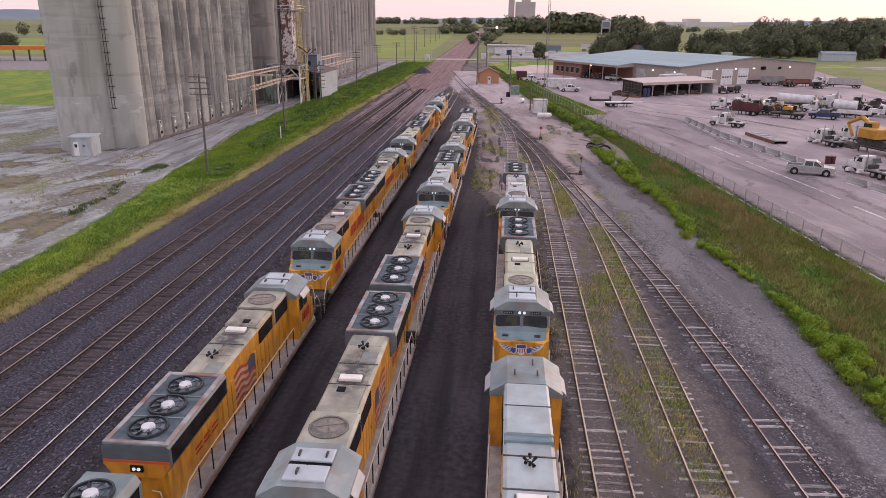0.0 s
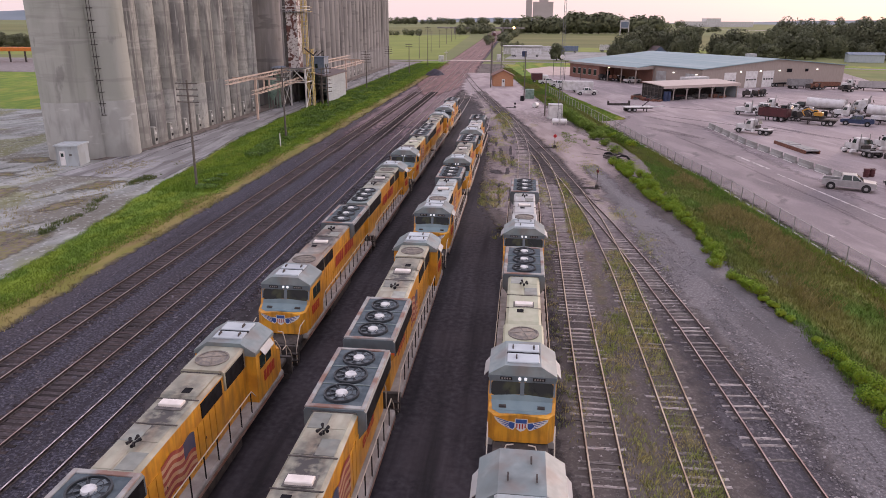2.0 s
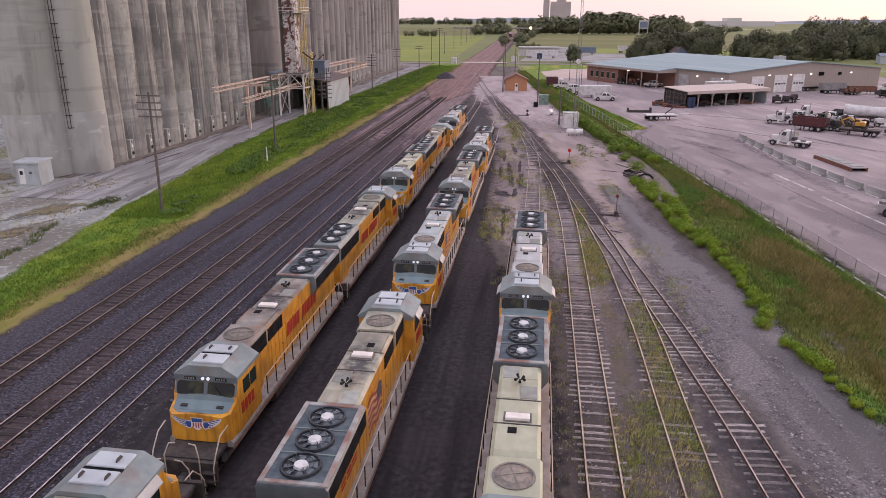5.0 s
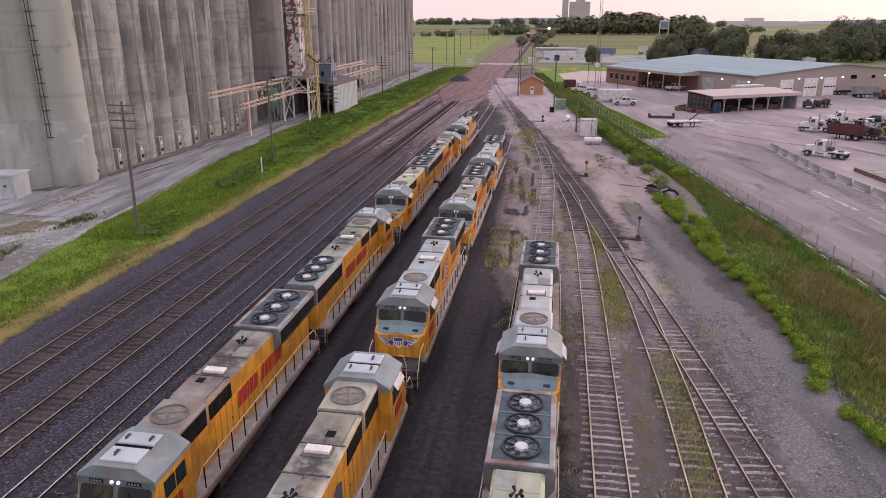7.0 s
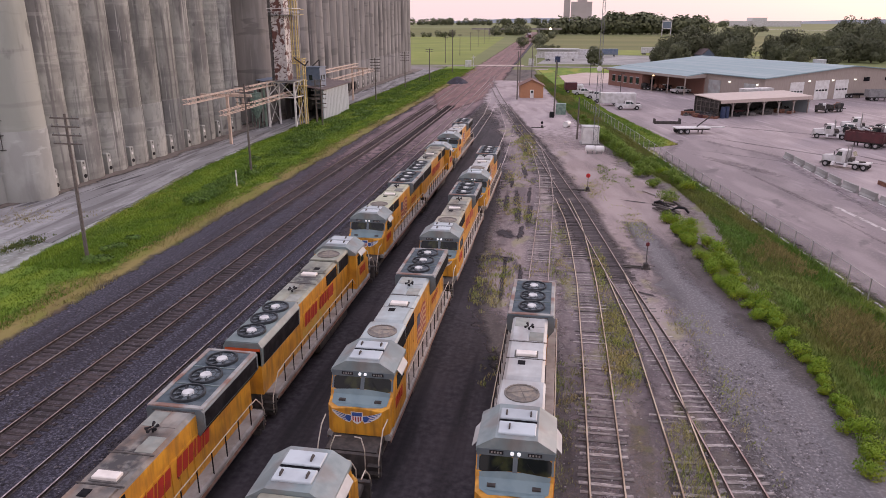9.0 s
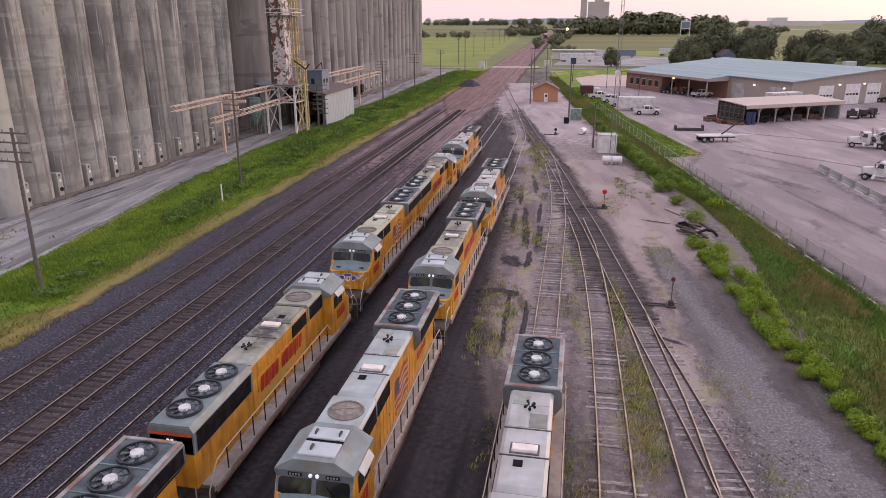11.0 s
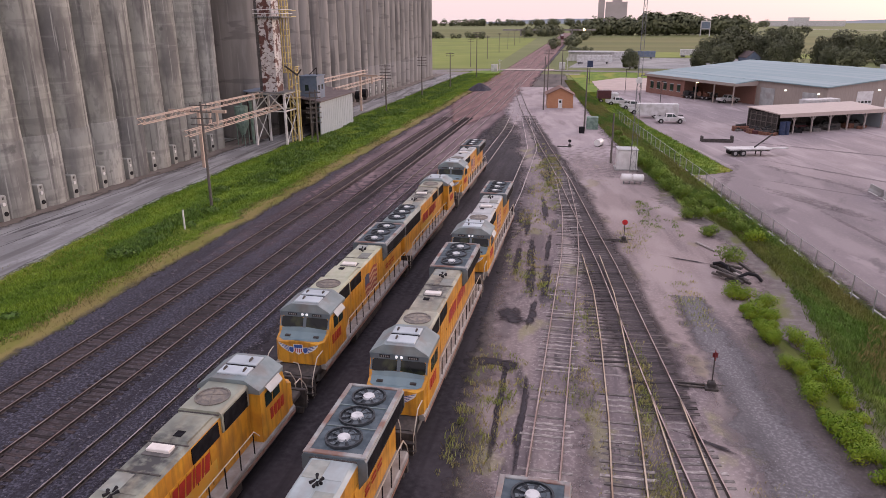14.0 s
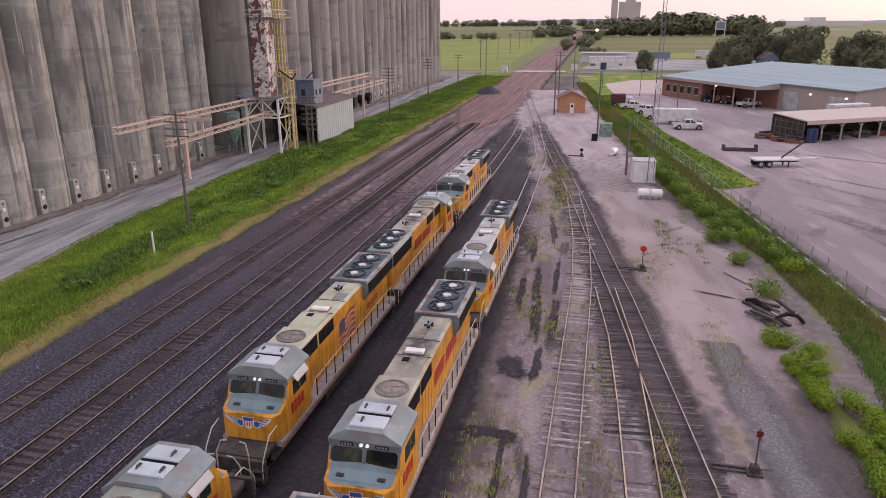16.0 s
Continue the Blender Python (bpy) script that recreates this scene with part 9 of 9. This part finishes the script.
# the belt behind the workshop
for x, y, wide, tall in ((45, 372, 0.77, 1.0), (56, 420, 1.29, 1.44), (66, 420, 1.82, 2.0), (58, 395, 1.2, 1.24), (81, 415, 1.33, 1.88), (91, 420, 1.64, 2.15), (81, 450, 1.26, 1.61), (83, 398, 1.2, 1.45),
                         (104, 410, 1.14, 1.56), (124, 450, 1.64, 1.84), (108, 385, 1.17, 1.1), (104, 400, 1.0, 1.1), (132, 440, 1.23, 1.68), (123, 385, 1.23, 1.07), (138, 430, 1.4, 1.9)):
    tree(x, y, wide, tall, rnd.randrange(4), turn=rnd.uniform(0, 360))
# the taller stand further east
for x, y, wide, tall in ((153, 450, 1.9, 2.55), (164, 455, 1.6, 2.45), (140, 410, 1.43, 1.59), (166, 440, 1.85, 2.23), (148, 405, 1.41, 1.44), (160, 430, 1.59, 2.05), (183, 470, 1.94, 2.32), (180, 440, 1.63, 2.17), (200, 470, 1.88, 2.41),
                         (200, 450, 2.0, 2.26), (218, 470, 2.08, 2.67), (218, 450, 2.13, 2.59), (176, 400, 1.0, 1.09), (187, 395, 1.05, 1.05), (201, 420, 1.24, 1.56), (169, 420, 1.24, 1.52), (232, 455, 2.2, 2.6), (248, 440, 1.8, 2.2), (266, 450, 1.9, 2.3), (286, 440, 1.7, 2.1)):
    tree(x, y, wide, tall, rnd.randrange(4), turn=rnd.uniform(0, 360))
# scattered trees past the silos
for x, y, wide, tall in ((-220, 520, 1.2, 1.0), (-210, 430, 1.6, 1.3), (-250, 420, 1.7, 1.4), (-330, 430, 1.6, 1.3), (-290, 500, 1.7, 1.4), (-300, 410, 1.5, 1.2)):
    tree(x, y, wide, tall, rnd.randrange(4), turn=rnd.uniform(0, 360))

woods = Mesh()
def wood(x0, y0, x1, y1, n, h, size=1.6):
    for _ in range(n):
        t = rnd.random()
        x, y = x0 + (x1 - x0) * t + rnd.uniform(-8, 8), y0 + (y1 - y0) * t + rnd.uniform(-8, 8)
        hh = h * rnd.uniform(0.6, 1.15)
        leaf_quads(woods, (x, y, hh * 0.52), (hh * 0.5, hh * 0.5, hh * 0.5), 190, size * 1.35 * hh / 22, rnd)


wood(-200, 860, -118, 850, 26, 8)
wood(-78, 930, -50, 1010, 18, 12)
wood(-52, 1010, -84, 1120, 14, 14)
wood(-20, 560, -14, 1000, 26, 8)
wood(-8, 530, -6, 480, 7, 5)
wood(0, 1035, 60, 1050, 34, 22)
wood(60, 1040, 125, 1060, 36, 27)
wood(125, 1050, 190, 1060, 34, 23)
wood(-30, 1040, 20, 1040, 16, 14)
wood(205, 1060, 330, 1300, 26, 9)
wood(700, 1400, 1000, 1200, 60, 22)
wood(-1100, 2300, 60, 2500, 120, 22)
wood(200, 1900, 400, 1900, 20, 20)
wood(-500, 700, -260, 620, 30, 14)
wood(520, 900, 900, 800, 60, 20)
wood(230, 600, 560, 560, 60, 17)
wood(170, 500, 330, 490, 40, 13)
wood(900, 2400, 2200, 2400, 60, 30)
tagged(part("woods", woods, M_LEAF_HAZED), "dark tree lines and woods across the plain", "woods", kind="stuff")
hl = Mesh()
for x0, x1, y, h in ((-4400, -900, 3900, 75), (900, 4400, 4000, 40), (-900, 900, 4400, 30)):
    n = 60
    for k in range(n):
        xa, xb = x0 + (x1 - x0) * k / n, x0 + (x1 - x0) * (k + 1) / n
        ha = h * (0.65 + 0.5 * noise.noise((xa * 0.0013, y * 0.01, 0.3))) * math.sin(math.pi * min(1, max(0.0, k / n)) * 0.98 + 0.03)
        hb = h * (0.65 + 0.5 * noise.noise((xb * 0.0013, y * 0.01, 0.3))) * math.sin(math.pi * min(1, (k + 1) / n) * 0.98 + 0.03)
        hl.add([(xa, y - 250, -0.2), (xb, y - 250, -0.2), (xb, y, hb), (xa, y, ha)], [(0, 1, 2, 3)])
# the blue-grey is distance haze put into the hills' base colour
M_HILL_HAZE = mat("distant_hills", (0.20, 0.24, 0.27), (0.17, 0.21, 0.24), 0.004, 1.0)
tagged(part("distant_hills", hl, M_HILL_HAZE), "low wooded hills on the horizon, haze painted into their blue-grey", "hills", kind="structure")


M_STONE = mat("loose_stone", (0.16, 0.148, 0.150), (0.30, 0.28, 0.28), 2.0, 0.9, island=0.5)
M_STONE_DK = mat("ballast_stone", (0.060, 0.056, 0.066), (0.13, 0.122, 0.135), 2.0, 0.9, island=0.6)


def stones(name, label, left, right, y0, y1, count, size, material, power=1.6, patchy=-1.0):
    """Loose crushed stones, each an uneven octahedron, thicker towards the near end."""
    rnd = random.Random(name)
    me = Mesh()
    for _ in range(count):
        y = y0 + (y1 - y0) * rnd.random() ** power
        a, b = lerp(left, y), lerp(right, y)
        x = a + (b - a) * rnd.random()
        if noise.noise((x * 0.4, y * 0.15, 5.0)) + rnd.uniform(-0.2, 0.2) < patchy:
            continue
        r = size * rnd.uniform(0.45, 1.25)
        turn = rnd.uniform(0, 1.57)
        o = len(me.v)
        for q in range(4):
            rr = r * rnd.uniform(0.75, 1.25)
            me.v.append((x + rr * math.cos(turn + q * 1.571), y + rr * math.sin(turn + q * 1.571), 0.01 + r * rnd.uniform(0.0, 0.35)))
        me.v.append((x + r * rnd.uniform(-0.3, 0.3), y + r * rnd.uniform(-0.3, 0.3), 0.01 + r * rnd.uniform(0.6, 0.95)))
        me.f.extend([(o, o + 1, o + 4), (o + 1, o + 2, o + 4), (o + 2, o + 3, o + 4), (o + 3, o, o + 4)])
        me.m.extend([0, 0, 0, 0])
    return tagged(part(name, me, material), label, "stones", kind="stuff")


stones("shoulder_stones", "loose grey stones beside the curved track", [(0, 16.2), (25, 14.6), (50, 12.9), (75, 9.9)], [(0, 20.2), (25, 18.4), (50, 18.2), (75, 15.0)], 4, 76, 16000, 0.075, M_STONE, patchy=-0.05)
stones("siding_stones", "loose stones between the siding tracks", [(0, 3.4), (75, 3.4)], [(0, 14.6), (40, 13.6), (75, 9.9)], 6, 84, 6000, 0.065, M_STONE, patchy=0.0)
stones("main_stones", "loose crushed stones on the main line ballast", [(0, -30.8), (120, -30.8)], [(0, -16.5), (120, -16.5)], 12, 120, 15000, 0.085, M_STONE_DK, patchy=-0.2)


def inside(y, left, right, rnd, edge=0.0):
    a, b = lerp(left, y) + edge, lerp(right, y) - edge
    return a + (b - a) * rnd.random()


def tufts(name, label, left, right, y0, y1, count, h, spread, blades, material, z=-0.03, patchy=0.0, power=1.0, width=0.05, cat="grass"):
    rnd = random.Random(name)
    me = Mesh()
    for _ in range(count):
        y = y0 + (y1 - y0) * rnd.random() ** power
        x = inside(y, left, right, rnd)
        pn = noise.noise((x * 0.22, y * 0.11, 2.0))
        if patchy and pn + rnd.uniform(-0.25, 0.25) < patchy:
            continue
        hh = h * rnd.uniform(0.5, 1.3) * (1 + 0.6 * pn)
        for _ in range(blades):
            a = rnd.uniform(0, 6.28)
            bx, by = x + rnd.uniform(-spread, spread), y + rnd.uniform(-spread, spread)
            dx, dy = math.cos(a) * hh * 0.5, math.sin(a) * hh * 0.5
            wx, wy = -math.sin(a) * width, math.cos(a) * width
            o = len(me.v)
            me.v.extend([(bx - wx, by - wy, z), (bx + wx, by + wy, z), (bx + dx * 0.5 + wx * 0.7, by + dy * 0.5 + wy * 0.7, z + hh * 0.7), (bx + dx, by + dy, z + hh)])
            me.f.extend([(o, o + 1, o + 2), (o, o + 2, o + 3)])
            me.m.extend([0, 0])
    return tagged(part(name, me, material), label, cat, kind="stuff")


STRIP_IN = [(-40, -33.2), (350, -33.2)]
tufts("strip_grass", "short green grass of the trackside strip", GRASS_L, STRIP_IN, -18, 330, 42000, 0.14, 0.3, 4, M_BLADE, power=1.8, width=0.035)
tufts("strip_deep_grass", "deep green thick grass of the strip", [(y, x + 0.3) for y, x in GRASS_L], [(-40, -34.4), (350, -33.8)], 82, 330, 30000, 0.22, 0.3, 4, M_DEEPBLADE, power=1.3, width=0.035)
tufts("strip_dry_grass", "dry straw-coloured grass along the ballast edge", [(-40, -34.6), (350, -34.2)], [(-40, -31.2), (350, -31.6)], -18, 330, 7000, 0.2, 0.25, 4, M_DRYBLADE, power=1.5, width=0.025, patchy=-0.05)
VERGE_IN = [(-40, 16), (20, 19.6), (47, 20.2), (70, 18.2), (84, 18.0), (92, 18.2), (103, 18.9), (110, 18.8), (122, 17.2), (132, 14.4), (142, 12.4), (150, 10.4), (190, 5.0), (260, -3), (330, -10)]
tufts("verge_grass", "short mixed grass along the fence", VERGE_IN, FENCE, -18, 300, 64000, 0.34, 0.3, 4, M_BLADE2, power=1.3, width=0.028)
tufts("verge_dry_grass", "reddish dry grass in the verge", [(-40, 23), (20, 24), (60, 21.5), (100, 19.6)], [(y, x - 1.4) for y, x in FENCE], 12, 104, 9000, 0.5, 0.25, 6, M_DRYBLADE, patchy=0.02, width=0.018)
tufts("fence_grass", "bright green grass at the fence foot", [(0, 34.6), (66, 26.4), (91, 23.4), (109, 20.6), (149, 14.8)], FENCE, 40, 150, 9000, 0.26, 0.25, 4, M_BLADE, width=0.025, patchy=-0.2)
tufts("lot_verge_grass", "green grass beside the lot", [(149, 16.6), (191, 10.3), (260, 1.1)], [(149, 17.2), (153, 22.4), (175, 17.8), (196, 13.4), (235, 8.8), (262, 4.8)], 150, 262, 7000, 0.2, 0.3, 3, M_BLADE)
tufts("track_weeds", "sparse dry weeds between the siding tracks", [(-40, 6.9), (90, 6.2), (110, 5)], [(-40, 9.3), (60, 9.0), (75, 8.2), (110, 6)], 12, 100, 4600, 0.20, 0.3, 6, M_WEED, patchy=0.02, width=0.018)
tufts("track_weeds_near", "thin weeds along the siding rails", [(-40, 3.3), (100, 2.6)], [(-40, 5.2), (72, 5.2), (100, 4.2)], 15, 110, 2600, 0.16, 0.25, 6, M_WEED, patchy=0.08, width=0.018)
tufts("track_weeds_east", "weeds inside the weedy siding", [(-40, 9.2), (60, 9.0)], [(-40, 10.8), (60, 10.6)], 15, 66, 2000, 0.17, 0.3, 6, M_WEED, patchy=0.0, width=0.018)
tufts("yard_weeds", "scattered green weeds on the bare yard", [(60, -2.6), (130, -4), (200, -8)], [(60, 2.0), (75, 5), (110, 1.5), (200, -4)], 68, 170, 2600, 0.26, 0.22, 7, M_WEED, patchy=0.16, power=1.5, width=0.02)
tufts("spur_weeds", "yellow-green weeds on the bare ground by the fence", [(116, 9.2), (133, 8.0)], [(116, 13.0), (133, 11.6)], 116, 133, 260, 0.22, 0.3, 12, M_LEAF_MID, patchy=0.12, width=0.025, cat="weeds")
tufts("lead_weeds", "yellowish weeds on the dirt beside the lead track", [(60, 13.2), (90, 9.6), (120, 6)], [(60, 15.8), (90, 12.6), (120, 11)], 60, 124, 1500, 0.18, 0.3, 6, M_WEED, patchy=0.24, width=0.018)
tufts("silo_yard_weeds", "low dull weeds on the silo yard", [(40, -75), (100, -64)], [(40, -40), (86, -44), (100, -45)], 40, 100, 5000, 0.14, 0.3, 5, M_DRYBLADE, patchy=0.18, width=0.025)
tufts("slab_weed_line", "dark weed clumps along the broken slab edge", [(60, -44.0), (71, -44.8), (79.5, -45.4), (90, -46.6), (97, -47.2)], [(60, -42.2), (71, -42.8), (79.5, -43.3), (90, -44.5), (97, -45.4)], 58, 97, 1500, 0.20, 0.3, 9, M_LEAF_WEED, patchy=0.26, width=0.032)


tufts("strip_weeds", "dark green leafy weeds through the grass strip", [(104, -38.6), (130, -41.5), (160, -46), (330, -46.6)], [(104, -36.2), (130, -37.0), (160, -37.5), (330, -38)], 104, 320, 12000, 0.34, 0.35, 6, M_LEAF_LOW, patchy=0.06, power=1.4, width=0.07, cat="weeds")


def bush(x, y, r, h, seed, material=None, label="dense leafy green shrub", count=520, size=0.085):
    rnd = random.Random(seed)
    th = thing("shrub", label, "shrub", "shrubs", m=pose(x, y, 0))
    st = Mesh()
    cr2 = Mesh()
    for k in range(5):
        a = rnd.uniform(0, 6.28)
        c = (r * 0.55 * math.cos(a) * rnd.random(), r * 0.55 * math.sin(a) * rnd.random(), h * rnd.uniform(0.35, 0.7))
        st.cyl((c[0] * 0.3, c[1] * 0.3, -0.1), c, 0.03, 0.012, 5)
        leaf_quads(cr2, c, (r * 0.62, r * 0.62, h * 0.42), count // 5, size, rnd)
    part("stem", st, M_TRUNK, th)
    part("foliage", cr2, material or M_LEAF, th)


rnd = random.Random(8)
HEDGE_L = [(18, 20.2), (32, 20.0), (47, 19.5), (56, 18.7), (62, 17.0), (70, 17.4), (74, 17.4), (79, 16.7), (84, 15.9), (88, 15.3), (96, 14.9), (105, 13.6)]
HEDGE_R = [(18, 23.2), (32, 22.8), (47, 21.3), (56, 19.8), (62, 18.6), (70, 18.9), (74, 19.2), (80, 18.7), (86, 18.1), (92, 17.8), (98, 18.0), (105, 15.8)]
# thick where the hedge is whole, a few low plants in its gaps
for k in range(94):
    y = 18 + 87 * (k + 0.5) / 94 + rnd.uniform(-0.3, 0.3)
    gap = 69.2 < y < 70.8 or 47.5 < y < 56.0 or 60.4 < y < 62.0
    if gap and rnd.random() < 0.7:
        continue
    left_x, right_x = lerp(HEDGE_L, y) + 0.45, lerp(HEDGE_R, y) - 0.45
    for q in range(1 if gap or right_x - left_x < 1.2 else 2):
        r = rnd.uniform(0.35, 0.55) if gap else rnd.uniform(0.62, 0.98)
        bush(left_x + (right_x - left_x) * (rnd.random() if q == 0 else rnd.choice((0.0, 1.0))), y, r, r * rnd.uniform(0.9, 1.35), k * 3 + q, count=1000, size=0.052)
for x, y, r, h in ((15.4, 113.2, 1.5, 1.7), (14.6, 120.4, 1.1, 1.3), (13.5, 126.4, 1.2, 1.4), (14.8, 126.7, 1.2, 1.4), (14.3, 131.2, 1.2, 1.3),
                  (13.6, 135.3, 1.5, 1.7), (12.4, 139, 1.5, 1.9), (12.8, 142, 1.6, 2.1), (11.8, 145, 1.7, 2.2), (12.4, 148, 1.6, 2.1), (11.4, 151, 1.7, 2.1), (10.6, 155, 1.5, 1.8), (11.0, 158, 1.4, 1.7), (10.0, 162, 1.4, 1.6), (9.4, 166, 1.3, 1.4), (9.0, 170, 1.2, 1.3),
                  (17.0, 127, 0.9, 0.8), (16.0, 132, 1.0, 0.9), (8.4, 175, 1.1, 1.1), (7.6, 181, 1.1, 1.1), (14.2, 137, 1.4, 1.6)):
    bush(x, y, r, h, int(x * 100 + y), count=1150, size=0.082, material=M_LEAF_MID)
for k in range(17):
    y = 119 + 2.9 * k + rnd.uniform(-0.8, 0.8)
    bush(lerp(VERGE_IN, y) + rnd.uniform(0.2, 1.5), y, rnd.uniform(1.0, 1.6), rnd.uniform(1.1, 2.0), 700 + k, count=1150, size=0.082, material=M_LEAF if k % 3 == 0 else M_LEAF_MID)
for k in range(22):
    y = 104 + 5.0 * k + rnd.uniform(-1, 1)
    t = min(1.0, max(0.0, (y - 108) / 50))
    x = rnd.uniform(-39.0 - 5.0 * t, -36.2 - 1.6 * t)
    bush(x, y, rnd.uniform(0.9, 1.7), rnd.uniform(0.4, 0.9), 900 + k, material=M_LEAF_LOW, count=520, size=0.10, label="low dark green weeds in the grass strip")
for k in range(8):
    bush(-36.6 + rnd.uniform(-1.4, 1.6), 85.5 + rnd.uniform(-4, 4.5), rnd.uniform(0.7, 1.2), rnd.uniform(0.35, 0.7), 990 + k, material=M_LEAF_LOW, count=480, size=0.09, label="low dark green weeds in the grass strip")
